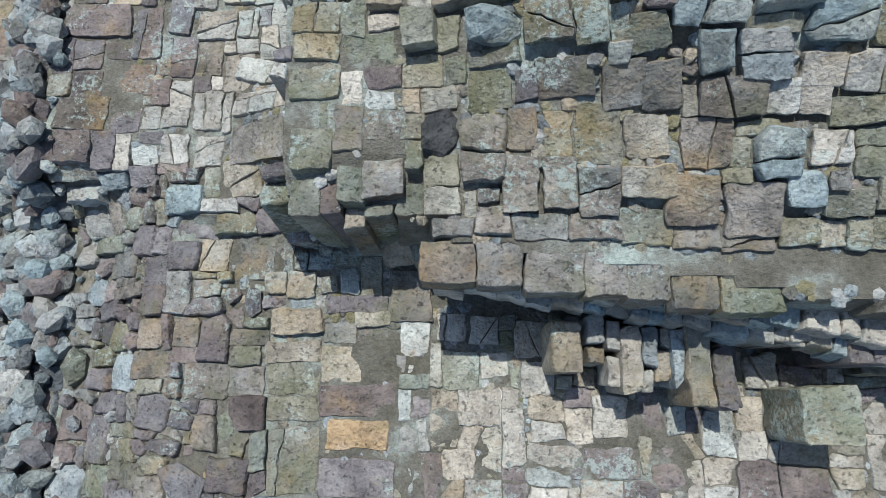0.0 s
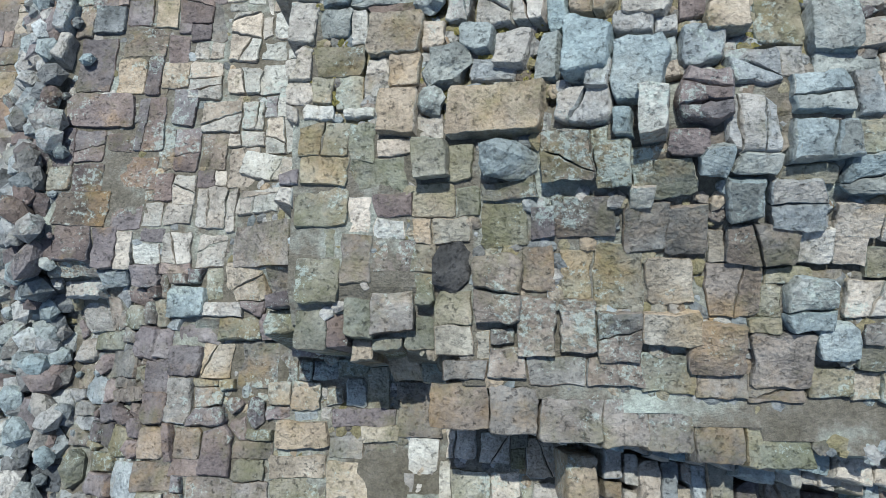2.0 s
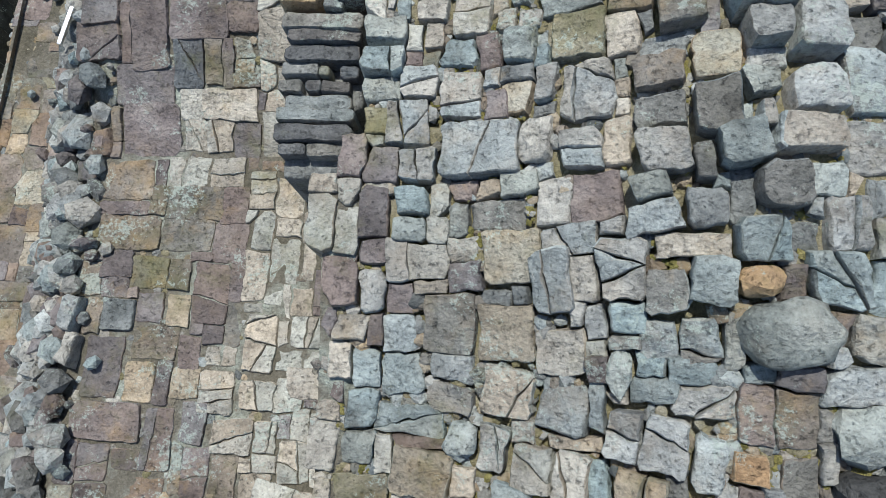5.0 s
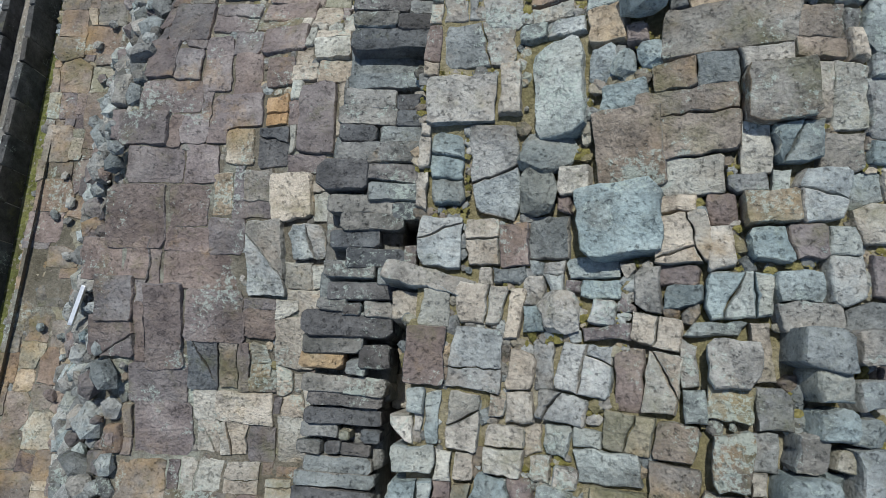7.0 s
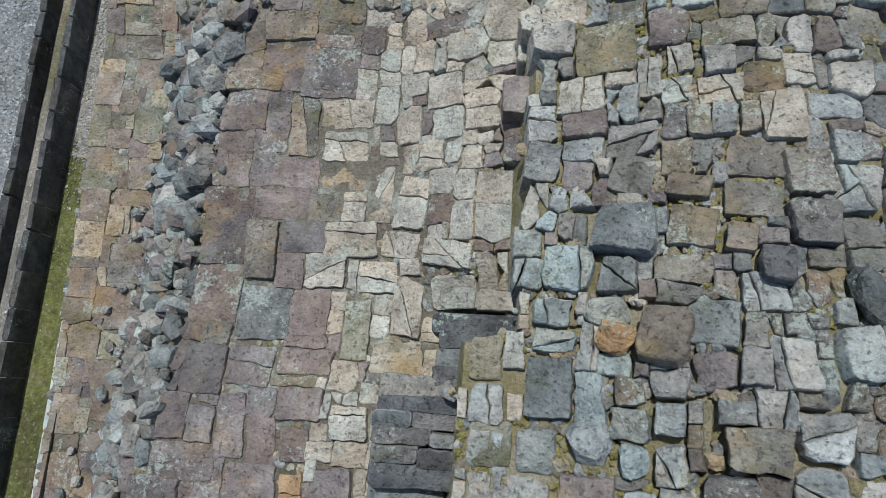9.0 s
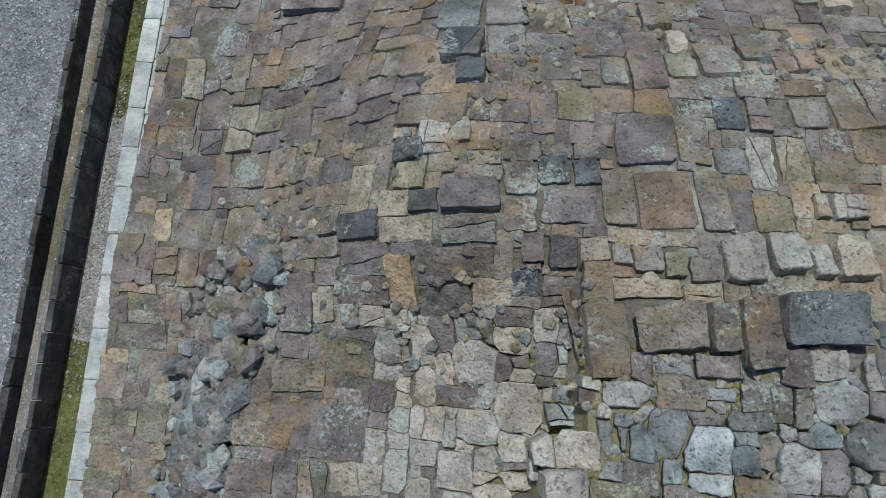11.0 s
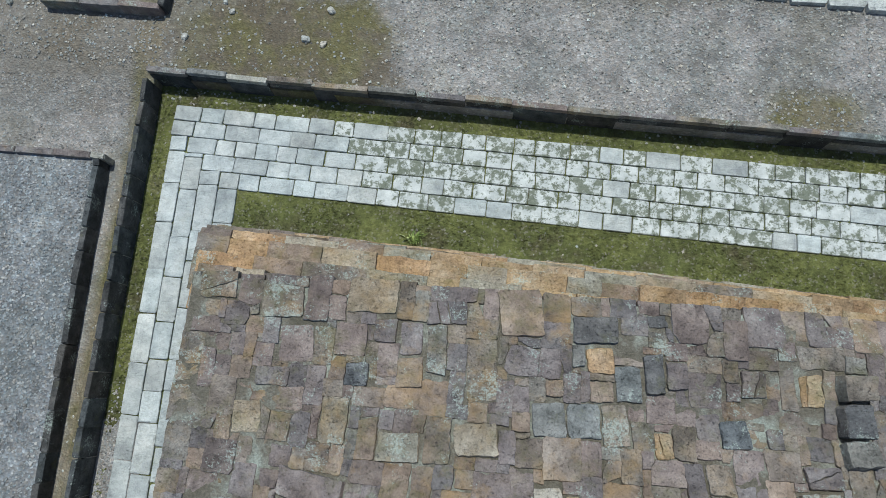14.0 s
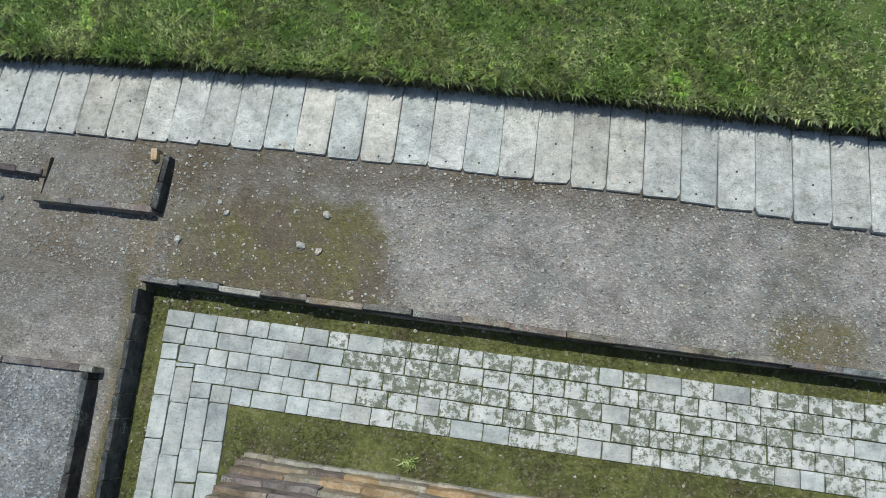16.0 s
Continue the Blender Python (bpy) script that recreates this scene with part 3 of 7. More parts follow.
mound_top = thing("mound_top", "cracked grey and blue stones on top of the mound", "mound", kind="structure")
ledge = thing("ledge_terrace", "mossy brown stone terrace with a projecting ledge course", "terrace", kind="structure")
slab_stack = thing("slab_stack", "stack of narrow grey stone slabs set on edge like a stair", "masonry", kind="structure")
slope = thing("rubble_slope", "slope of packed brown and grey broken stones", "rubble", kind="structure")
north_terrace = thing("north_terrace", "brown and mauve stone paving sloping to the platform edge", "terrace", kind="structure")


def home(x, y):
    """The terrace that a place belongs to."""
    if y > 9.3:
        return north_terrace
    if x < -3.2:
        return terrace_w
    if x < -2.5:
        return rubble
    if y < 1.2 and x < -0.65 or y + 0.17 * (x - 0.2) - 0.03 * ease(-0.1, -0.2, x) < 0.45:
        return slope
    if x < -0.92 or y > 6.7 and x < -0.4:
        return terrace_m
    if y < 1.5:
        return ledge
    return mound if y < 5.2 else mound_top


CELL = 0.02
X0, Y0, NX, NY = -4.05, -2.4, 398, 835
taken = np.zeros((NX, NY), bool)
stones = []     # x, y, w, d, free to be cut to an odd outline
chance = random.Random(7)
r_lift = random.Random(17)


def clip(poly, px, py, nx, ny):
    """The part of a convex outline behind the line through p with normal n."""
    out = []
    for k in range(len(poly)):
        a, b = poly[k - 1], poly[k]
        da, db = (a[0] - px) * nx + (a[1] - py) * ny, (b[0] - px) * nx + (b[1] - py) * ny
        if da * db < 0:
            s = da / (da - db)
            out.append((a[0] + (b[0] - a[0]) * s, a[1] + (b[1] - a[1]) * s))
        if db <= 0:
            out.append(b)
    return out


def area(poly):
    return 0.5 * sum(poly[k - 1][0] * poly[k][1] - poly[k][0] * poly[k - 1][1] for k in range(len(poly)))


def bent(x, y, where, wobble):
    """Shifts a place by a field that all stones share, so that their joints run uneven but fit."""
    u, v = x + where[0], y + where[1]
    dx = 0.008 * noise.noise((u * 5, v * 5, 1.5)) + 0.009 * noise.noise((u * 17, v * 17, 7.5)) + 0.006 * noise.noise((u * 43, v * 43, 4.5))
    dy = 0.008 * noise.noise((u * 5, v * 5, 21.5)) + 0.009 * noise.noise((u * 17, v * 17, 27.5)) + 0.006 * noise.noise((u * 43, v * 43, 24.5))
    return x + dx * wobble, y + dy * wobble


def stone_mesh(poly, deep, r, worn=0.02, bulge=0.0, gap=0.002, broken=0, where=(0.0, 0.0), wobble=1.0):
    """A stone with a given outline round the origin: rounded, chipped corners, a worn shoulder of width worn and a lumpy top in z = 0."""
    size = max(0.05, math.sqrt(abs(area(poly))))
    step = max(0.026, size * 0.13)
    ring = []
    for k in range(len(poly)):
        a, b = poly[k], poly[(k + 1) % len(poly)]
        cuts = max(1, int(math.hypot(b[0] - a[0], b[1] - a[1]) / step))
        ring += [(a[0] + (b[0] - a[0]) * c / cuts, a[1] + (b[1] - a[1]) * c / cuts) for c in range(cuts)]
    n = len(ring)
    for _ in range(0 if worn < 0.02 else 1):
        ring = [(ring[k][0] * 0.6 + (ring[k - 1][0] + ring[(k + 1) % n][0]) * 0.2, ring[k][1] * 0.6 + (ring[k - 1][1] + ring[(k + 1) % n][1]) * 0.2) for k in range(n)]
    seed = r.uniform(0, 500)
    ring = [bent(x, y, where, wobble) for x, y in ring]
    ragged = 0.3 * worn + 0.003
    far = [max(0.01, math.hypot(x, y)) for x, y in ring]
    push = [ragged * noise.noise((x * 11 + seed, y * 11, 0.5)) + 0.5 * ragged * noise.noise((x * 34, y * 34 + seed, 2)) - gap for x, y in ring]
    lump = 0.006 + 0.5 * worn
    verts = []
    for inset, z in ((-0.002, -deep), (0.0, -1.3 * worn - bulge * 0.5), (0.25 * worn, -0.5 * worn - bulge * 0.3), (0.8 * worn, -0.08 * worn - bulge * 0.1), (2.2 * worn + 0.004, 0.0)):
        for (x, y), f, p in zip(ring, far, push):
            k = max(0.3, 1 + (p - inset) / f)
            top = 0.0 if z < -0.6 * worn - bulge * 0.3 else lump * (noise.noise((x * k * 7 + seed, y * k * 7, 9)) + 0.5 * noise.noise((x * k * 21, y * k * 21 + seed, 4)))
            verts.append((x * k, y * k, z + top))
    for (x, y) in ring:
        verts.append((x * 0.4, y * 0.4, bulge * 0.6 + lump * (noise.noise((x * 2.8 + seed, y * 2.8, 9)) + 0.5 * noise.noise((x * 8, y * 8 + seed, 4)))))
    verts.append((0.0, 0.0, bulge * 0.7 + lump * noise.noise((seed, 0, 9))))
    cuts = []
    for _ in range(broken):
        way, reach = r.uniform(0, 2 * math.pi), r.uniform(0.24, 0.46) * size
        cuts.append((math.cos(way), math.sin(way), reach, r.uniform(0.15, 0.5)))
    for k in range(n, len(verts)):
        x, y, z = verts[k]
        for cx, cy, reach, steep in cuts:
            z = min(z, max(-0.04, (reach - x * cx - y * cy) * steep))
        verts[k] = (x, y, z)
    faces = []
    for q in range(5):
        for k in range(n):
            j = (k + 1) % n
            faces.append((q * n + k, q * n + j, q * n + n + j, q * n + n + k))
    faces += [(5 * n + k, 5 * n + (k + 1) % n, 6 * n) for k in range(n)]
    return verts, faces


def laid_over(poly, rx, ry):
    """Stretches an outline so that it still covers its ground when it is tilted."""
    return [(x / math.cos(radians(ry)), y / math.cos(radians(rx))) for x, y in poly]


def crisp(me):
    """Soft shading over lumps, hard arrises at breaks."""
    me.set_sharp_from_angle(angle=radians(34))
    return me


def drop(x, y):
    """How far the surface falls beside a place."""
    return max(0.0, height(x, y) - min(height(x + a, y + b) for a, b in ((0.22, 0), (-0.22, 0), (0, 0.22), (0, -0.22))))


def lie(x, y):
    """Tilt that makes a stone lie along the ruin's surface."""
    here, slopes = height(x, y), []
    for dx, dy in ((0.12, 0.0), (0.0, 0.12)):
        ahead, behind = (height(x + dx, y + dy) - here) / 0.12, (here - height(x - dx, y - dy)) / 0.12
        slope = (ahead + behind) / 2 if abs(ahead - behind) < 0.25 else min(ahead, behind, key=abs)
        slopes.append(max(-0.7, min(0.7, slope)) if abs(slope) < 1.0 else 0.0)
    gx, gy = slopes
    return math.degrees(math.atan(gy)), -math.degrees(math.atan(gx))


def boulder_mesh(w, d, h, r):
    bm = bmesh.new()
    small = max(w, d) < 0.24
    bmesh.ops.create_icosphere(bm, subdivisions=2 if small else 3, radius=0.5)
    seed = r.uniform(0, 90)
    for v in bm.verts:
        k = 1 + (0.45 if small else 0.25) * noise.noise(v.co * 2.4 + Vector((seed, 0, 0))) + 0.1 * noise.noise(v.co * 6 + Vector((0, seed, 0)))
        box = max(abs(c) for c in v.co) * 2
        v.co = v.co * k * (1 + 0.35 * (1 - box)) * 1.1
        v.co = Vector((v.co.x * w, v.co.y * d, v.co.z * h))
    for f in bm.faces:
        f.smooth = not small
    me = bpy.data.meshes.new("boulder")
    bm.to_mesh(me)
    bm.free()
    return me


BOULDER_WORDS = {"blue_grey_andesite": "rounded blue-grey boulder lying loose on the ruin", "dark_basalt_and_shade": "dark pitted boulder lying loose on the ruin",
                 "orange_sandstone": "small orange boulder lying loose on the ruin"}


def slab(x, y, w, d, z, material, turn):
    """A narrow slab of the stack, its top at the height z, leaning a little."""
    r = chance
    stones.append((x, y, w, d, False))
    claim(x, y, w, d)
    w, d = w * 1.05, d * 1.06
    poly = []
    for sx, sy in ((-1, -1), (1, -1), (1, 1), (-1, 1)):
        cx, cy = sx * w / 2, sy * d / 2 * (1 + r.uniform(-0.14, 0.05))
        c = d * r.uniform(0.06, 0.24)
        pair = [(cx, cy - sy * c), (cx - sx * c * 1.2, cy)]
        poly += pair if sx * sy > 0 else pair[::-1]
    poly = sorted(poly, key=lambda p: math.atan2(p[1], p[0]))
    me = crisp(mesh_of("stone_slab", *stone_mesh(poly, 0.34, r, 0.009, 0.003, 0.002, 0, (x, y), 0.4), material, True))
    part("stone_slab", me, slab_stack, "", pose(x, y, z + r.uniform(-0.014, 0.012), 3 + r.uniform(-4, 4), r.uniform(-3, 3), turn + r.uniform(-2.5, 2.5)))


def claim(x, y, w, d):
    """Marks the ground under a stone as taken."""
    a0, a1, b0, b1 = [int(round(v / CELL)) for v in (x - w / 2 - X0, x + w / 2 - X0, y - d / 2 - Y0, y + d / 2 - Y0)]
    taken[max(a0, 0):max(a1, 0), max(b0, 0):max(b1, 0)] = True


def block(x, y, w, d, material, lift, turn, shape, group=None, deep=None):
    """A single stone, its top lift above the ruin's surface. Shapes: f flat and sharp, w worn, r a loose boulder."""
    w, d = w * 1.05, d * 1.05
    lift *= (0.35 if y < 2.4 else 0.5) if group is None else 1.0
    lift += r_lift.uniform(-0.004, 0.006)
    z = height(x, y) + lift
    stones.append((x, y, w, d, False))
    claim(x, y, w, d)
    r = chance
    if shape == "r":
        h = min(w, d) * 0.62 + lift * 0.5
        me = boulder_mesh(w * 1.02, d * 1.02, h, r)
        me.materials.append(material)
        ob = new("boulder", me)
        ob.matrix_basis = pose(x, y, z - h * 0.47, r.uniform(-6, 6), r.uniform(-6, 6), turn)
        return tagged(ob, BOULDER_WORDS.get(material.name, "rounded stone boulder lying loose on the ruin"), "boulder", "loose boulders")
    worn = min({"f": 0.006, "w": 0.011}[shape] * r.uniform(0.7, 1.3), 0.12 * min(w, d))
    j = 0.1 if shape == "f" else 0.2
    poly = []
    for sx, sy in ((-1, -1), (1, -1), (1, 1), (-1, 1)):
        cx, cy = sx * w / 2 * (1 + r.uniform(-j, j * 0.35)), sy * d / 2 * (1 + r.uniform(-j, j * 0.35))
        c = min(w, d) * r.uniform(0.02, 0.1 if shape == "f" else 0.2)
        k = r.uniform(0.5, 1.8)
        pair = [(cx, cy - sy * c * k), (cx - sx * c / k, cy)]
        poly += pair if sx * sy > 0 else pair[::-1]
    poly = sorted(poly, key=lambda p: math.atan2(p[1], p[0]))
    if material is DARK:
        material = CHAR
    tip = 0.7 if shape == "f" else 2.2
    rx, ry = lie(x, y) if group is None and drop(x, y) < 0.25 else (0.0, 0.0)
    poly = laid_over(poly, rx, ry)
    pieces = [poly]
    if group is None:
        odds = {PALE: 0.4, GREY: 0.45, BLUE: 0.4}.get(material, 0.06 if shape == "f" else 0.3)
        for _ in range(3 if lift < 0.06 else 0):
            big = max(pieces, key=area)
            if area(big) > 0.022 and r.random() < odds:
                way = r.choice((0.0, math.pi / 2)) + r.gauss(0, 0.28)
                px, py = [sum(q[k] for q in big) / len(big) + r.uniform(-0.25, 0.25) * min(w, d) for k in (0, 1)]
                halves = [clip(big, px, py, math.cos(way), math.sin(way)), clip(big, px, py, -math.cos(way), -math.sin(way))]
                if all(len(q) > 2 and area(q) > 0.005 for q in halves):
                    pieces.remove(big)
                    pieces += halves
    lying = pose(x, y, z, rx + r.uniform(-tip, tip), ry + r.uniform(-tip, tip), turn)
    for piece in pieces:
        mx, my = [sum(q[k] for q in piece) / len(piece) for k in (0, 1)]
        cut = r.choice((1, 2, 3)) if shape == "w" and len(pieces) == 1 else (r.choice((0, 1)) if shape == "w" else 0)
        me = crisp(mesh_of("stone_block", *stone_mesh([(q[0] - mx, q[1] - my) for q in piece], (deep or 0.3 + drop(x, y) + max(lift, 0)), r, worn, worn * 0.25, 0.001 if len(pieces) == 1 else 0.004, cut, (x + mx, y + my)), material, True))
        part("stone_block", me, group or home(x, y), "", lying @ pose(mx, my, r.uniform(-0.007, 0.004), r.uniform(-1.2, 1.2), r.uniform(-1.2, 1.2), 0))


def pack(rng, x0, x1, y0, y1, big, small, tones, lift, worn, wild=0.0, deep=0.3, odd=0.3, rocks=0.0):
    """Fills the free room of a zone with stones that touch."""
    a0, a1, b0, b1 = [int(round(v)) for v in ((x0 - X0) / CELL, (x1 - X0) / CELL, (y0 - Y0) / CELL, (y1 - Y0) / CELL)]
    a0, b0, a1, b1 = max(a0, 0), max(b0, 0), min(a1, NX), min(b1, NY)
    cells = [(i, j) for i in range(a0, a1, 2) for j in range(b0, b1, 2)]
    rng.shuffle(cells)
    made = []
    for least in (small, small * 0.55, 0.05):
        for i, j in cells:
            if taken[i, j]:
                continue
            mw, md = [int(rng.uniform(small, big) / CELL) for _ in range(2)]
            l, r, d, u = i, i + 1, j, j + 1
            go = [True] * 4
            while any(go):
                for k in rng.sample(range(4), 4):
                    if not go[k]:
                        continue
                    if k == 0 and (l <= a0 or r - l >= mw or taken[l - 1, d:u].any()): go[0] = False
                    elif k == 1 and (r >= a1 or r - l >= mw or taken[r, d:u].any()): go[1] = False
                    elif k == 2 and (d <= b0 or u - d >= md or taken[l:r, d - 1].any()): go[2] = False
                    elif k == 3 and (u >= b1 or u - d >= md or taken[l:r, u].any()): go[3] = False
                    else:
                        l, r, d, u = l - (k == 0), r + (k == 1), d - (k == 2), u + (k == 3)
            w, h = (r - l) * CELL, (u - d) * CELL
            if min(w, h) < least:
                continue
            taken[l:r, d:u] = True
            made.append((X0 + (l + r) / 2 * CELL, Y0 + (d + u) / 2 * CELL, w, h, rng.random() < odd))
    stones.extend(made)
    return [(s, rng.choice(tones), rng.uniform(*lift), worn, wild, deep, rng.random() < rocks) for s in made]


def lay(packed, rng):
    """Cuts the packed stones to outlines that follow their neighbours, and lays them."""
    cellsize = 0.6
    grid = {}
    for s in stones:
        grid.setdefault((int(s[0] // cellsize), int(s[1] // cellsize)), []).append(s)
    heaps = {}
    for s, material, lift, worn, wild, deep, rocky in packed:
        x, y, w, h, odd = s
        if drop(x, y) > 0.25 and max(w, h) < 0.3 and max(height(x + a, y + b) for a, b in ((0.1, 0), (-0.1, 0), (0, 0.1), (0, -0.1))) > height(x, y) + 0.1:
            continue
        group = home(x, y)
        z = height(x, y) + lift
        if rocky:
            m = box_pose(x, y, z - 0.03, w * 1.25, h * 1.25, max(w, h) * rng.uniform(0.75, 1.1), rng.uniform(-180, 180), rng.uniform(-20, 20), rng.uniform(-20, 20))
            heaps.setdefault(group, []).append((w * h, rng.choice(ROCK), m, material))
            continue
        g = 1.15 if odd else (1.07 if worn < 0.0065 else 1.04)
        poly = [(-w / 2 * g, -h / 2 * g), (w / 2 * g, -h / 2 * g), (w / 2 * g, h / 2 * g), (-w / 2 * g, h / 2 * g)]
        if not odd:
            j = min(w, h) * (0.02 if worn < 0.0065 else 0.06)
            cut = min(w, h) * (0.05 if worn < 0.0065 else 0.14)
            poly = [(px + rng.uniform(-j, j * 0.5) * (1 if px > 0 else -1), py + rng.uniform(-j, j * 0.5) * (1 if py > 0 else -1)) for px, py in poly]
            for sx, sy in ((-1, -1), (1, -1), (1, 1), (-1, 1)):
                c = rng.uniform(-0.3, 1.0) * cut
                if c > 0:
                    k = rng.uniform(0.4, 1.6)
                    poly = clip(poly, sx * (w / 2 - c), sy * h / 2, sx * k, sy)
        if odd:
            ci, cj = int(x // cellsize), int(y // cellsize)
            for q in [q for a in (-1, 0, 1) for b in (-1, 0, 1) for q in grid.get((ci + a, cj + b), ())]:
                if q is s or abs(q[0] - x) > (w + q[2]) * 0.65 or abs(q[1] - y) > (h + q[3]) * 0.65:
                    continue
                dx, dy = q[0] - x, q[1] - y
                if q[4]:
                    dd = dx * dx + dy * dy
                    s_at = 0.5 + (w * h - q[2] * q[3]) * 0.25 / dd if dd > 0 else 0.5
                    s_at = max(0.2, min(0.8, s_at))
                    poly = clip(poly, dx * s_at, dy * s_at, dx, dy)
                elif abs(dx) - (w + q[2]) / 2 > abs(dy) - (h + q[3]) / 2:
                    poly = clip(poly, dx - math.copysign(q[2] / 2, dx), 0, math.copysign(1, dx), 0)
                else:
                    poly = clip(poly, 0, dy - math.copysign(q[3] / 2, dy), 0, math.copysign(1, dy))
                if len(poly) < 3:
                    break
            if len(poly) < 3 or area(poly) < 0.35 * w * h:
                poly = [(-w / 2, -h / 2), (w / 2, -h / 2), (w / 2, h / 2), (-w / 2, h / 2)]
        rx, ry = lie(x, y) if drop(x, y) < 0.25 else (0.0, 0.0)
        poly = laid_over(poly, rx, ry)
        me = crisp(mesh_of("stone_block", *stone_mesh(poly, deep + drop(x, y), rng, worn * rng.uniform(0.6, 1.2), worn * 0.25, 0.001, rng.choice((0, 1, 2)) if worn > 0.01 else 0, (x, y)), material, True))
        tip = 0.5 + 12 * wild
        m = pose(x, y, z, rx + rng.uniform(-tip, tip), ry + rng.uniform(-tip, tip), rng.uniform(-1, 1) * 12 * wild)
        heaps.setdefault(group, []).append((w * h, me, m, material))
    for group, heap in heaps.items():
        heap.sort(key=lambda q: -q[0])
        room = 300 - len(group.children)
        for size, me, m, material in heap[:room]:
            part("stone_block" if me not in ROCK else "rubble_stone", me, group, "", m, material)
        if heap[room:]:
            joined("small_stones", [q[1:] for q in heap[room:]], group)

slab(-0.84, 6.33, 0.40, 0.085, 4.20, CHAR, 2)
slab(-0.97, 6.25, 0.20, 0.087, 4.20, SLATE, 2)
slab(-0.75, 6.25, 0.23, 0.091, 4.20, CHAR, 2)
slab(-0.91, 6.17, 0.29, 0.090, 4.20, CHAR, 2)
slab(-0.70, 6.16, 0.14, 0.083, 4.20, SLATE, 2)
slab(-0.94, 6.08, 0.23, 0.082, 4.20, SLATE, 2)
slab(-0.73, 6.07, 0.19, 0.105, 4.20, CHAR, 2)
slab(-0.85, 5.98, 0.42, 0.113, 4.20, CHAR, 2)
slab(-0.85, 5.73, 0.40, 0.086, 4.20, SLATE, -0)
slab(-0.93, 5.64, 0.26, 0.105, 4.20, SLATE, -0)
slab(-0.72, 5.62, 0.15, 0.097, 4.20, CHAR, -0)
slab(-0.94, 5.55, 0.29, 0.102, 4.20, SLATE, 0)
slab(-0.72, 5.53, 0.14, 0.091, 4.20, CHAR, 0)
slab(-0.98, 5.45, 0.19, 0.090, 4.20, CHAR, 0)
slab(-0.76, 5.44, 0.22, 0.099, 4.20, SLATE, 0)
slab(-0.86, 5.35, 0.43, 0.103, 4.20, SLATE, 0)
slab(-0.86, 5.26, 0.39, 0.087, 4.19, CHAR, 0)
slab(-1.04, 5.24, 0.25, 0.161, 4.19, CHAR, 0)
slab(-0.78, 5.16, 0.25, 0.095, 4.17, SLATE, 0)
slab(-0.94, 5.10, 0.33, 0.091, 4.16, SLATE, 0)
slab(-0.72, 5.07, 0.13, 0.101, 4.16, CHAR, 0)
slab(-0.88, 5.01, 0.30, 0.090, 4.15, SLATE, 0)
slab(-0.96, 4.93, 0.24, 0.092, 4.13, CHAR, 1)
slab(-0.85, 4.84, 0.29, 0.092, 4.11, CHAR, 1)
slab(-0.98, 4.78, 0.25, 0.087, 4.10, SLATE, 1)
slab(-0.77, 4.76, 0.14, 0.089, 4.10, SLATE, 1)
slab(-0.91, 4.68, 0.33, 0.092, 4.08, CHAR, 1)
slab(-0.96, 4.59, 0.09, 0.062, 4.07, CHAR, 1)
slab(-0.82, 4.59, 0.16, 0.084, 4.07, SLATE, 1)
slab(-1.06, 4.61, 0.14, 0.074, 4.07, SLATE, 1)
slab(-0.98, 4.52, 0.43, 0.124, 4.05, CHAR, 1)
slab(-1.05, 4.43, 0.29, 0.106, 4.02, SLATE, 1)
slab(-1.10, 4.35, 0.21, 0.093, 3.99, ORANGE, 1)
slab(-0.84, 4.37, 0.15, 0.121, 4.00, CHAR, 1)
slab(-0.93, 4.32, 0.10, 0.084, 3.98, SLATE, 1)
slab(-0.99, 4.23, 0.41, 0.085, 3.95, SLATE, -1)
slab(-0.98, 4.16, 0.36, 0.073, 3.92, CHAR, -1)
slab(-0.99, 4.08, 0.38, 0.091, 3.89, CHAR, -0)
slab(-1.11, 4.01, 0.18, 0.074, 3.87, SLATE, -0)
slab(-0.98, 3.99, 0.06, 0.058, 3.86, MOSSY, -0)
slab(-0.85, 3.99, 0.10, 0.074, 3.86, CHAR, -0)
slab(-1.16, 3.92, 0.12, 0.070, 3.84, SLATE, -0)
slab(-1.04, 3.92, 0.08, 0.063, 3.84, CHAR, -0)
slab(-0.92, 3.92, 0.15, 0.065, 3.84, CHAR, -0)
slab(-1.01, 3.84, 0.34, 0.084, 3.82, SLATE, -0)
slab(-1.02, 3.77, 0.39, 0.074, 3.81, SLATE, -0)
slab(-1.03, 3.68, 0.39, 0.093, 3.79, CHAR, 0)
slab(-1.14, 3.60, 0.14, 0.068, 3.77, CHAR, 0)
slab(-0.93, 3.60, 0.26, 0.074, 3.77, SLATE, 0)
slab(-0.68, 6.90, 0.19, 0.125, 4.08, PALE, 1)
slab(-0.47, 6.90, 0.22, 0.108, 4.08, PALE, 1)
slab(-0.58, 6.77, 0.44, 0.112, 4.08, CHAR, 1)
slab(-0.61, 6.68, 0.31, 0.097, 4.08, CHAR, 1)
slab(-0.65, 6.58, 0.25, 0.106, 4.08, SLATE, 1)
slab(-0.56, 6.48, 0.45, 0.107, 4.08, CHAR, 1)
block(-2.31, 1.38, 0.22, 0.20, MAUVE, 0.00, -1, "f")
block(-2.12, 1.35, 0.13, 0.24, MAUVE, 0.00, -1, "f")
block(-1.73, 2.19, 0.14, 0.23, MAUVE, 0.00, -2, "f")
block(-1.69, 1.93, 0.16, 0.27, MAUVE, 0.00, -2, "f")
block(-1.52, 1.91, 0.15, 0.22, BROWN, 0.00, -2, "f")
block(-1.69, 1.35, 0.17, 0.18, PALE, 0.00, -1, "f")
block(-2.00, 1.33, 0.09, 0.21, PALE, 0.00, -1, "f")
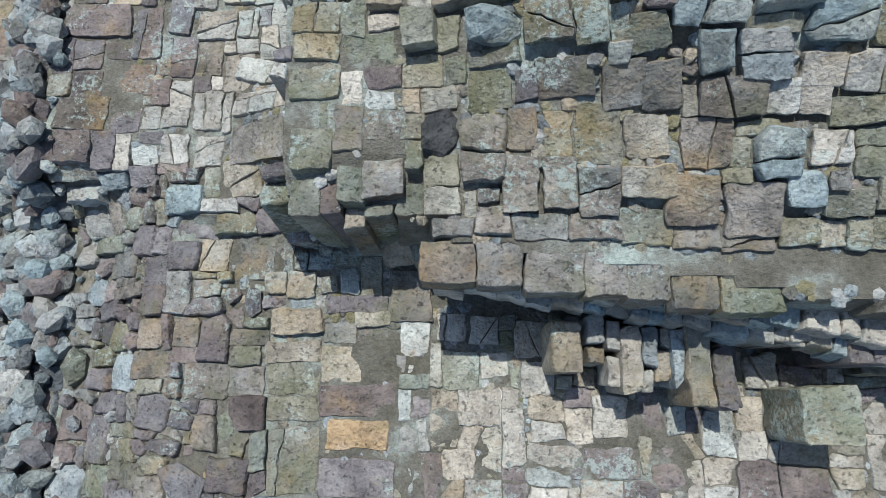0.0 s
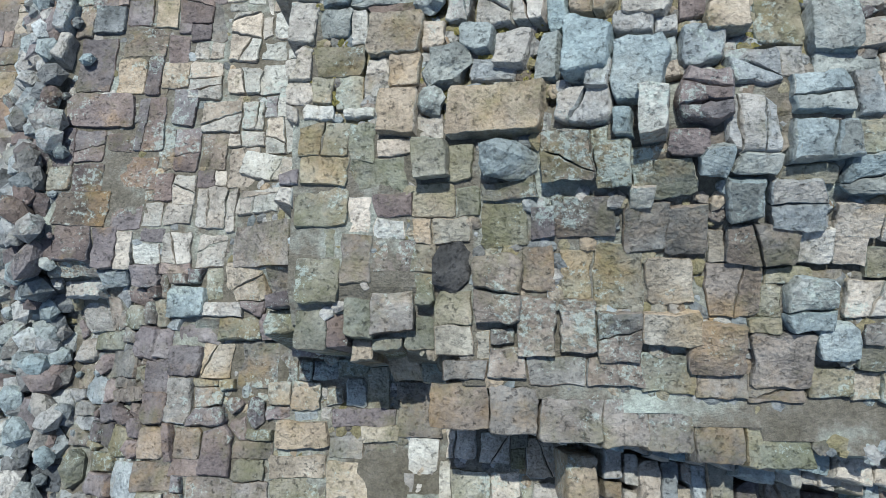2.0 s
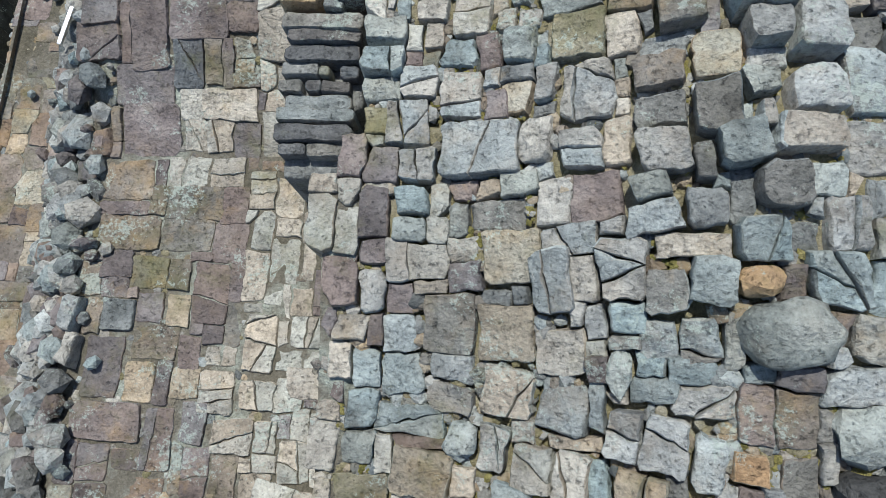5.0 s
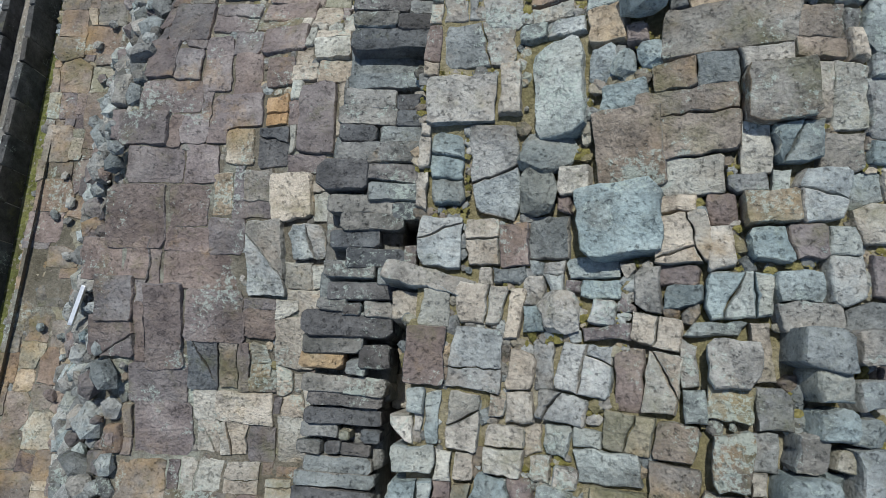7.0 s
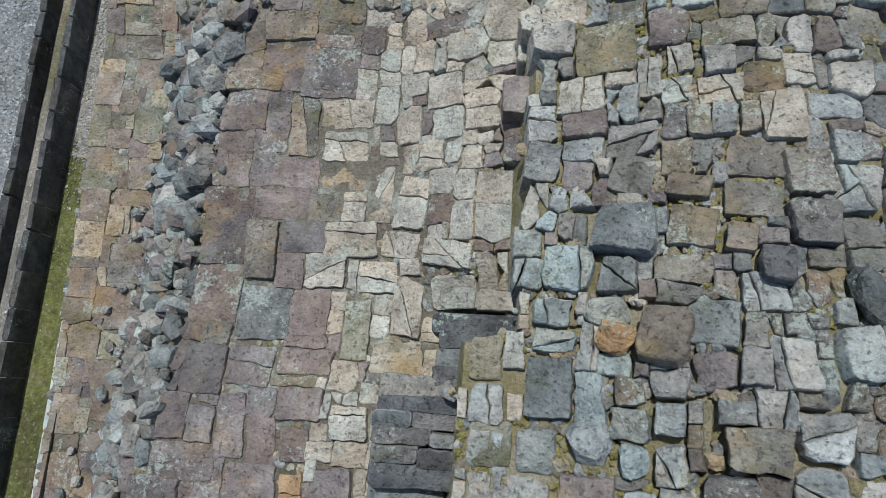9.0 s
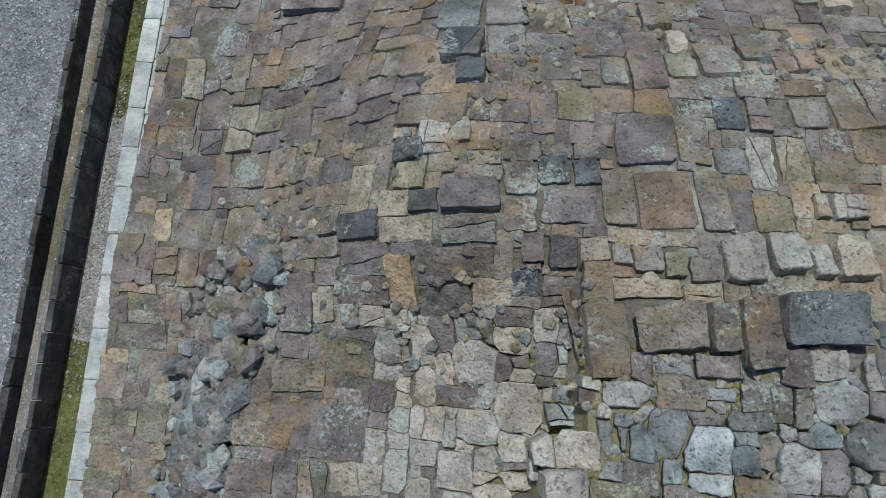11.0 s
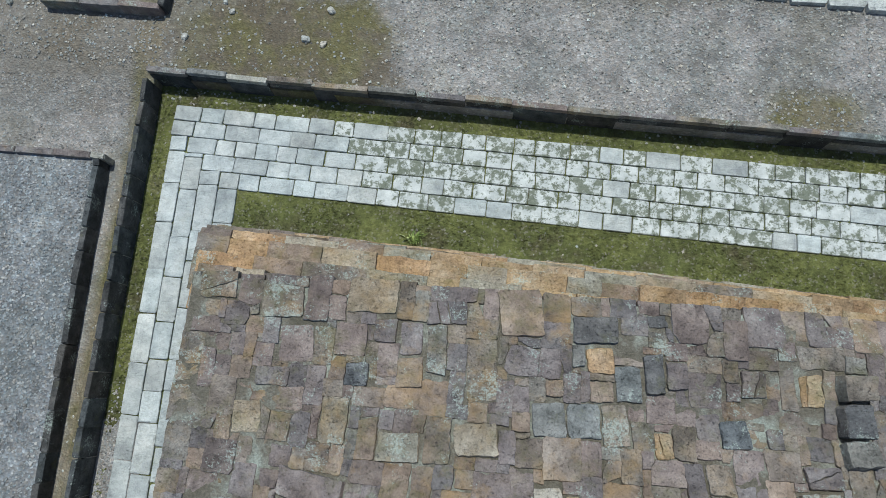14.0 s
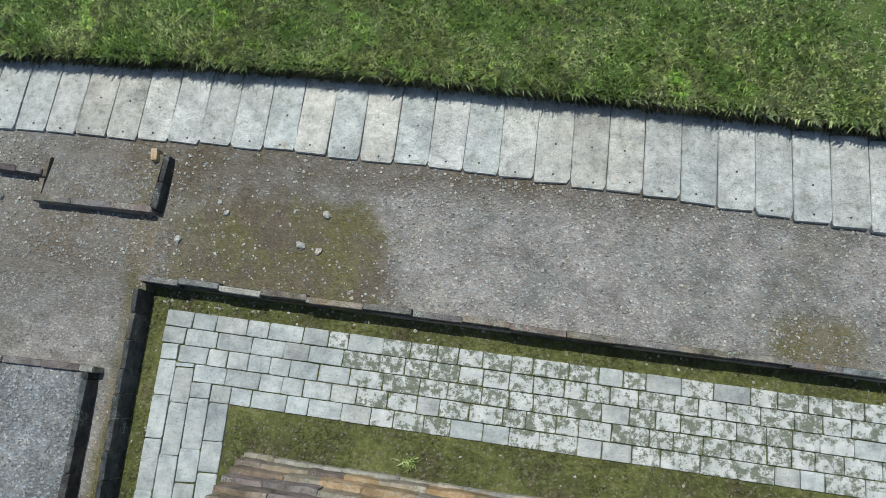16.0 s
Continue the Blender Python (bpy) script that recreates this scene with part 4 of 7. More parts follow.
block(-1.87, 1.31, 0.16, 0.13, PALE, 0.00, -1, "f")
block(-2.00, 1.56, 0.17, 0.21, MAUVE, 0.00, -1, "f")
block(-1.85, 1.54, 0.11, 0.14, PALE, 0.00, -1, "f")
block(-1.70, 1.54, 0.16, 0.12, PALE, 0.00, -1, "f")
block(-1.12, 2.20, 0.10, 0.17, PALE, 0.00, -2, "f")
block(-1.02, 1.59, 0.09, 0.17, PALE, 0.00, -1, "f")
block(-0.68, 1.64, 0.22, 0.17, MOSSY, 0.00, -2, "f")
block(-0.51, 1.62, 0.12, 0.17, MOSSY, 0.00, -2, "f")
block(-0.68, 1.50, 0.21, 0.13, MOSSY, 0.00, -2, "f")
block(-0.44, 1.47, 0.25, 0.15, MOSSY, 0.00, -2, "f")
block(-0.69, 1.35, 0.23, 0.17, MOSSY, 0.00, -1, "f")
block(-0.70, 1.19, 0.16, 0.13, MOSSY, 0.00, -1, "f")
block(-0.53, 1.12, 0.13, 0.20, BROWN, 0.00, -1, "f")
block(-1.17, 1.33, 0.36, 0.24, BROWN, 0.00, -1, "f")
block(-0.37, 1.13, 0.17, 0.13, BROWN, 0.00, -1, "f")
block(-0.69, 1.03, 0.18, 0.19, MOSSY, 0.00, -1, "f")
block(-0.37, 0.93, 0.19, 0.23, BROWN, 0.00, -1, "f")
block(-0.52, 0.90, 0.12, 0.20, MOSSY, 0.00, -1, "f")
block(-1.27, 1.15, 0.25, 0.20, TAN, 0.00, -1, "f")
block(-1.05, 1.11, 0.15, 0.24, BROWN, 0.00, -1, "f")
block(-0.73, 0.85, 0.13, 0.22, MOSSY, 0.00, -1, "f")
block(-0.64, 0.83, 0.13, 0.15, MAUVE, 0.00, -1, "f")
block(-0.26, 0.83, 0.12, 0.17, MOSSY, 0.00, -1, "f")
block(-0.12, 1.08, 0.15, 0.19, DARK, 0.10, -1, "r")
block(0.06, 0.97, 0.19, 0.28, BROWN, 0.12, -1, "w")
block(0.09, 1.23, 0.18, 0.18, MOSSY, 0.00, -1, "f")
block(0.24, 1.23, 0.09, 0.12, MAUVE, 0.00, -1, "f")
block(0.39, 1.24, 0.22, 0.15, BROWN, 0.00, -1, "f")
block(0.62, 1.19, 0.17, 0.17, BROWN, 0.00, -1, "f")
block(0.77, 1.17, 0.14, 0.17, BROWN, 0.00, -1, "f")
block(0.22, 1.05, 0.13, 0.17, BROWN, 0.00, -1, "f")
block(0.37, 1.03, 0.12, 0.20, MOSSY, 0.00, -1, "f")
block(0.53, 1.02, 0.19, 0.24, MOSSY, 0.00, -1, "f")
block(0.72, 0.99, 0.17, 0.17, TAN, 0.04, -1, "f")
block(0.95, 0.96, 0.20, 0.20, BROWN, 0.03, -1, "f")
block(0.72, 0.81, 0.21, 0.12, TAN, 0.10, -1, "f")
block(0.21, 0.82, 0.14, 0.23, BROWN, 0.06, -1, "f")
block(0.37, 0.82, 0.15, 0.19, BROWN, 0.06, -1, "f")
block(0.53, 0.78, 0.18, 0.19, BROWN, 0.06, -1, "f")
block(0.90, 0.74, 0.20, 0.18, BROWN, 0.08, -1, "f")
block(1.14, 0.69, 0.22, 0.20, BROWN, 0.08, -1, "f")
block(1.03, 1.11, 0.24, 0.15, BROWN, 0.12, -1, "f")
block(1.22, 1.10, 0.13, 0.12, PALE, 0.06, -1, "f")
block(1.34, 1.09, 0.12, 0.11, PALE, 0.06, -1, "f")
block(1.35, 1.18, 0.16, 0.11, PALE, 0.06, -1, "f")
block(1.50, 1.17, 0.13, 0.12, PALE, 0.04, -1, "f")
block(1.22, 0.89, 0.19, 0.19, BLUE, 0.15, -1, "w")
block(1.42, 0.92, 0.16, 0.14, PALE, 0.06, -1, "f")
block(1.32, 0.76, 0.15, 0.12, BLUE, 0.10, -1, "w")
block(1.45, 0.79, 0.08, 0.07, BROWN, 0.06, -1, "f")
block(0.97, 1.36, 0.16, 0.07, BLUE, 0.12, -2, "w")
block(1.38, 1.32, 0.24, 0.13, BLUE, 0.12, -2, "w")
block(-0.07, 0.66, 0.18, 0.08, BROWN, 0.02, -1, "f")
block(0.10, 0.69, 0.14, 0.12, BROWN, 0.02, -1, "f")
block(0.29, 0.66, 0.22, 0.11, BROWN, 0.02, -1, "f")
block(0.52, 0.65, 0.22, 0.11, BROWN, 0.02, -1, "f")
block(0.73, 0.65, 0.21, 0.15, MOSSY, 0.02, -1, "f")
block(0.93, 0.61, 0.19, 0.11, BROWN, 0.02, -1, "f")
block(1.13, 0.60, 0.21, 0.11, BROWN, 0.02, -1, "f")
block(-0.09, 0.52, 0.22, 0.18, BROWN, 0.48, -1, "f", ledge, 0.15)
block(0.12, 0.50, 0.19, 0.19, BROWN, 0.30, -1, "f", ledge, 0.15)
block(0.35, 0.48, 0.25, 0.19, BROWN, 0.05, -1, "f", ledge, 0.15)
block(0.56, 0.46, 0.17, 0.19, BROWN, -0.02, -0, "f", ledge, 0.15)
block(0.73, 0.45, 0.18, 0.21, BROWN, -0.02, -0, "f", ledge, 0.15)
block(0.92, 0.42, 0.19, 0.22, BROWN, -0.02, -0, "f", ledge, 0.15)
block(1.14, 0.41, 0.23, 0.22, MOSSY, -0.03, -0, "f", ledge, 0.15)
block(1.35, 0.48, 0.18, 0.14, BROWN, -0.03, -1, "f", ledge, 0.15)
block(1.56, 0.46, 0.23, 0.16, BROWN, -0.03, -0, "f", ledge, 0.15)
block(1.28, 0.09, 0.07, 0.35, MAUVE, 0.22, -0, "w")
block(1.81, 0.12, 0.08, 0.17, PALE, 0.08, -0, "f")
block(1.33, 0.28, 0.21, 0.14, PALE, 0.00, -0, "f")
block(1.47, 0.27, 0.14, 0.14, PALE, 0.00, -0, "f")
block(1.72, 0.23, 0.17, 0.25, MAUVE, 0.00, -0, "f")
block(-0.10, 0.31, 0.16, 0.15, PALE, 0.00, -0, "f")
block(0.07, 0.30, 0.15, 0.15, PALE, 0.00, -0, "f")
block(0.32, 0.25, 0.19, 0.20, PALE, 0.00, -0, "f")
block(-0.30, 0.26, 0.16, 0.16, PALE, 0.00, -0, "f")
block(-0.29, 0.11, 0.10, 0.06, PALE, 0.00, -0, "f")
block(0.12, 0.12, 0.14, 0.14, PALE, 0.00, -0, "f")
block(0.34, 0.05, 0.18, 0.17, PALE, 0.00, -0, "f")
block(-1.05, 0.56, 0.12, 0.12, TAN, 0.06, -0, "f")
block(-0.91, 0.55, 0.15, 0.14, TAN, 0.06, -0, "f")
block(-0.76, 0.55, 0.09, 0.09, TAN, 0.04, -0, "f")
block(-0.65, 0.57, 0.12, 0.15, BLUE, 0.04, -0, "w")
block(-0.60, 0.44, 0.32, 0.09, MAUVE, 0.00, -0, "f")
block(-1.19, 0.27, 0.21, 0.09, BROWN, 0.00, -0, "f")
block(-0.94, 0.35, 0.28, 0.14, TAN, 0.00, -0, "f")
block(-0.70, 0.30, 0.19, 0.13, BROWN, 0.00, -0, "f")
block(-0.51, 0.27, 0.17, 0.08, BROWN, 0.00, -0, "f")
block(-0.95, 0.19, 0.29, 0.11, TAN, 0.00, -0, "f")
block(-0.60, 0.13, 0.38, 0.19, TAN, 0.00, -0, "f")
block(-0.59, -0.06, 0.41, 0.17, MAUVE, 0.00, 0, "f")
block(-0.58, -0.23, 0.32, 0.15, ORANGE, 0.00, 0, "f")
block(-0.34, -0.24, 0.12, 0.14, GREY, 0.00, 0, "w")
block(-1.19, 0.04, 0.20, 0.15, BROWN, 0.00, -0, "f")
block(-0.94, 0.05, 0.27, 0.16, MOSSY, 0.00, -0, "f")
block(-0.93, -0.10, 0.27, 0.12, MOSSY, 0.00, 0, "f")
block(-1.55, 0.30, 0.14, 0.16, BROWN, 0.00, -0, "f")
block(-1.55, 0.18, 0.16, 0.09, MAUVE, 0.00, -0, "f")
block(-1.41, 0.04, 0.25, 0.19, BROWN, 0.00, -0, "f")
block(-1.76, 0.30, 0.15, 0.18, BROWN, 0.00, -0, "f")
block(-1.73, 0.13, 0.21, 0.14, BROWN, 0.00, -0, "f")
block(-2.57, 0.07, 0.23, 0.15, DARK, 0.00, -0, "f")
block(-2.79, 0.23, 0.20, 0.13, DARK, 0.00, -0, "f")
block(-2.91, 0.09, 0.15, 0.16, BLUE, 0.00, -0, "w")
block(-1.62, 1.05, 0.22, 0.18, BLUE, 0.06, -1, "w")
block(-1.77, 0.65, 0.16, 0.18, MAUVE, 0.00, -1, "f")
block(-1.42, 0.73, 0.17, 0.18, TAN, 0.00, -1, "f")
block(-1.13, 0.71, 0.34, 0.24, BROWN, 0.00, -1, "f")
block(-0.92, -0.36, 0.26, 0.33, MOSSY, 0.00, 0, "f")
block(-0.59, -0.44, 0.39, 0.19, MAUVE, 0.00, 0, "f")
block(-2.25, 3.27, 0.37, 0.20, BROWN, 0.00, -1, "f")
block(-1.90, 3.26, 0.31, 0.20, BROWN, 0.00, -1, "f")
block(-2.01, 2.62, 0.28, 0.19, BROWN, 0.00, -1, "f")
block(-2.07, 2.40, 0.18, 0.22, TAN, 0.00, -0, "f")
block(-1.80, 2.40, 0.16, 0.17, TAN, 0.00, -0, "f")
block(-1.80, 2.58, 0.13, 0.19, MAUVE, 0.00, -1, "f")
block(-1.20, 2.36, 0.16, 0.20, PALE, 0.00, -0, "f")
block(-0.73, 2.53, 0.09, 0.16, PALE, 0.00, -1, "f")
block(-1.34, 2.92, 0.10, 0.12, PALE, 0.00, -1, "f")
block(-1.11, 2.71, 0.24, 0.18, PALE, 0.00, -1, "f")
block(-1.06, 2.55, 0.15, 0.11, PALE, 0.00, -1, "f")
block(-1.07, 2.43, 0.15, 0.11, PALE, 0.00, -0, "f")
block(-0.48, 2.64, 0.14, 0.16, GREY, 0.00, -1, "w")
block(-0.28, 2.68, 0.21, 0.23, BROWN, 0.00, -1, "f")
block(-0.05, 2.65, 0.22, 0.21, TAN, 0.00, -1, "f")
block(0.15, 2.58, 0.17, 0.17, PALE, 0.00, -1, "f")
block(-0.62, 2.50, 0.12, 0.16, BLUE, 0.00, -1, "w")
block(-0.46, 2.48, 0.17, 0.17, BLUE, 0.00, -1, "w")
block(-0.64, 2.34, 0.14, 0.16, BLUE, 0.00, -1, "w")
block(-0.63, 2.00, 0.23, 0.15, MOSSY, -0.04, -0, "f")
block(-0.69, 1.86, 0.09, 0.12, MOSSY, 0.00, -0, "f")
block(-0.57, 1.85, 0.13, 0.15, MOSSY, -0.04, -0, "f")
block(0.36, 2.51, 0.08, 0.14, BLUE, 0.06, -1, "r")
block(0.46, 2.54, 0.11, 0.09, BLUE, 0.00, -1, "w")
block(0.47, 2.45, 0.15, 0.10, BLUE, 0.00, -1, "w")
block(0.59, 2.52, 0.16, 0.11, BLUE, 0.00, -1, "w")
block(0.63, 2.41, 0.21, 0.11, GREY, 0.00, -1, "w")
block(0.79, 2.38, 0.11, 0.19, MAUVE, 0.00, -1, "f")
block(0.92, 2.37, 0.13, 0.19, BROWN, 0.00, -1, "f")
block(1.14, 2.33, 0.19, 0.17, BLUE, 0.20, -1, "r")
block(1.29, 2.32, 0.08, 0.26, BLUE, 0.15, -1, "w")
block(1.07, 1.90, 0.17, 0.20, MOSSY, -0.03, -0, "f")
block(-2.53, 4.89, 0.46, 0.24, MAUVE, 0.00, 1, "f")
block(-1.98, 4.83, 0.47, 0.22, MAUVE, 0.00, 1, "f")
block(-2.51, 4.65, 0.26, 0.27, MAUVE, 0.00, 1, "f")
block(-2.19, 4.49, 0.22, 0.47, MAUVE, 0.00, 1, "f")
block(-1.88, 4.58, 0.37, 0.30, MAUVE, 0.00, 1, "f")
block(-2.54, 4.43, 0.31, 0.23, MAUVE, 0.00, 1, "f")
block(-2.23, 4.17, 0.37, 0.24, MAUVE, 0.00, 1, "f")
block(-1.95, 4.31, 0.19, 0.31, DARK, 0.00, 1, "f")
block(-1.79, 4.31, 0.11, 0.27, BROWN, 0.00, 1, "f")
block(-1.60, 4.33, 0.12, 0.19, TAN, 0.00, 1, "f")
block(-2.20, 3.91, 0.35, 0.33, MAUVE, 0.00, 1, "f")
block(-1.94, 4.06, 0.14, 0.20, PALE, 0.00, 1, "f")
block(-1.70, 4.06, 0.33, 0.18, PALE, 0.00, 1, "f")
block(-1.92, 3.88, 0.14, 0.19, PALE, 0.00, 1, "f")
block(-1.76, 3.88, 0.17, 0.19, PALE, 0.00, 1, "f")
block(-1.94, 3.66, 0.26, 0.20, PALE, 0.00, 2, "f")
block(-1.69, 3.66, 0.22, 0.19, PALE, 0.00, 2, "f")
block(-1.47, 3.55, 0.16, 0.24, PALE, 0.00, 2, "f")
block(-2.31, 3.60, 0.31, 0.26, BROWN, 0.00, 2, "f")
block(-2.46, 2.99, 0.15, 0.21, BROWN, 0.00, 2, "f")
block(0.35, 2.87, 0.16, 0.23, GREY, 0.05, 2, "w")
block(0.10, 2.83, 0.15, 0.23, GREY, 0.10, 2, "w")
block(0.50, 2.78, 0.15, 0.16, GREY, 0.04, 2, "w")
block(0.63, 2.81, 0.15, 0.17, BLUE, 0.12, 2, "w")
block(0.78, 2.82, 0.13, 0.09, ORANGE, 0.10, 2, "r")
block(0.78, 2.95, 0.17, 0.15, BLUE, 0.10, 2, "w")
block(0.88, 2.65, 0.25, 0.20, BLUE, 0.18, 3, "r")
block(0.37, 2.69, 0.12, 0.11, BLUE, 0.04, 3, "w")
block(0.48, 2.63, 0.13, 0.14, GREY, 0.00, 3, "w")
block(0.61, 2.62, 0.15, 0.16, GREY, 0.00, 3, "w")
block(1.00, 3.16, 0.13, 0.12, BLUE, 0.04, 2, "w")
block(1.06, 3.01, 0.15, 0.19, GREY, 0.06, 2, "w")
block(1.04, 2.82, 0.21, 0.18, BLUE, 0.06, 2, "w")
block(-0.04, 2.94, 0.21, 0.21, TAN, 0.00, 2, "f")
block(-1.96, 6.47, 0.30, 0.25, MAUVE, 0.00, 1, "f")
block(-2.25, 6.43, 0.28, 0.30, MAUVE, 0.00, 1, "f")
block(-1.62, 6.51, 0.34, 0.16, MAUVE, 0.00, 1, "f")
block(-1.60, 6.26, 0.29, 0.18, MAUVE, 0.00, 2, "f")
block(-2.27, 5.88, 0.39, 0.22, MAUVE, 0.00, 2, "f")
block(-2.19, 6.10, 0.17, 0.21, MAUVE, 0.00, 2, "f")
block(-2.01, 6.11, 0.17, 0.38, MAUVE, 0.00, 2, "f")
block(-1.81, 6.04, 0.19, 0.28, MAUVE, 0.00, 2, "f")
block(-2.42, 5.67, 0.33, 0.22, MAUVE, 0.00, 2, "f")
block(-1.84, 5.79, 0.33, 0.22, MAUVE, 0.00, 2, "f")
block(-1.58, 5.78, 0.14, 0.19, ORANGE, 0.00, 2, "f")
block(-1.80, 5.56, 0.18, 0.21, TAN, 0.00, 2, "f")
block(-1.58, 5.55, 0.19, 0.23, DARK, 0.00, 2, "f")
block(-1.32, 5.72, 0.22, 0.42, MAUVE, 0.06, 2, "f")
block(-1.59, 6.03, 0.17, 0.20, MAUVE, 0.00, 2, "f")
block(-2.30, 5.44, 0.35, 0.22, MAUVE, 0.00, 2, "f")
block(-2.02, 5.46, 0.20, 0.23, MAUVE, 0.00, 2, "f")
block(-1.88, 5.28, 0.12, 0.25, TAN, 0.00, 2, "f")
block(-1.44, 5.25, 0.25, 0.26, PALE, 0.06, 2, "f")
block(-1.25, 5.20, 0.09, 0.16, PALE, 0.00, 3, "f")
block(-2.41, 5.14, 0.37, 0.38, MAUVE, 0.00, 3, "f")
block(-2.08, 5.21, 0.24, 0.25, MAUVE, 0.00, 3, "f")
block(-1.32, 5.00, 0.23, 0.21, GREY, 0.06, 3, "w")
block(-1.58, 4.91, 0.23, 0.42, GREY, 0.06, 3, "f")
block(-0.46, 5.53, 0.31, 0.21, GREY, 0.04, 2, "f")
block(-0.51, 5.24, 0.17, 0.40, BLUE, 0.00, 2, "w")
block(-0.30, 5.22, 0.22, 0.44, GREY, 0.00, 2, "w")
block(-0.34, 4.89, 0.15, 0.21, PALE, 0.00, 3, "f")
block(-0.20, 4.87, 0.12, 0.18, MAUVE, 0.03, 3, "f")
block(-0.05, 5.55, 0.21, 0.46, BLUE, 0.08, 2, "w")
block(-0.07, 5.28, 0.22, 0.17, BLUE, 0.06, 2, "r")
block(-0.11, 5.10, 0.14, 0.19, BLUE, 0.10, 2, "r")
block(0.14, 5.80, 0.15, 0.18, TAN, 0.06, 1, "f")
block(0.13, 5.62, 0.11, 0.16, GREY, 0.00, 2, "w")
block(0.22, 5.60, 0.10, 0.13, BLUE, 0.04, 2, "r")
block(0.32, 5.63, 0.10, 0.11, BLUE, 0.04, 2, "r")
block(0.39, 5.52, 0.15, 0.11, BROWN, 0.00, 2, "f")
block(0.21, 5.46, 0.18, 0.13, BLUE, 0.00, 2, "w")
block(0.23, 5.24, 0.25, 0.32, BROWN, 0.06, 2, "f")
block(0.48, 5.27, 0.29, 0.16, BROWN, 0.00, 2, "f")
block(0.44, 5.41, 0.36, 0.10, BROWN, 0.00, 2, "f")
block(0.47, 5.11, 0.23, 0.14, PALE, 0.00, 2, "f")
block(0.18, 4.93, 0.29, 0.30, BLUE, 0.22, 3, "w")
block(0.11, 4.76, 0.20, 0.09, BLUE, 0.00, 3, "w")
block(0.42, 4.86, 0.19, 0.20, PALE, 0.04, 3, "f")
block(0.55, 4.82, 0.10, 0.18, GREY, 0.04, 3, "w")
block(0.71, 4.83, 0.14, 0.14, BLUE, 0.08, 3, "w")
block(0.85, 4.84, 0.13, 0.13, MAUVE, 0.04, 3, "f")
block(0.72, 4.97, 0.18, 0.12, TAN, 0.10, 2, "f")
block(0.91, 5.01, 0.20, 0.20, GREY, 0.06, 2, "w")
block(0.81, 5.21, 0.18, 0.17, BLUE, 0.08, 2, "w")
block(0.74, 5.39, 0.24, 0.21, BROWN, 0.14, 2, "f")
block(1.01, 5.39, 0.13, 0.25, PALE, 0.00, 2, "f")
block(0.68, 5.21, 0.11, 0.20, PALE, 0.00, 2, "f")
block(0.82, 4.68, 0.16, 0.12, BLUE, 0.06, 3, "w")
block(0.62, 4.64, 0.23, 0.18, BLUE, 0.00, 3, "w")
block(0.58, 5.70, 0.47, 0.22, BROWN, 0.00, 1, "f")
block(0.90, 5.65, 0.20, 0.24, BROWN, 0.00, 1, "f")
block(-1.00, 7.89, 0.30, 0.19, PALE, 0.00, 3, "f")
block(-1.10, 8.42, 0.18, 0.16, PALE, 0.00, 3, "f")
block(-0.88, 8.33, 0.23, 0.23, PALE, 0.00, 3, "f")
block(-0.73, 6.99, 0.27, 0.20, PALE, 0.02, 4, "f")
block(0.04, 6.83, 0.18, 0.12, BLUE, 0.06, 4, "r")
block(0.15, 7.72, 0.24, 0.18, SLATE, 0.00, 3, "w")
block(0.87, 7.50, 0.19, 0.21, BROWN, 0.05, 3, "f")
block(-0.25, 8.38, 0.23, 0.19, GREY, 0.14, 2, "w")
block(-0.21, 8.76, 0.26, 0.13, BLUE, 0.04, 2, "w")
block(-0.09, 8.02, 0.23, 0.22, PALE, 0.00, 3, "f")
block(0.79, 7.78, 0.19, 0.25, PALE, 0.06, 3, "f")
block(0.89, 8.04, 0.14, 0.18, PALE, 0.00, 3, "f")
block(0.54, 7.94, 0.19, 0.15, PALE, 0.00, 3, "f")
block(0.24, 8.07, 0.11, 0.23, PALE, 0.00, 3, "f")
block(0.36, 7.97, 0.14, 0.15, PALE, 0.00, 3, "f")
block(0.38, 8.15, 0.12, 0.17, PALE, 0.00, 3, "f")
block(0.65, 6.93, 0.19, 0.17, GREY, 0.00, 4, "w")
block(0.73, 6.63, 0.17, 0.22, GREY, 0.00, 4, "w")
block(0.44, 6.58, 0.16, 0.16, MAUVE, 0.00, 4, "w")
block(0.64, 6.43, 0.14, 0.17, GREY, 0.04, 4, "w")
block(1.06, 7.43, 0.28, 0.26, GREY, 0.00, 3, "w")
block(1.08, 7.17, 0.16, 0.25, SLATE, 0.00, 4, "w")
block(0.14, 8.49, 0.18, 0.16, BROWN, 0.00, 2, "f")
block(0.03, 8.29, 0.30, 0.31, MOSSY, 0.00, 3, "f")
block(0.59, 8.27, 0.23, 0.16, BROWN, 0.00, 2, "f")
block(-3.28, 10.81, 0.21, 0.23, MAUVE, 0.00, 4, "f")
block(-3.27, 9.64, 0.19, 0.30, RUST, 0.00, 4, "f")
block(-3.48, 9.71, 0.19, 0.23, RUST, 0.00, 4, "f")
block(-2.76, 9.74, 0.22, 0.16, GREY, 0.06, 4, "w")
block(-2.47, 9.70, 0.15, 0.20, GREY, 0.06, 4, "w")
block(-2.69, 9.56, 0.14, 0.16, GREY, 0.04, 4, "w")
block(-2.47, 9.52, 0.13, 0.12, GREY, 0.04, 4, "w")
block(-2.96, 9.46, 0.17, 0.21, GREY, 0.04, 5, "w")
block(-2.44, 9.31, 0.31, 0.24, BLUE, 0.06, 5, "w")
block(-2.19, 10.21, 0.28, 0.24, RUST, 0.00, 4, "f")
block(-1.73, 9.29, 0.16, 0.18, PALE, 0.00, 5, "f")
block(-1.53, 9.30, 0.17, 0.14, PALE, 0.00, 5, "f")
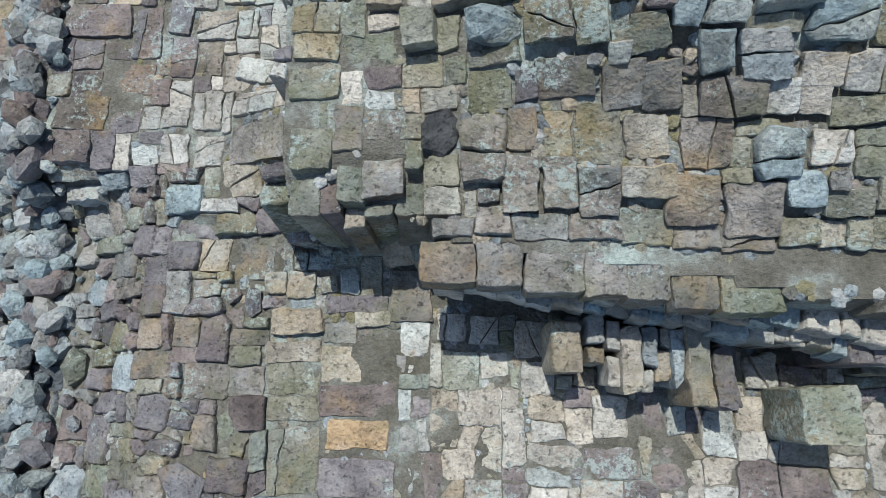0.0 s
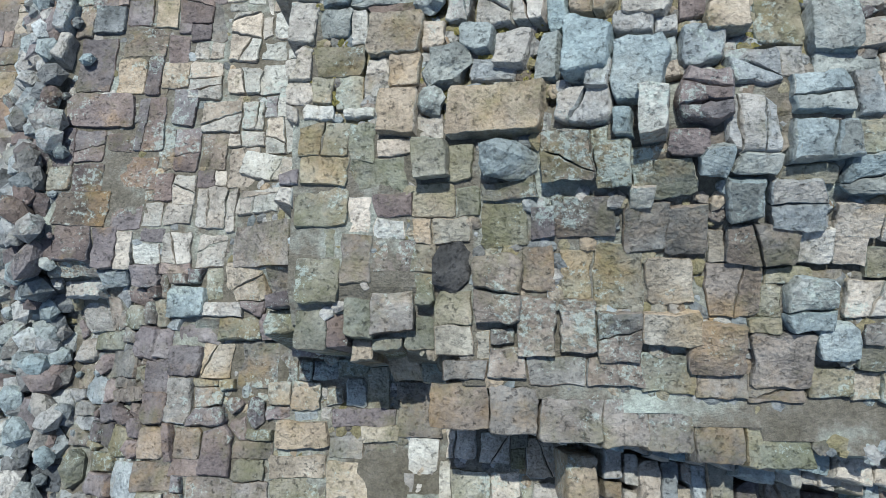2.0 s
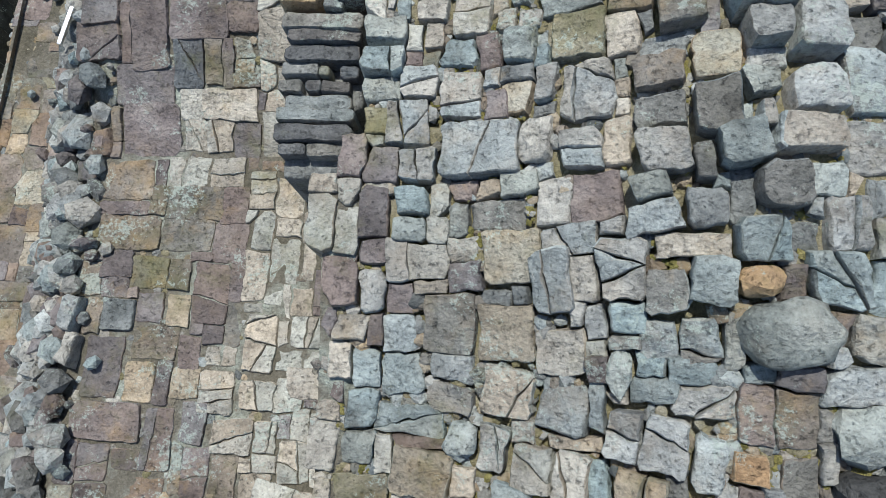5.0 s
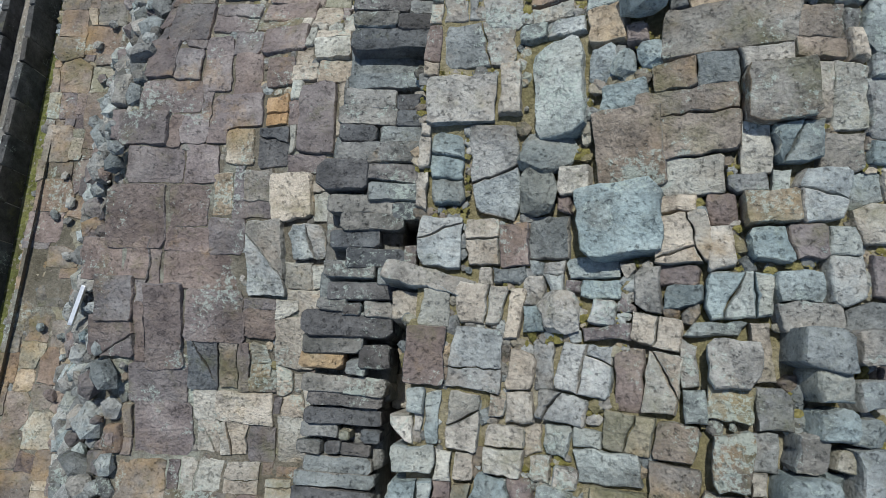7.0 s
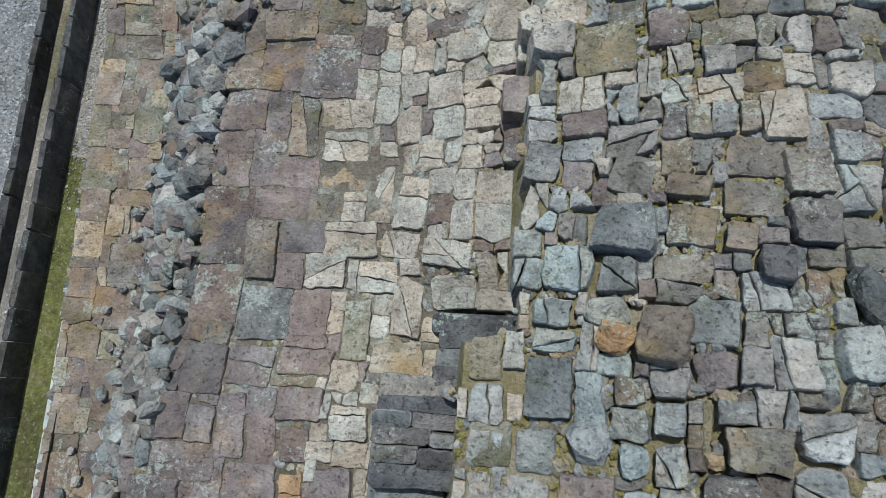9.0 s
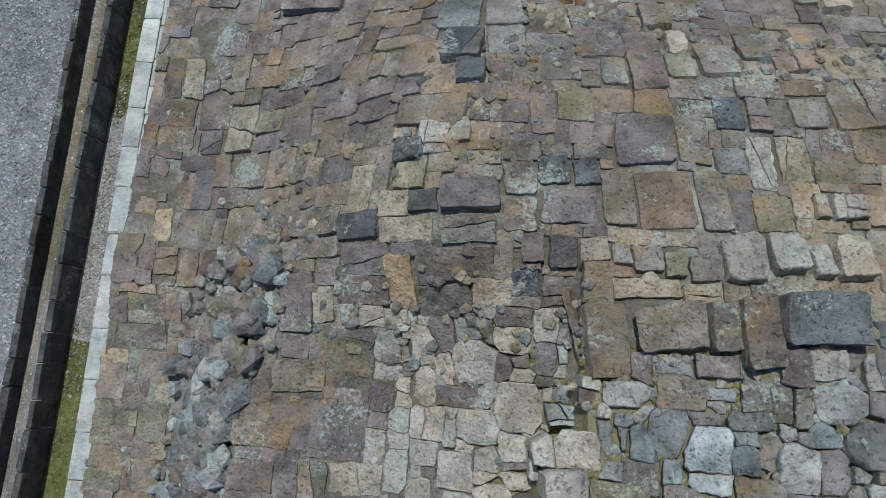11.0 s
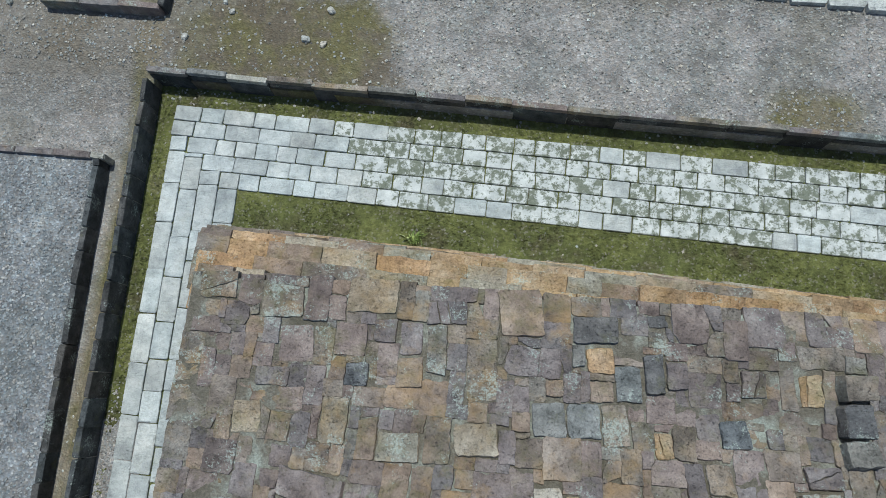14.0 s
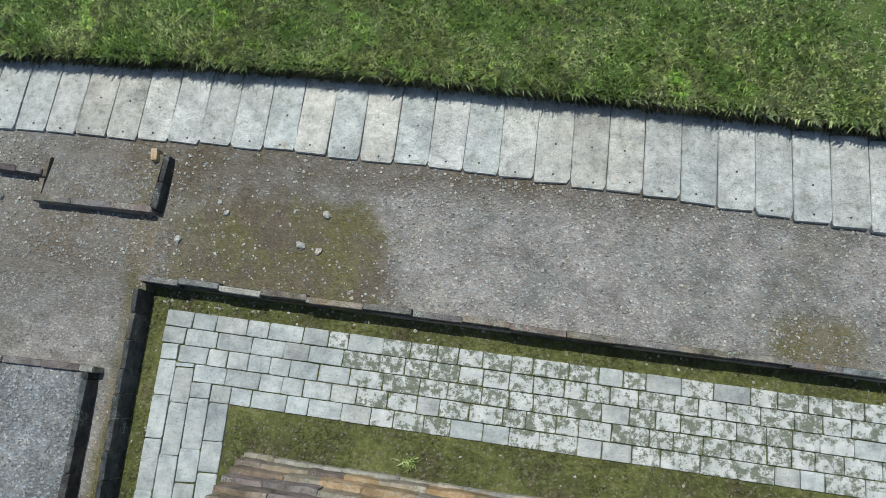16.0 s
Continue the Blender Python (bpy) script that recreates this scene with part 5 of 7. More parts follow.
block(-0.51, 9.54, 0.17, 0.17, DARK, 0.00, 5, "f")
block(-0.33, 9.51, 0.14, 0.18, MAUVE, 0.00, 5, "f")
block(0.06, 12.14, 0.20, 0.28, TAN, 0.00, 3, "f")
block(-1.41, 13.75, 0.35, 0.21, MAUVE, 0.00, 4, "f")
block(-0.75, 13.80, 0.38, 0.42, RUST, 0.00, 4, "f")
block(0.46, 13.82, 0.17, 0.10, DARK, 0.00, 4, "f")
block(1.55, 13.35, 0.13, 0.40, RUST, 0.00, 4, "f")
block(1.85, 13.61, 0.40, 0.20, BROWN, 0.00, 4, "f")
block(0.48, 12.36, 0.22, 0.19, RUST, 0.00, 4, "f")
block(1.32, 11.34, 0.29, 0.21, RUST, 0.05, 5, "f")
block(1.57, 11.71, 0.27, 0.28, RUST, 0.00, 5, "f")
block(-2.81, 13.38, 0.33, 0.34, MAUVE, 0.00, 4, "f")
block(-3.19, 12.67, 0.26, 0.28, TAN, 0.00, 4, "f")
block(-1.07, 13.27, 0.26, 0.53, BROWN, 0.00, 4, "f")
block(0.45, 0.19, 0.14, 0.23, TAN, 0.37, 0, "w", slope, 0.50)
block(0.58, 0.27, 0.08, 0.14, GREY, 0.36, -0, "w", slope, 0.48)
block(0.58, 0.15, 0.08, 0.09, TAN, 0.30, 0, "w", slope, 0.42)
block(0.66, 0.24, 0.06, 0.13, PALE, 0.33, -0, "w", slope, 0.45)
block(0.66, 0.07, 0.06, 0.16, GREY, 0.30, 0, "w", slope, 0.42)
block(0.73, 0.13, 0.09, 0.30, PALE, 0.36, 0, "w", slope, 0.48)
block(0.82, 0.19, 0.07, 0.19, GREY, 0.34, 0, "w", slope, 0.46)
block(0.81, 0.03, 0.05, 0.10, PALE, 0.30, 0, "w", slope, 0.42)
block(0.90, 0.24, 0.06, 0.10, PALE, 0.33, -0, "w", slope, 0.45)
block(0.88, 0.10, 0.08, 0.15, TAN, 0.31, 0, "w", slope, 0.44)
block(0.95, 0.14, 0.06, 0.26, GREY, 0.34, 0, "w", slope, 0.46)
block(1.03, 0.12, 0.11, 0.38, TAN, 0.37, 0, "w", slope, 0.50)
block(1.16, 0.05, 0.09, 0.29, MAUVE, 0.33, 0, "w", slope, 0.45)
block(1.45, 0.08, 0.16, 0.18, PALE, 0.10, 0, "w")
block(1.62, 0.05, 0.15, 0.14, MAUVE, 0.10, 0, "w")
block(1.59, -0.14, 0.14, 0.20, TAN, 0.10, 0, "w")
block(1.59, -0.11, 0.26, 0.26, MOSSY, 0.37, 0, "f", slope, 0.50)
block(-1.09, 11.86, 0.32, 0.53, SLATE, 0.02, -1, "f")
block(-1.05, 11.36, 0.29, 0.33, CHAR, 0.10, -1, "f")
block(-0.76, 11.90, 0.29, 0.49, MAUVE, 0.00, 4, "f")
block(-0.73, 11.44, 0.29, 0.33, SLATE, 0.00, 5, "f")
block(-0.97, 11.09, 0.20, 0.21, CHAR, 0.10, 1, "f")
block(-0.42, 11.74, 0.28, 0.37, BROWN, 0.00, 5, "f")
block(-2.09, 9.97, 0.49, 0.22, BROWN, 0.02, -0, "f")
block(-1.68, 9.90, 0.29, 0.18, CHAR, 0.02, 1, "f")
block(-2.07, 9.76, 0.53, 0.15, BROWN, 0.00, 2, "f")
block(-1.59, 9.67, 0.35, 0.21, MAUVE, 0.00, 4, "f")
block(-1.32, 9.86, 0.37, 0.17, TAN, 0.00, 2, "f")
block(-0.90, 10.09, 0.37, 0.20, MAUVE, 0.10, 4, "f")
block(-1.21, 10.05, 0.19, 0.14, CHAR, 0.04, 2, "f")
block(-0.90, 9.86, 0.35, 0.19, BROWN, 0.00, 4, "f")
block(-0.92, 9.65, 0.38, 0.19, MAUVE, 0.00, 4, "f")
block(-1.02, 9.42, 0.37, 0.19, BROWN, 0.00, 5, "f")
block(-1.33, 9.52, 0.18, 0.32, ORANGE, 0.02, 5, "f")
block(-1.92, 9.36, 0.20, 0.25, TAN, 0.02, 5, "f")
block(-2.10, 9.37, 0.24, 0.42, MAUVE, 0.05, 5, "f")
block(-2.02, 8.86, 0.38, 0.23, BROWN, 0.03, 5, "f")
block(-2.72, 10.03, 0.53, 0.33, BROWN, 0.05, -0, "f")
block(-3.30, 10.01, 0.35, 0.37, BROWN, 0.00, 3, "f")
block(-3.60, 10.06, 0.16, 0.34, TAN, 0.00, 4, "f")
block(-3.62, 9.06, 0.42, 0.21, BROWN, 0.00, 5, "f")
block(-0.37, 10.30, 0.20, 0.20, CHAR, 0.02, 5, "f")
block(-0.16, 10.31, 0.16, 0.19, CHAR, 0.02, 5, "f")
block(-0.27, 10.05, 0.33, 0.23, MAUVE, 0.02, 4, "f")
block(-0.59, 10.23, 0.21, 0.24, BROWN, 0.00, 5, "f")
block(-0.57, 9.97, 0.21, 0.22, BROWN, 0.00, 4, "f")
block(0.04, 10.13, 0.21, 0.40, BROWN, 0.00, 5, "f")
block(0.22, 10.58, 0.39, 0.37, MAUVE, 0.03, 4, "f")
block(0.34, 10.14, 0.36, 0.41, RUST, 0.00, 5, "f")
block(0.54, 10.60, 0.20, 0.36, BROWN, 0.00, 4, "f")
block(0.79, 10.82, 0.20, 0.25, CHAR, 0.02, 4, "f")
block(0.99, 10.82, 0.15, 0.25, MAUVE, 0.02, 4, "f")
block(0.77, 10.45, 0.19, 0.19, SLATE, 0.02, 4, "f")
block(0.97, 10.46, 0.16, 0.40, PALE, 0.00, 4, "f")
block(1.18, 10.49, 0.19, 0.33, TAN, 0.00, 4, "f")
block(1.50, 10.42, 0.39, 0.17, BROWN, 0.00, 5, "f")
block(1.00, 10.09, 0.23, 0.24, MOSSY, 0.00, 5, "f")
block(0.64, 10.16, 0.19, 0.42, BROWN, 0.00, 5, "f")
block(-0.48, 9.76, 0.14, 0.17, MAUVE, 0.06, 5, "f")
block(-0.29, 9.75, 0.17, 0.18, CHAR, 0.06, 4, "f")
block(-0.11, 9.76, 0.17, 0.15, TAN, 0.05, 5, "f")
block(0.05, 9.75, 0.11, 0.14, BROWN, 0.05, 5, "f")
block(0.21, 9.73, 0.17, 0.17, BROWN, 0.05, 5, "f")
block(0.37, 9.70, 0.13, 0.15, MOSSY, 0.04, 5, "f")
block(0.55, 9.69, 0.19, 0.16, BROWN, 0.05, 5, "f")
block(0.77, 9.78, 0.25, 0.30, GREY, 0.14, 5, "w")
block(1.02, 9.83, 0.22, 0.23, PALE, 0.18, 5, "w")
block(1.22, 9.79, 0.13, 0.19, PALE, 0.14, 5, "w")
block(1.40, 9.84, 0.20, 0.26, PALE, 0.18, 5, "w")
block(1.29, 10.16, 0.09, 0.16, TAN, 0.10, 5, "w")
block(1.46, 10.17, 0.22, 0.18, PALE, 0.10, 5, "w")
block(0.20, 9.54, 0.38, 0.11, TAN, 0.04, 5, "f")
block(0.52, 9.53, 0.22, 0.11, TAN, 0.08, 5, "f")
block(-0.19, 9.25, 0.04, 0.58, RUST, 0.03, 18, "f")
block(-0.03, 9.22, 0.23, 0.43, RUST, 0.12, 7, "f")
block(0.28, 9.30, 0.35, 0.26, BROWN, 0.16, 7, "f")
block(0.54, 9.32, 0.14, 0.26, BROWN, 0.16, 7, "f")
block(0.70, 9.30, 0.18, 0.37, BROWN, 0.20, 6, "f")
block(1.02, 9.38, 0.40, 0.28, SLATE, 0.22, 5, "f")
block(-2.49, 12.15, 0.59, 0.23, MAUVE, 0.12, -6, "f")
block(-1.11, 10.57, 0.34, 0.19, PALE, 0.05, 0, "w")
block(-1.36, 10.44, 0.22, 0.19, CHAR, 0.10, -2, "w")
block(-1.11, 10.32, 0.18, 0.14, BROWN, 0.04, 1, "f")
block(-1.32, 10.26, 0.22, 0.23, MOSSY, 0.03, -0, "f")
block(-0.82, 10.36, 0.21, 0.10, TAN, 0.02, 4, "f")
block(-1.22, 10.75, 0.50, 0.23, BROWN, 0.05, -2, "f")
block(0.40, 11.80, 0.22, 0.26, BROWN, 0.14, 5, "f")
block(0.51, 11.49, 0.16, 0.25, PALE, 0.16, 5, "w")
block(0.51, 11.23, 0.18, 0.23, MOSSY, 0.06, 5, "f")
block(0.78, 11.31, 0.26, 0.30, BROWN, 0.05, 5, "f")
block(1.66, 12.22, 0.21, 0.30, BROWN, 0.08, 5, "f")
block(0.27, 11.29, 0.25, 0.59, MAUVE, 0.02, 5, "f")
block(-0.13, 11.43, 0.16, 0.30, MAUVE, 0.03, 5, "f")
block(0.04, 11.16, 0.17, 0.26, BROWN, 0.00, 5, "f")
block(-0.24, 10.81, 0.22, 0.26, MOSSY, 0.03, 4, "f")
block(-0.45, 10.73, 0.17, 0.33, MAUVE, 0.00, 4, "f")
block(1.08, 11.49, 0.24, 0.28, BROWN, 0.06, 5, "f")
block(1.74, 11.36, 0.40, 0.31, TAN, 0.00, 5, "f")
block(1.65, 10.98, 0.32, 0.43, RUST, 0.02, 5, "f")
block(1.32, 10.86, 0.24, 0.24, BROWN, 0.03, 4, "f")
block(-3.54, 11.42, 0.19, 0.39, TAN, 0.03, 3, "f")
block(-3.74, 11.43, 0.16, 0.39, BROWN, 0.00, 4, "f")
block(-2.98, 10.92, 0.29, 0.44, TAN, 0.03, -3, "f")
block(-2.68, 10.94, 0.26, 0.21, MOSSY, 0.02, -6, "f")
block(-3.62, 10.84, 0.34, 0.24, BROWN, 0.00, 4, "f")
block(-2.83, 10.50, 0.39, 0.28, BROWN, 0.05, -2, "f")
block(-2.35, 12.73, 0.25, 0.38, TAN, 0.06, 2, "f")
block(-2.03, 12.60, 0.17, 0.34, RUST, 0.04, 2, "f")
block(-1.74, 12.56, 0.35, 0.24, TAN, 0.04, 2, "f")
block(-1.41, 12.65, 0.23, 0.37, BROWN, 0.03, 3, "f")
block(-1.08, 12.68, 0.36, 0.26, TAN, 0.05, 4, "f")
block(-3.65, 13.88, 0.37, 0.25, BROWN, 0.02, 3, "f")
block(-3.00, 13.76, 0.41, 0.30, BROWN, 0.03, 2, "f")
block(-2.65, 13.81, 0.23, 0.44, MAUVE, 0.04, 1, "f")
block(-2.12, 13.87, 0.46, 0.31, TAN, 0.02, 1, "f")
block(-1.97, 13.55, 0.20, 0.21, MAUVE, 0.03, 1, "f")
block(-2.29, 13.45, 0.30, 0.30, MAUVE, 0.02, 1, "f")
block(-2.20, 13.14, 0.21, 0.20, CHAR, 0.03, 2, "f")
block(-1.72, 13.50, 0.20, 0.29, MAUVE, 0.00, 1, "f")
block(-1.48, 13.41, 0.18, 0.43, BROWN, 0.02, 2, "f")
block(-1.71, 13.19, 0.23, 0.26, RUST, 0.02, 2, "f")
block(-0.09, 13.70, 0.40, 0.23, CHAR, 0.03, 4, "f")
block(-0.23, 13.46, 0.11, 0.18, SLATE, 0.03, 4, "f")
block(-0.04, 13.43, 0.22, 0.21, ORANGE, 0.03, 4, "f")
block(-0.03, 13.17, 0.20, 0.17, RUST, 0.02, 4, "f")
block(-0.43, 13.16, 0.15, 0.14, RUST, 0.02, 4, "f")
block(0.42, 13.35, 0.17, 0.32, CHAR, 0.06, 4, "f")
block(0.62, 13.36, 0.17, 0.22, MAUVE, 0.04, 4, "f")
block(1.07, 13.44, 0.13, 0.20, BROWN, 0.02, 4, "f")
block(1.26, 13.34, 0.20, 0.22, MAUVE, 0.04, 4, "f")
block(1.08, 12.91, 0.22, 0.22, DARK, 0.04, 5, "f")
block(1.75, 13.32, 0.18, 0.26, ORANGE, 0.02, 4, "f")
block(0.49, 12.77, 0.15, 0.20, ORANGE, 0.02, 5, "f")
block(2.09, 13.38, 0.26, 0.21, BROWN, 0.30, 4, "f")
block(2.06, 13.11, 0.23, 0.27, CHAR, 0.26, 4, "f")
block(2.05, 12.85, 0.24, 0.20, SLATE, 0.26, 5, "f")
block(1.68, 12.44, 0.31, 0.17, BROWN, 0.18, 5, "f")
block(1.95, 12.36, 0.29, 0.26, BLUE, 0.26, 5, "w")
block(1.83, 12.10, 0.21, 0.22, PALE, 0.20, 5, "w")
block(1.39, 12.33, 0.12, 0.21, BROWN, 0.10, 5, "f")
block(1.75, 12.63, 0.28, 0.17, MAUVE, 0.08, 5, "f")
block(-0.47, 12.27, 0.22, 0.25, PALE, 0.14, 5, "w")
block(-0.27, 12.16, 0.11, 0.33, ORANGE, 0.05, 5, "f")
block(-0.16, 12.13, 0.08, 0.33, ORANGE, 0.05, 5, "f")
block(0.19, 13.25, 0.21, 0.29, SLATE, 0.02, 4, "f")
block(-0.48, 12.90, 0.28, 0.28, SLATE, 0.02, 5, "f")
block(-0.18, 12.91, 0.27, 0.30, SLATE, 0.02, 5, "f")
block(0.09, 12.89, 0.23, 0.33, BROWN, 0.02, 5, "f")
block(0.72, 12.49, 0.15, 0.33, MAUVE, 0.02, 5, "f")
block(0.93, 12.43, 0.22, 0.48, BROWN, 0.02, 5, "f")
block(-1.84, 8.09, 0.20, 0.43, BROWN, 0.03, 2, "f")
block(-1.55, 8.20, 0.36, 0.22, PALE, 0.00, 2, "f")
block(-1.54, 7.96, 0.32, 0.21, PALE, 0.00, 2, "f")
block(-1.53, 7.74, 0.30, 0.18, TAN, 0.00, 3, "f")
block(-1.26, 7.64, 0.16, 0.40, PALE, 0.00, -0, "f")
block(-1.05, 7.58, 0.21, 0.36, PALE, 0.00, -10, "f")
block(-1.43, 7.32, 0.35, 0.24, PALE, 0.03, 3, "f")
block(-1.10, 7.30, 0.23, 0.18, PALE, 0.00, -6, "f")
block(-0.79, 7.23, 0.32, 0.17, PALE, 0.00, -8, "f")
block(-1.58, 7.10, 0.28, 0.23, PALE, 0.02, 3, "f")
block(-1.23, 7.08, 0.26, 0.20, PALE, 0.02, 1, "f")
block(-1.02, 6.90, 0.20, 0.37, PALE, 0.06, 1, "f")
block(-1.33, 6.74, 0.17, 0.38, MOSSY, 0.03, 4, "f")
block(-1.05, 6.58, 0.31, 0.20, TAN, 0.00, 4, "f")
block(-1.27, 6.18, 0.24, 0.19, PALE, 0.03, 3, "f")
block(-1.95, 6.81, 0.34, 0.34, SLATE, 0.02, 3, "f")
block(-2.02, 7.22, 0.21, 0.40, BROWN, 0.08, 3, "f")
block(-0.27, 7.62, 0.18, 0.21, SLATE, 0.04, -10, "f")
block(0.15, 7.53, 0.19, 0.20, SLATE, 0.02, -13, "f")
block(0.09, 7.23, 0.27, 0.25, SLATE, 0.20, -10, "w")
block(0.38, 7.44, 0.19, 0.12, BROWN, 0.04, -12, "f")
block(0.39, 7.24, 0.20, 0.20, BROWN, 0.03, -10, "f")
block(0.64, 7.36, 0.25, 0.16, BROWN, 0.02, -7, "f")
block(0.58, 7.18, 0.12, 0.14, BROWN, 0.05, -7, "f")
block(0.69, 7.05, 0.13, 0.17, DARK, 0.14, -4, "w")
block(0.87, 7.25, 0.19, 0.20, CHAR, 0.10, 1, "f")
block(0.67, 7.57, 0.24, 0.20, BROWN, 0.00, -7, "f")
block(-0.33, 7.17, 0.14, 0.13, BLUE, 0.05, 0, "w")
block(-0.33, 7.01, 0.13, 0.16, BLUE, 0.05, 0, "w")
block(-0.52, 6.58, 0.17, 0.2, MOSSY, 0.02, 2, "w")
block(-0.5, 6.37, 0.18, 0.2, GREY, 0.03, 1, "w")
block(-0.5, 6.17, 0.17, 0.18, BLUE, 0.02, 0, "w")
block(-0.28, 7.86, 0.17, 0.22, GREY, 0.02, 3, "w")
block(-0.15, 7.04, 0.23, 0.23, BLUE, 0.04, -5, "w")
block(-0.21, 6.82, 0.20, 0.14, BLUE, 0.04, -3, "w")
block(-0.21, 6.68, 0.20, 0.11, BLUE, 0.04, -2, "w")
block(-0.23, 6.46, 0.20, 0.28, SLATE, 0.08, 0, "f")
block(-0.05, 6.66, 0.09, 0.24, GREY, 0.04, -3, "w")
block(0.06, 6.70, 0.14, 0.13, ORANGE, 0.14, -5, "r")
block(0.07, 7.01, 0.18, 0.18, SLATE, 0.10, -8, "w")
block(0.23, 6.74, 0.20, 0.25, BROWN, 0.22, -6, "w")
block(0.11, 6.47, 0.11, 0.14, BROWN, 0.08, -2, "w")
block(0.27, 6.53, 0.16, 0.16, SLATE, 0.05, -3, "w")
block(0.26, 6.36, 0.12, 0.14, GREY, 0.04, -1, "w")
block(0.10, 6.33, 0.16, 0.14, BLUE, 0.08, -1, "w")
block(-0.04, 6.23, 0.16, 0.16, GREY, 0.14, 1, "r")
block(0.26, 6.18, 0.13, 0.18, GREY, 0.06, 1, "w")
block(0.13, 6.18, 0.11, 0.13, BLUE, 0.08, 1, "r")
block(0.56, 6.28, 0.22, 0.17, BROWN, 0.10, 1, "f")
block(0.46, 6.07, 0.19, 0.21, CHAR, 0.14, 2, "f")
block(0.79, 6.14, 0.19, 0.20, GREY, 0.02, 3, "w")
block(0.81, 6.35, 0.21, 0.20, GREY, 0.03, 3, "w")
block(-0.47, 6.19, 0.19, 0.20, MOSSY, 0.00, 3, "f")
block(-0.27, 6.17, 0.19, 0.20, BLUE, 0.02, 2, "w")
block(-0.49, 6.00, 0.16, 0.13, GREY, 0.00, 4, "f")
block(-0.29, 5.97, 0.20, 0.18, GREY, 0.00, 4, "w")
block(-0.05, 6.03, 0.22, 0.12, MAUVE, 0.03, 3, "f")
block(-0.07, 5.92, 0.18, 0.08, PALE, 0.00, 4, "f")
block(0.28, 5.88, 0.18, 0.18, BLUE, 0.40, 4, "r")
block(0.53, 5.86, 0.16, 0.15, TAN, 0.00, 5, "f")
block(0.89, 5.87, 0.15, 0.14, DARK, 0.16, 4, "f")
block(-0.39, 5.81, 0.35, 0.23, GREY, 0.00, 4, "f")
block(0.41, 6.33, 0.05, 0.26, MOSSY, -0.08, -0, "f")
block(0.97, 6.69, 0.17, 0.21, GREY, 0.14, 3, "w")
block(1.04, 6.93, 0.11, 0.20, DARK, 0.20, 3, "r")
block(-0.26, 2.51, 0.18, 0.10, GREY, 0.02, -7, "w")
block(-0.27, 2.39, 0.21, 0.11, GREY, 0.04, -5, "w")
block(-0.04, 2.42, 0.19, 0.19, PALE, 0.06, -12, "f")
block(0.16, 2.37, 0.17, 0.19, GREY, 0.05, -15, "w")
block(0.36, 2.29, 0.11, 0.19, GREY, 0.12, -15, "w")
block(0.50, 2.26, 0.15, 0.19, GREY, 0.08, -13, "w")
block(0.64, 2.21, 0.11, 0.21, GREY, 0.05, -10, "w")
block(0.77, 2.20, 0.11, 0.10, ORANGE, 0.05, -6, "f")
block(0.93, 2.16, 0.12, 0.17, BROWN, 0.00, -1, "f")
block(1.07, 2.08, 0.14, 0.12, BROWN, 0.00, -1, "f")
block(1.12, 2.13, 0.15, 0.13, DARK, 0.30, -1, "r")
block(1.27, 2.05, 0.17, 0.11, BLUE, 0.10, -1, "w")
block(1.24, 1.86, 0.18, 0.20, BLUE, 0.14, -1, "w")
block(-0.43, 2.30, 0.29, 0.13, BLUE, 0.00, -6, "f")
block(-0.65, 2.18, 0.14, 0.14, BLUE, 0.02, -1, "w")
block(-0.21, 2.23, 0.11, 0.13, BLUE, 0.16, -3, "r")
block(-0.38, 2.09, 0.24, 0.18, TAN, 0.12, -6, "f")
block(-0.09, 2.20, 0.12, 0.19, GREY, 0.10, -10, "w")
block(0.05, 2.14, 0.14, 0.18, PALE, 0.10, -13, "w")
block(0.19, 2.12, 0.12, 0.20, PALE, 0.10, -14, "f")
block(-0.03, 2.02, 0.14, 0.11, BLUE, 0.14, -11, "w")
block(0.11, 1.93, 0.12, 0.16, GREY, 0.16, -12, "w")
block(-0.14, 1.92, 0.16, 0.16, BLUE, 0.22, -5, "r")
block(-0.33, 1.91, 0.13, 0.15, TAN, 0.10, -5, "f")
block(0.04, 1.87, 0.19, 0.10, GREY, 0.06, -10, "w")
block(-0.21, 1.77, 0.09, 0.12, BLUE, 0.14, -1, "r")
block(-0.36, 1.72, 0.17, 0.19, TAN, 0.14, -4, "f")
block(0.04, 1.68, 0.37, 0.21, TAN, 0.16, -7, "f")
block(0.25, 1.87, 0.07, 0.20, BLUE, 0.12, -11, "w")
block(0.38, 1.86, 0.17, 0.23, BLUE, 0.22, -11, "w")
block(0.42, 1.73, 0.09, 0.12, GREY, 0.16, -9, "w")
block(0.36, 1.63, 0.20, 0.16, GREY, 0.10, -8, "w")
block(0.42, 2.07, 0.17, 0.17, TAN, 0.12, -13, "w")
block(0.61, 2.01, 0.18, 0.14, PALE, 0.12, -10, "w")
block(0.56, 1.93, 0.14, 0.10, GREY, 0.08, -10, "w")
block(0.56, 1.73, 0.18, 0.26, BLUE, 0.14, -7, "w")
block(0.50, 1.53, 0.06, 0.11, BLUE, 0.14, -6, "w")
block(0.59, 1.54, 0.10, 0.18, PALE, 0.28, -5, "f")
block(0.78, 1.59, 0.22, 0.20, MAUVE, 0.16, -3, "w")
block(0.77, 2.02, 0.09, 0.23, MAUVE, 0.06, -6, "f")
block(0.88, 1.94, 0.15, 0.21, TAN, 0.14, -2, "f")
block(0.79, 1.80, 0.15, 0.14, GREY, 0.10, -4, "w")
block(0.96, 1.71, 0.18, 0.15, GREY, 0.05, -1, "w")
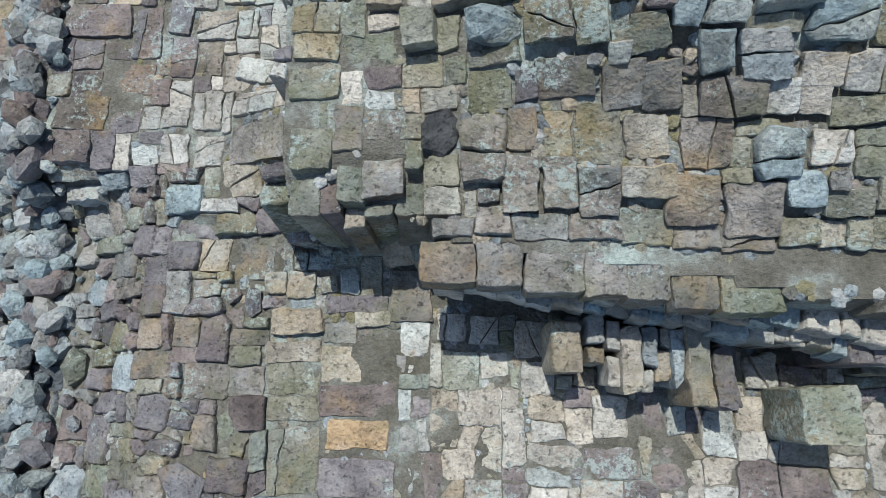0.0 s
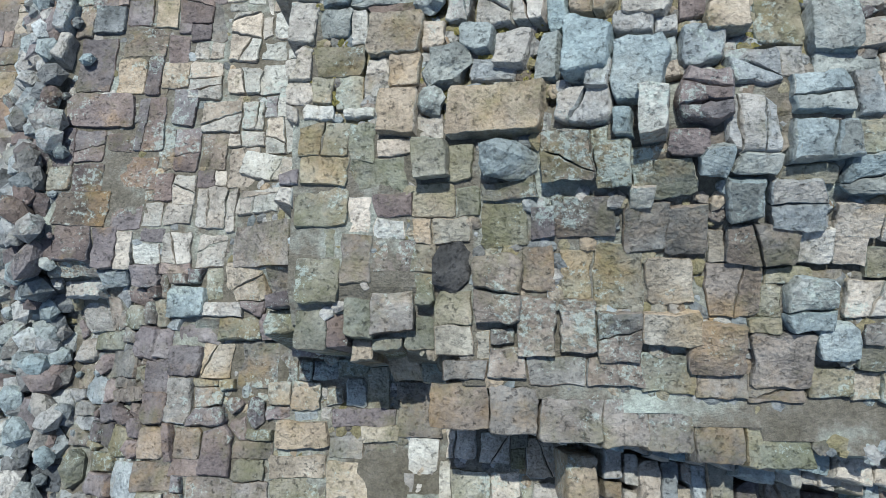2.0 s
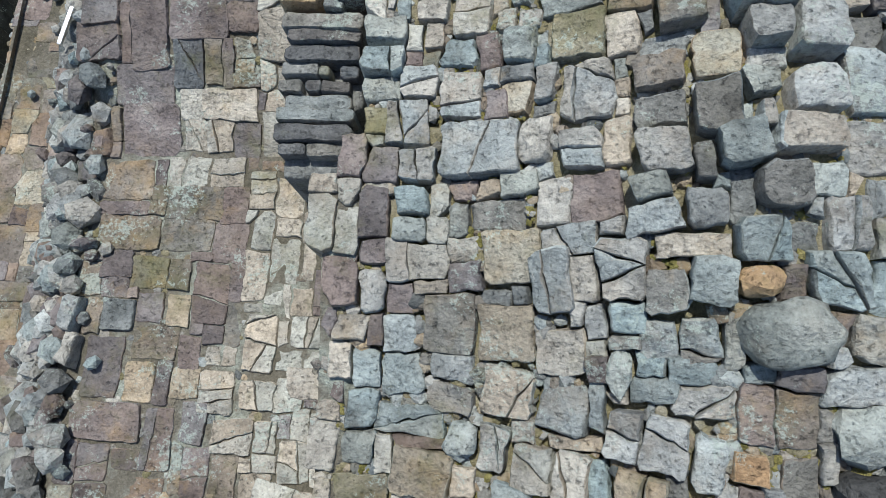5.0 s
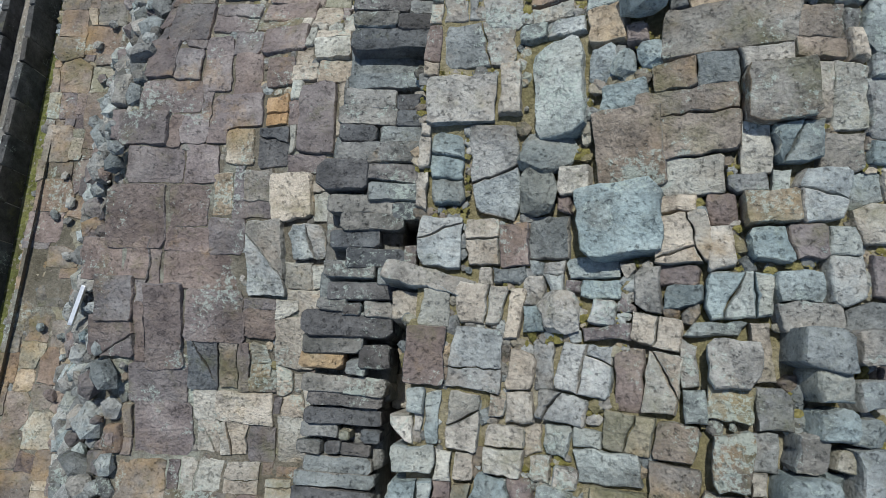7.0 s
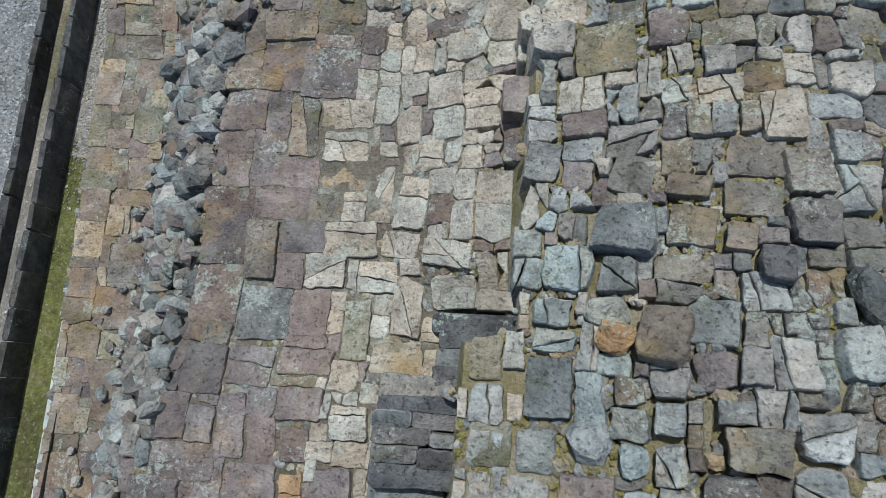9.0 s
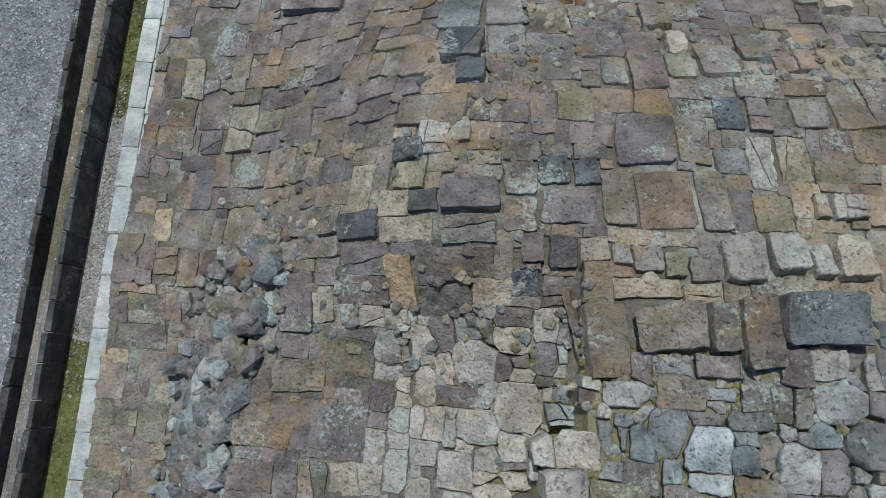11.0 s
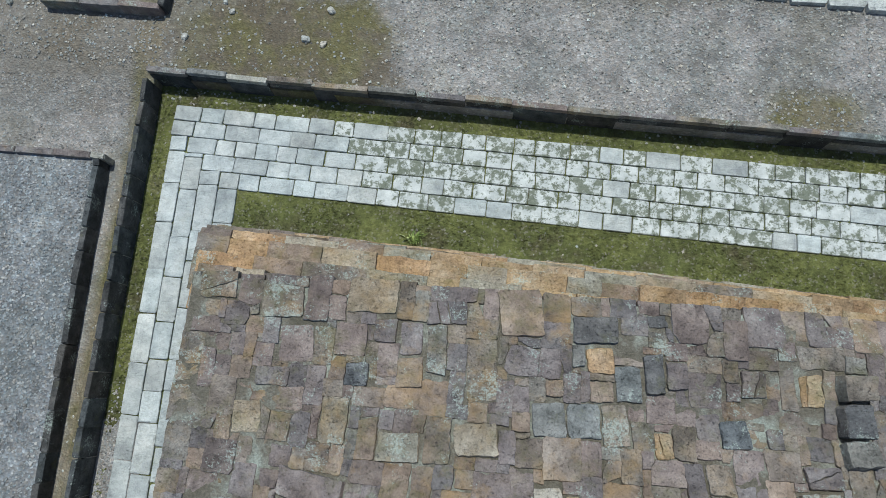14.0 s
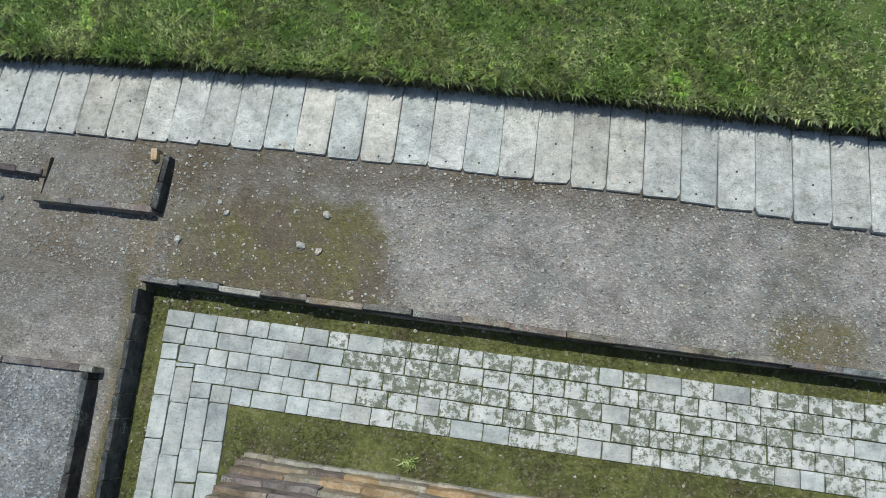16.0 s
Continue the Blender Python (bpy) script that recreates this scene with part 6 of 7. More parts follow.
block(0.95, 1.50, 0.17, 0.22, GREY, 0.06, -1, "w")
block(1.19, 1.60, 0.22, 0.15, BLUE, 0.12, -0, "w")
block(1.17, 1.43, 0.22, 0.15, BLUE, 0.14, -1, "w")
block(0.73, 1.44, 0.13, 0.09, MAUVE, 0.10, -3, "w")
block(0.82, 1.36, 0.11, 0.10, BLUE, 0.20, -2, "w")
block(0.09, 1.47, 0.22, 0.14, BLUE, 0.24, -5, "r")
block(-0.22, 1.50, 0.14, 0.16, MOSSY, 0.24, -2, "f")
block(0.31, 1.44, 0.19, 0.18, BROWN, 0.14, -5, "f")
block(0.48, 1.39, 0.12, 0.15, MOSSY, 0.10, -4, "f")
block(0.59, 1.29, 0.09, 0.07, PALE, 0.05, -2, "w")
block(0.95, 1.25, 0.13, 0.14, BLUE, 0.14, -1, "w")
block(1.13, 1.23, 0.19, 0.15, GREY, 0.12, -0, "w")
block(-0.09, 1.50, 0.11, 0.15, MOSSY, 0.00, -4, "f")
block(-2.10, 3.03, 0.22, 0.19, MOSSY, 0.00, -1, "f")
block(-1.91, 3.02, 0.13, 0.19, BROWN, 0.00, -1, "f")
block(-1.71, 2.92, 0.20, 0.36, MAUVE, 0.02, -1, "f")
block(-2.07, 2.82, 0.16, 0.17, MAUVE, 0.00, -1, "f")
block(-1.89, 2.81, 0.14, 0.18, TAN, 0.00, -1, "f")
block(-2.25, 2.78, 0.18, 0.18, SLATE, 0.02, -1, "f")
block(-2.30, 2.48, 0.22, 0.35, MAUVE, 0.00, -1, "f")
block(-2.23, 2.18, 0.39, 0.20, MAUVE, 0.02, -0, "f")
block(-1.92, 2.10, 0.17, 0.34, MAUVE, 0.00, -0, "f")
block(-2.09, 1.98, 0.16, 0.12, MAUVE, 0.00, -0, "f")
block(-2.01, 1.79, 0.31, 0.20, MAUVE, 0.00, -0, "f")
block(-2.28, 1.96, 0.19, 0.21, MAUVE, 0.00, -0, "f")
block(-2.43, 1.76, 0.14, 0.14, TAN, 0.02, -1, "f")
block(-2.27, 1.58, 0.32, 0.20, BROWN, 0.03, 0, "f")
block(-1.68, 1.68, 0.14, 0.18, PALE, 0.02, -0, "f")
block(-1.51, 1.57, 0.18, 0.25, PALE, 0.02, -1, "f")
block(-1.49, 1.33, 0.18, 0.19, PALE, 0.02, -0, "f")
block(-1.35, 1.81, 0.17, 0.25, PALE, 0.00, -1, "f")
block(-1.11, 1.79, 0.48, 0.16, PALE, 0.02, -12, "f")
block(-1.21, 1.58, 0.27, 0.14, PALE, 0.02, -5, "f")
block(-1.50, 2.12, 0.23, 0.20, PALE, 0.02, -0, "f")
block(-1.31, 2.13, 0.12, 0.18, PALE, 0.02, -0, "f")
block(-1.14, 2.00, 0.18, 0.22, PALE, 0.02, -0, "f")
block(-1.61, 2.36, 0.20, 0.23, PALE, 0.02, -1, "f")
block(-1.38, 2.35, 0.20, 0.16, PALE, 0.02, -1, "f")
block(-1.61, 2.56, 0.18, 0.12, PALE, 0.00, -1, "f")
block(-1.39, 2.64, 0.18, 0.33, PALE, 0.02, -1, "f")
block(-1.29, 3.12, 0.16, 0.26, PALE, 0.00, -1, "f")
block(-1.46, 3.03, 0.15, 0.30, PALE, 0.00, -1, "f")
block(-1.15, 3.12, 0.08, 0.22, PALE, 0.00, -1, "f")
block(-1.17, 2.88, 0.13, 0.16, PALE, 0.00, -1, "f")
block(-0.53, 4.88, 0.20, 0.23, GREY, 0.03, -0, "f")
block(-0.57, 4.71, 0.43, 0.09, GREY, 0.02, -12, "f")
block(-0.34, 4.61, 0.21, 0.18, PALE, 0.02, -4, "w")
block(-0.19, 4.57, 0.06, 0.22, PALE, 0.00, -8, "f")
block(0.09, 4.35, 0.21, 0.21, GREY, 0.02, -9, "f")
block(0.00, 4.58, 0.14, 0.15, GREY, 0.12, -12, "r")
block(0.15, 4.58, 0.10, 0.11, GREY, 0.03, -13, "w")
block(0.34, 4.51, 0.17, 0.12, PALE, 0.02, -12, "f")
block(0.36, 4.31, 0.12, 0.23, PALE, 0.02, -9, "f")
block(0.57, 4.39, 0.16, 0.19, GREY, 0.14, -8, "w")
block(0.58, 4.25, 0.15, 0.12, MOSSY, 0.02, -6, "f")
block(0.56, 4.05, 0.13, 0.20, BROWN, 0.14, -5, "w")
block(0.54, 3.84, 0.15, 0.18, BROWN, 0.14, -3, "w")
block(0.20, 3.81, 0.20, 0.20, MOSSY, 0.06, -3, "f")
block(0.24, 4.12, 0.16, 0.15, MOSSY, 0.02, -7, "f")
block(0.40, 4.10, 0.14, 0.14, BROWN, 0.02, -7, "f")
block(0.39, 3.94, 0.16, 0.15, BROWN, 0.02, -5, "f")
block(0.47, 3.58, 0.17, 0.13, BROWN, 0.12, -0, "w")
block(0.67, 3.63, 0.16, 0.16, TAN, 0.02, 0, "f")
block(0.82, 4.44, 0.19, 0.14, SLATE, 0.30, -2, "w")
block(1.01, 4.46, 0.12, 0.13, GREY, 0.24, 1, "w")
block(0.86, 4.33, 0.11, 0.12, BLUE, 0.24, -0, "w")
block(0.87, 4.20, 0.13, 0.11, BLUE, 0.24, 0, "w")
block(1.00, 4.30, 0.12, 0.10, GREY, 0.18, 1, "w")
block(0.97, 4.18, 0.11, 0.10, BLUE, 0.18, 2, "w")
block(0.79, 4.10, 0.11, 0.12, SLATE, 0.18, -1, "w")
block(0.93, 4.08, 0.11, 0.07, TAN, 0.12, 2, "w")
block(0.77, 3.95, 0.17, 0.14, BLUE, 0.26, -1, "w")
block(0.79, 3.82, 0.19, 0.12, BLUE, 0.22, 0, "w")
block(1.01, 3.99, 0.16, 0.25, GREY, 0.18, 2, "w")
block(0.99, 3.72, 0.17, 0.25, GREY, 0.16, 2, "w")
block(0.81, 3.70, 0.14, 0.12, GREY, 0.18, 1, "w")
block(0.23, 3.56, 0.20, 0.24, GREY, 0.06, -0, "w")
block(0.21, 3.33, 0.17, 0.17, GREY, 0.08, 3, "w")
block(0.47, 3.43, 0.17, 0.13, SLATE, 0.10, 2, "w")
block(0.47, 3.27, 0.17, 0.17, GREY, 0.16, 3, "w")
block(0.64, 3.41, 0.14, 0.21, SLATE, 0.18, 2, "w")
block(0.71, 3.27, 0.14, 0.14, BLUE, 0.22, 3, "w")
block(0.94, 3.31, 0.22, 0.12, GREY, 0.14, 3, "w")
block(0.85, 3.14, 0.16, 0.17, SLATE, 0.14, 4, "w")
block(0.61, 3.06, 0.14, 0.15, GREY, 0.10, 5, "w")
block(0.44, 3.04, 0.17, 0.12, GREY, 0.10, 6, "w")
block(0.42, 3.15, 0.12, 0.09, BLUE, 0.14, 5, "w")
block(0.97, 3.47, 0.19, 0.18, GREY, 0.14, 3, "w")
block(0.79, 3.50, 0.12, 0.11, BLUE, 0.14, 2, "w")
block(0.60, 3.23, 0.06, 0.13, SLATE, 0.12, 4, "w")
block(0.80, 3.38, 0.05, 0.09, GREY, 0.12, 3, "w")
block(0.17, 2.99, 0.20, 0.12, GREY, 0.02, 7, "f")
block(-0.57, 4.37, 0.17, 0.24, MAUVE, 0.04, 1, "f")
block(-0.35, 4.37, 0.23, 0.26, GREY, 0.02, -5, "f")
block(-0.16, 4.33, 0.11, 0.16, PALE, 0.02, -6, "w")
block(-0.60, 4.18, 0.08, 0.11, BLUE, 0.04, 1, "w")
block(-0.58, 4.15, 0.04, 0.17, GREY, 0.02, 1, "w")
block(-0.52, 4.12, 0.07, 0.21, BLUE, 0.02, 1, "w")
block(-0.39, 4.11, 0.14, 0.23, PALE, 0.04, -3, "f")
block(-0.22, 4.01, 0.16, 0.21, PALE, 0.04, -6, "f")
block(-0.25, 4.18, 0.06, 0.08, PALE, 0.02, -6, "w")
block(-0.60, 3.95, 0.18, 0.12, BLUE, 0.10, 1, "w")
block(-0.60, 3.80, 0.19, 0.14, BLUE, 0.12, 1, "w")
block(-0.60, 3.68, 0.17, 0.11, BLUE, 0.02, 2, "w")
block(-0.44, 3.71, 0.17, 0.15, GREY, 0.04, 0, "w")
block(-0.38, 3.93, 0.08, 0.12, PALE, 0.02, -2, "f")
block(-0.39, 3.78, 0.07, 0.15, MOSSY, 0.02, -1, "w")
block(-0.27, 3.84, 0.15, 0.13, BLUE, 0.02, -4, "w")
block(-0.26, 3.64, 0.17, 0.20, GREY, 0.04, -3, "f")
block(-0.13, 3.70, 0.07, 0.08, GREY, 0.02, -6, "f")
block(-0.11, 3.58, 0.09, 0.13, MAUVE, 0.02, -5, "f")
block(-0.60, 3.54, 0.13, 0.11, MOSSY, 0.02, 2, "f")
block(-0.48, 3.53, 0.18, 0.20, GREY, 0.04, 1, "f")
block(-0.18, 3.39, 0.32, 0.22, GREY, 0.10, -2, "f")
block(0.04, 3.41, 0.12, 0.18, GREY, 0.08, -4, "w")
block(-0.43, 3.34, 0.15, 0.14, GREY, 0.06, 1, "f")
block(-0.03, 3.59, 0.12, 0.14, TAN, 0.02, -5, "w")
block(-0.00, 4.19, 0.20, 0.12, GREY, 0.04, -6, "w")
block(-0.01, 4.07, 0.10, 0.12, BLUE, 0.03, -6, "w")
block(-0.03, 3.81, 0.13, 0.15, BLUE, 0.10, -6, "w")
block(0.07, 3.63, 0.07, 0.14, GREY, 0.06, -6, "w")
block(0.06, 3.75, 0.05, 0.10, BLUE, 0.06, -6, "w")
block(0.01, 3.92, 0.09, 0.09, GREY, 0.06, -6, "w")
block(-1.01, 3.40, 0.18, 0.21, GREY, 0.02, 2, "w")
block(-0.99, 3.18, 0.19, 0.20, PALE, 0.03, 2, "w")
block(-0.45, 3.19, 0.15, 0.13, BLUE, 0.04, 2, "w")
block(-0.46, 3.06, 0.15, 0.11, BLUE, 0.04, 2, "w")
block(-0.60, 2.97, 0.12, 0.10, MAUVE, 0.02, 2, "w")
block(-0.60, 2.81, 0.12, 0.18, GREY, 0.02, 3, "w")
block(-0.50, 2.94, 0.09, 0.17, GREY, 0.02, 2, "w")

rng = random.Random(11)
todo = pack(rng, -3.92, -3.3, -2.3, 9.5, 0.32, 0.14, [TAN, RUST, RUST, BROWN, MOSSY, MAUVE], (-0.008, 0.006), 0.006, 0, 0.3, 0.5)
todo += pack(rng, -3.35, -2.45, -2.3, 9.6, 0.26, 0.09, [GREY, SLATE, SLATE, MAUVE], (-0.02, 0.1), 0.02, 0.8, 0.2, 0.9, 0.75)
todo += pack(rng, -2.5, -1.5, 1.2, 9.3, 0.42, 0.16, [MAUVE, MAUVE, MAUVE, BROWN], (-0.006, 0.008), 0.006, 0, 0.3, 0.15)
todo += pack(rng, -1.6, -0.3, 1.2, 9.4, 0.3, 0.1, [PALE, PALE, PALE, MAUVE], (-0.008, 0.012), 0.009, 0.05, 0.3, 0.8)
todo += pack(rng, 0.2, 3.85, 5.9, 9.4, 0.27, 0.08, [SLATE, GREY, SLATE, MAUVE, BROWN], (-0.02, 0.035), 0.012, 0.25, 0.3, 0.92)
todo += pack(rng, -0.95, 3.85, 1.5, 9.4, 0.26, 0.08, [GREY, GREY, BLUE, PALE, SLATE, MAUVE], (-0.02, 0.03), 0.012, 0.25, 0.3, 0.92)
todo += pack(rng, -0.75, 3.85, 0.0, 1.6, 0.3, 0.1, [BROWN, MOSSY, MOSSY, MOSSY, TAN], (-0.006, 0.012), 0.007, 0, 0.3, 0.4)
todo += pack(rng, -2.5, -0.6, -2.2, 1.3, 0.28, 0.08, [BROWN, MAUVE, GREY, MAUVE, MOSSY], (-0.01, 0.04), 0.013, 0.4, 0.25, 0.9, 0.1)
todo += pack(rng, -0.7, 3.85, -2.2, 0.4, 0.3, 0.1, [PALE, PALE, PALE, MAUVE, TAN], (-0.008, 0.01), 0.009, 0.05, 0.3, 0.75)
todo += pack(rng, -2.2, 3.85, 9.2, 10.5, 0.44, 0.18, [RUST, TAN, MAUVE, RUST, TAN, BROWN], (-0.005, 0.008), 0.006, 0, 0.3, 0.35)
todo += pack(rng, -3.92, 3.85, 9.2, 14.0, 0.36, 0.14, [RUST, MAUVE, MAUVE, MAUVE, BROWN, RUST, MAUVE, BROWN], (-0.014, 0.012), 0.0064, 0.09, 0.3, 0.45)
lay(todo, rng)
bank = []
for k in range(1000):
    y = rng.uniform(-2.2, 9.9)
    mid = along(y, BANK)
    x = rng.gauss(mid, 0.2 + 0.05 * ease(6.0, 8.0, y))
    q = rng.uniform(0.08, 0.2 + 0.05 * ease(6.0, 8.0, y)) * (0.55 if abs(x - mid) > 0.3 else 1.0)
    z = height(x, y) + q * 0.34 + 0.05 * math.exp(-((x - mid) / 0.2) ** 2) * rng.random()
    bank.append((rng.choice(ROCK), box_pose(x, y, z, q * rng.uniform(1.0, 1.5), q, q * rng.uniform(0.7, 1.0), rng.uniform(0, 180), rng.uniform(-35, 35), rng.uniform(-35, 35)), rng.choice([GREY, SLATE, BLUE, SLATE, GREY, MAUVE] if y < 8.9 else [SLATE, BROWN, MAUVE])))
room = max(0, 300 - len(rubble.children))
for me, m, material in bank[:room]:
    part("rubble_stone", me, rubble, "", m, material)
joined("loose_rubble", bank[room:], rubble, "loose broken stones lying on the bank")
# broken spots in the north terrace, filled with crumbled pale stone
broken = []
for cx, cy, sx, sy, count in ((0.15, 11.75, 0.35, 0.12, 60), (1.55, 11.3, 0.5, 0.16, 90), (-0.85, 11.15, 0.35, 0.2, 60), (-2.3, 10.0, 0.3, 0.45, 110), (-0.9, 10.5, 0.25, 0.2, 40), (-1.0, 9.35, 0.9, 0.22, 120)):
    for k in range(count):
        x, y = rng.gauss(cx, sx), rng.gauss(cy, sy)
        q = rng.uniform(0.035, 0.11)
        broken.append((rng.choice(ROCK), box_pose(x, y, height(x, y), q * rng.uniform(1.0, 1.6), q, q * 0.7, rng.uniform(0, 180), rng.uniform(-20, 20), rng.uniform(-20, 20)), rng.choice([TAN, BROWN, MOSSY, MAUVE, SLATE])))
joined("loose_rubble", broken, north_terrace, "crumbled pale stones in broken spots of the paving")
# crumbs of stone in the gaps
free = np.argwhere(~taken)
np.random.seed(5)
pick = free[np.random.permutation(len(free))[:16000]]
crumbs = []
for i, j in pick:
    x, y = X0 + (i + rng.random()) * CELL, Y0 + (j + rng.random()) * CELL
    if -3.95 < x < 3.8 and y < 9.4 and (x > -0.8 or rng.random() < 0.4):
        s = rng.uniform(0.025, 0.085)
        crumbs.append((rng.choice(ROCK), box_pose(x, y, height(x, y) - 0.028, s * 1.3, s, s * 0.8, rng.uniform(0, 180), rng.uniform(-30, 30)), rng.choice([GREY, SLATE, GREY, TAN, BROWN, SOIL])))
joined("crumbled_stone", crumbs, platform, "small crumbs of broken stone in the joints")
# rough footing of the slab stack
for k in range(9):
    y = 3.66 + 0.33 * k
    me = mesh_of("footing", *stone_mesh([(-0.2, -0.18), (0.2, -0.18), (0.2, 0.18), (-0.2, 0.18)], 0.75, rng, 0.02), SLATE, True)
    part("footing", me, slab_stack, "", pose(-0.99 + 0.055 * (y - 4), y, along(y, ((3.3, 3.58), (4.5, 3.9), (5.3, 4.08), (6.4, 4.08))), 0, 0, 2))
# courses below the ledge; blue blocks mixed in to tint their sky-lit shade
def ledge_front(x): return 0.5 - 0.17 * (x - 0.2) + 0.12 * ease(-0.16, -0.22, x)
for c in range(2):
    x = -0.15
    while x < 2.8:
        w = rng.uniform(0.07, 0.17)
        me = crisp(mesh_of("wall_block", *stone_mesh([(-w / 2, -0.12), (w / 2, -0.12), (w / 2, 0.12), (-w / 2, 0.12)], 0.16, rng, 0.014, 0.0, 0.002, 1), rng.choice([BLUE, PALE, PALE, GREY]), True))
        part("wall_block", me, ledge, "", pose(x + w / 2, ledge_front(x + w / 2) + 0.07 - 0.05 * c + rng.uniform(-0.015, 0.015), 3.78 - 0.015 * x - 0.11 * c, rng.uniform(-6, 6), rng.uniform(-6, 6), -9))
        x += w
# courses of the north wall
wall = thing("north_wall", "battered wall of orange and brown sandstone courses", "wall", kind="structure")
COURSES = ((2.8, 0.0), (2.64, 0.17), (2.48, 0.36), (2.3, 0.49), (2.02, 0.58), (1.7, 0.66), (1.38, 0.73), (1.06, 0.8), (0.74, 0.87), (0.42, 0.93), (0.12, 0.98))
for c, (z1, tread) in enumerate(COURSES):
    x = -3.93 - tread * 0.62
    while x < 4.4:
        w = rng.uniform(0.3, 0.75)
        y = north(x + w / 2, 14.12) + tread + rng.uniform(-0.014, 0.014)
        tones = [RUST, MAUVE, RUST, TAN] if c < 1 or x < -3.4 and rng.random() < 0.6 else ([PALE, PALE, TAN] if c > 9 else [ORANGE, ORANGE, TAN, ORANGE, TAN, RUST])
        poly = [(-w / 2, -0.3), (w / 2, -0.3), (w / 2, 0.3), (-w / 2, 0.3)]
        me = crisp(mesh_of("wall_block", *stone_mesh(poly, 0.4, rng, 0.007, 0.0, 0.0, rng.choice((0, 0, 1)), (x, y)), rng.choice(tones), True))
        part("wall_block", me, wall, "", pose(x + w / 2, y - 0.3, z1 + rng.uniform(-0.012, 0.012), rng.uniform(-1, 1), rng.uniform(-1, 1), -2.6 + rng.uniform(-0.6, 0.6)))
        x += w
# the west side of the wall, whose blocks are seen from outside alone
side = []
for z1, tread in COURSES:
    y = -6.4
    while y < 13.2:
        w = rng.uniform(0.4, 0.8)
        side.append((FLAT[rng.randrange(20)], box_pose(-3.9 - tread * 0.62 + 0.24, y + w / 2, z1 - 0.4, 0.6, w - 0.005, 0.34), rng.choice([BROWN, TAN, ORANGE, MAUVE])))
        y += w
joined("side_wall_blocks", side, wall)
# a strip of pale metal lying in the rubble
strip = tagged(new("metal_strip", mesh_of("metal_strip", *block_shape(3, 0.1, 0.02), METAL)), "thin strip of pale metal lying on the rubble", "metal strip")
strip.matrix_basis = box_pose(-2.86, 4.62, height(-2.86, 4.62) + 0.16, 0.03, 0.27, 0.02, -14, 6)

# ---- gravel stones, grass ----
def scatter(name, material, spots, sizes, label, category, seed):
    """Many little eight-sided stones in one mesh."""
    r = np.random.RandomState(seed)
    n = len(spots)
    unit = np.array([(1, 0, 0), (0, 1, 0), (-1, 0, 0), (0, -1, 0), (0, 0, 0.8), (0, 0, -0.8)], float)
    turn = r.uniform(0, 2 * np.pi, n)
    size = r.uniform(sizes[0], sizes[1], n) ** 1.0
    v = unit[None] * r.uniform(0.6, 1.25, (n, 6, 1)) * size[:, None, None]
    c, s = np.cos(turn)[:, None], np.sin(turn)[:, None]
    v = np.stack([v[..., 0] * c - v[..., 1] * s, v[..., 0] * s + v[..., 1] * c, v[..., 2] * 0.8 + r.uniform(-0.25, 0.25, (n, 6)) * size[:, None]], -1)
    v += np.array(spots)[:, None, :]
    tri = np.array([(0, 1, 4), (1, 2, 4), (2, 3, 4), (3, 0, 4), (1, 0, 5), (2, 1, 5), (3, 2, 5), (0, 3, 5)])
    f = (tri[None] + (np.arange(n) * 6)[:, None, None]).reshape(-1, 3)
    me = bpy.data.meshes.new(name)
    me.from_pydata(v.reshape(-1, 3).tolist(), [], f.tolist())
    me.materials.append(material)
    me.update()
    return tagged(new(name, me), label, category, kind="stuff")


r = np.random.RandomState(8)


def slab_front(x): return 19.62 - 0.045 * max(0.0, x + 4.5) - 0.004 * max(0.0, x + 3.4) ** 2
def open_gravel(x, y): return north(x, 17.45) < y < slab_front(x) and not (-8.4 < x < -6.35 and 18.45 < y < 19.45)


spots, medium, bed_spots = [], [], []
for k in range(11000):
    x, y = r.uniform(-11.5, 6.5), r.uniform(17.1, 19.8)
    if open_gravel(x, y) and not (-6.2 < x < -2.8 and r.rand() < 0.75):
        spots.append((x, y, ground_z(x, y) + 0.002))
for k in range(16000):
    x, y = r.uniform(-10.5, -6.4), r.uniform(7.0, 17.4)
    if x < bed_edge(y) - 0.12 and y < 15.95:
        bed_spots.append((x, y, 0.175))
    elif y > 16.2 and x < west_kerb(y) - 0.08:
        spots.append((x, y, ground_z(x, y) + 0.002))
for k in range(1600):
    y = r.normal(10.6, 0.9)
    spots.append((r.uniform(west_kerb(y) + 0.06, -5.85), y, -0.018))
for k in range(700):
    spots.append((r.uniform(-8.2, -6.5), r.uniform(18.6, 19.3), 0.402))
scatter("gravel", PEBBLE, spots, (0.008, 0.026), "loose grey gravel stones on the ground", "gravel", 4)
scatter("bed_gravel", BLUE_PEBBLE, bed_spots, (0.01, 0.032), "loose blue-grey gravel stones in the walled bed", "gravel", 6)
for k in range(9000):
    x, y = r.uniform(-11, 6), r.uniform(6, 19.7) if k < 3500 else r.uniform(17.1, 19.8)
    if open_gravel(x, y):
        if (y > 18.7 or r.rand() < 0.6) and not (-6.0 < x < -2.8 and r.rand() < 0.6):
            medium.append((x, y, ground_z(x, y) + 0.008))
    elif west_kerb(y) + 0.05 < x < -6.03 and y < 17.2 or (north(x, 17.0) < y < north(x, 17.3) and x > -6.3):
        medium.append((x, y, -0.022))
    elif y < 17 and bed_edge(y) + 0.05 < x < west_kerb(y) - 0.1:
        medium.append((x, y, ground_z(x, y) + 0.008))
    elif x > -4.7 and north(x, 15.05) < y < north(x, 15.7) and r.rand() < 0.4:
        medium.append((x, y, -0.022))
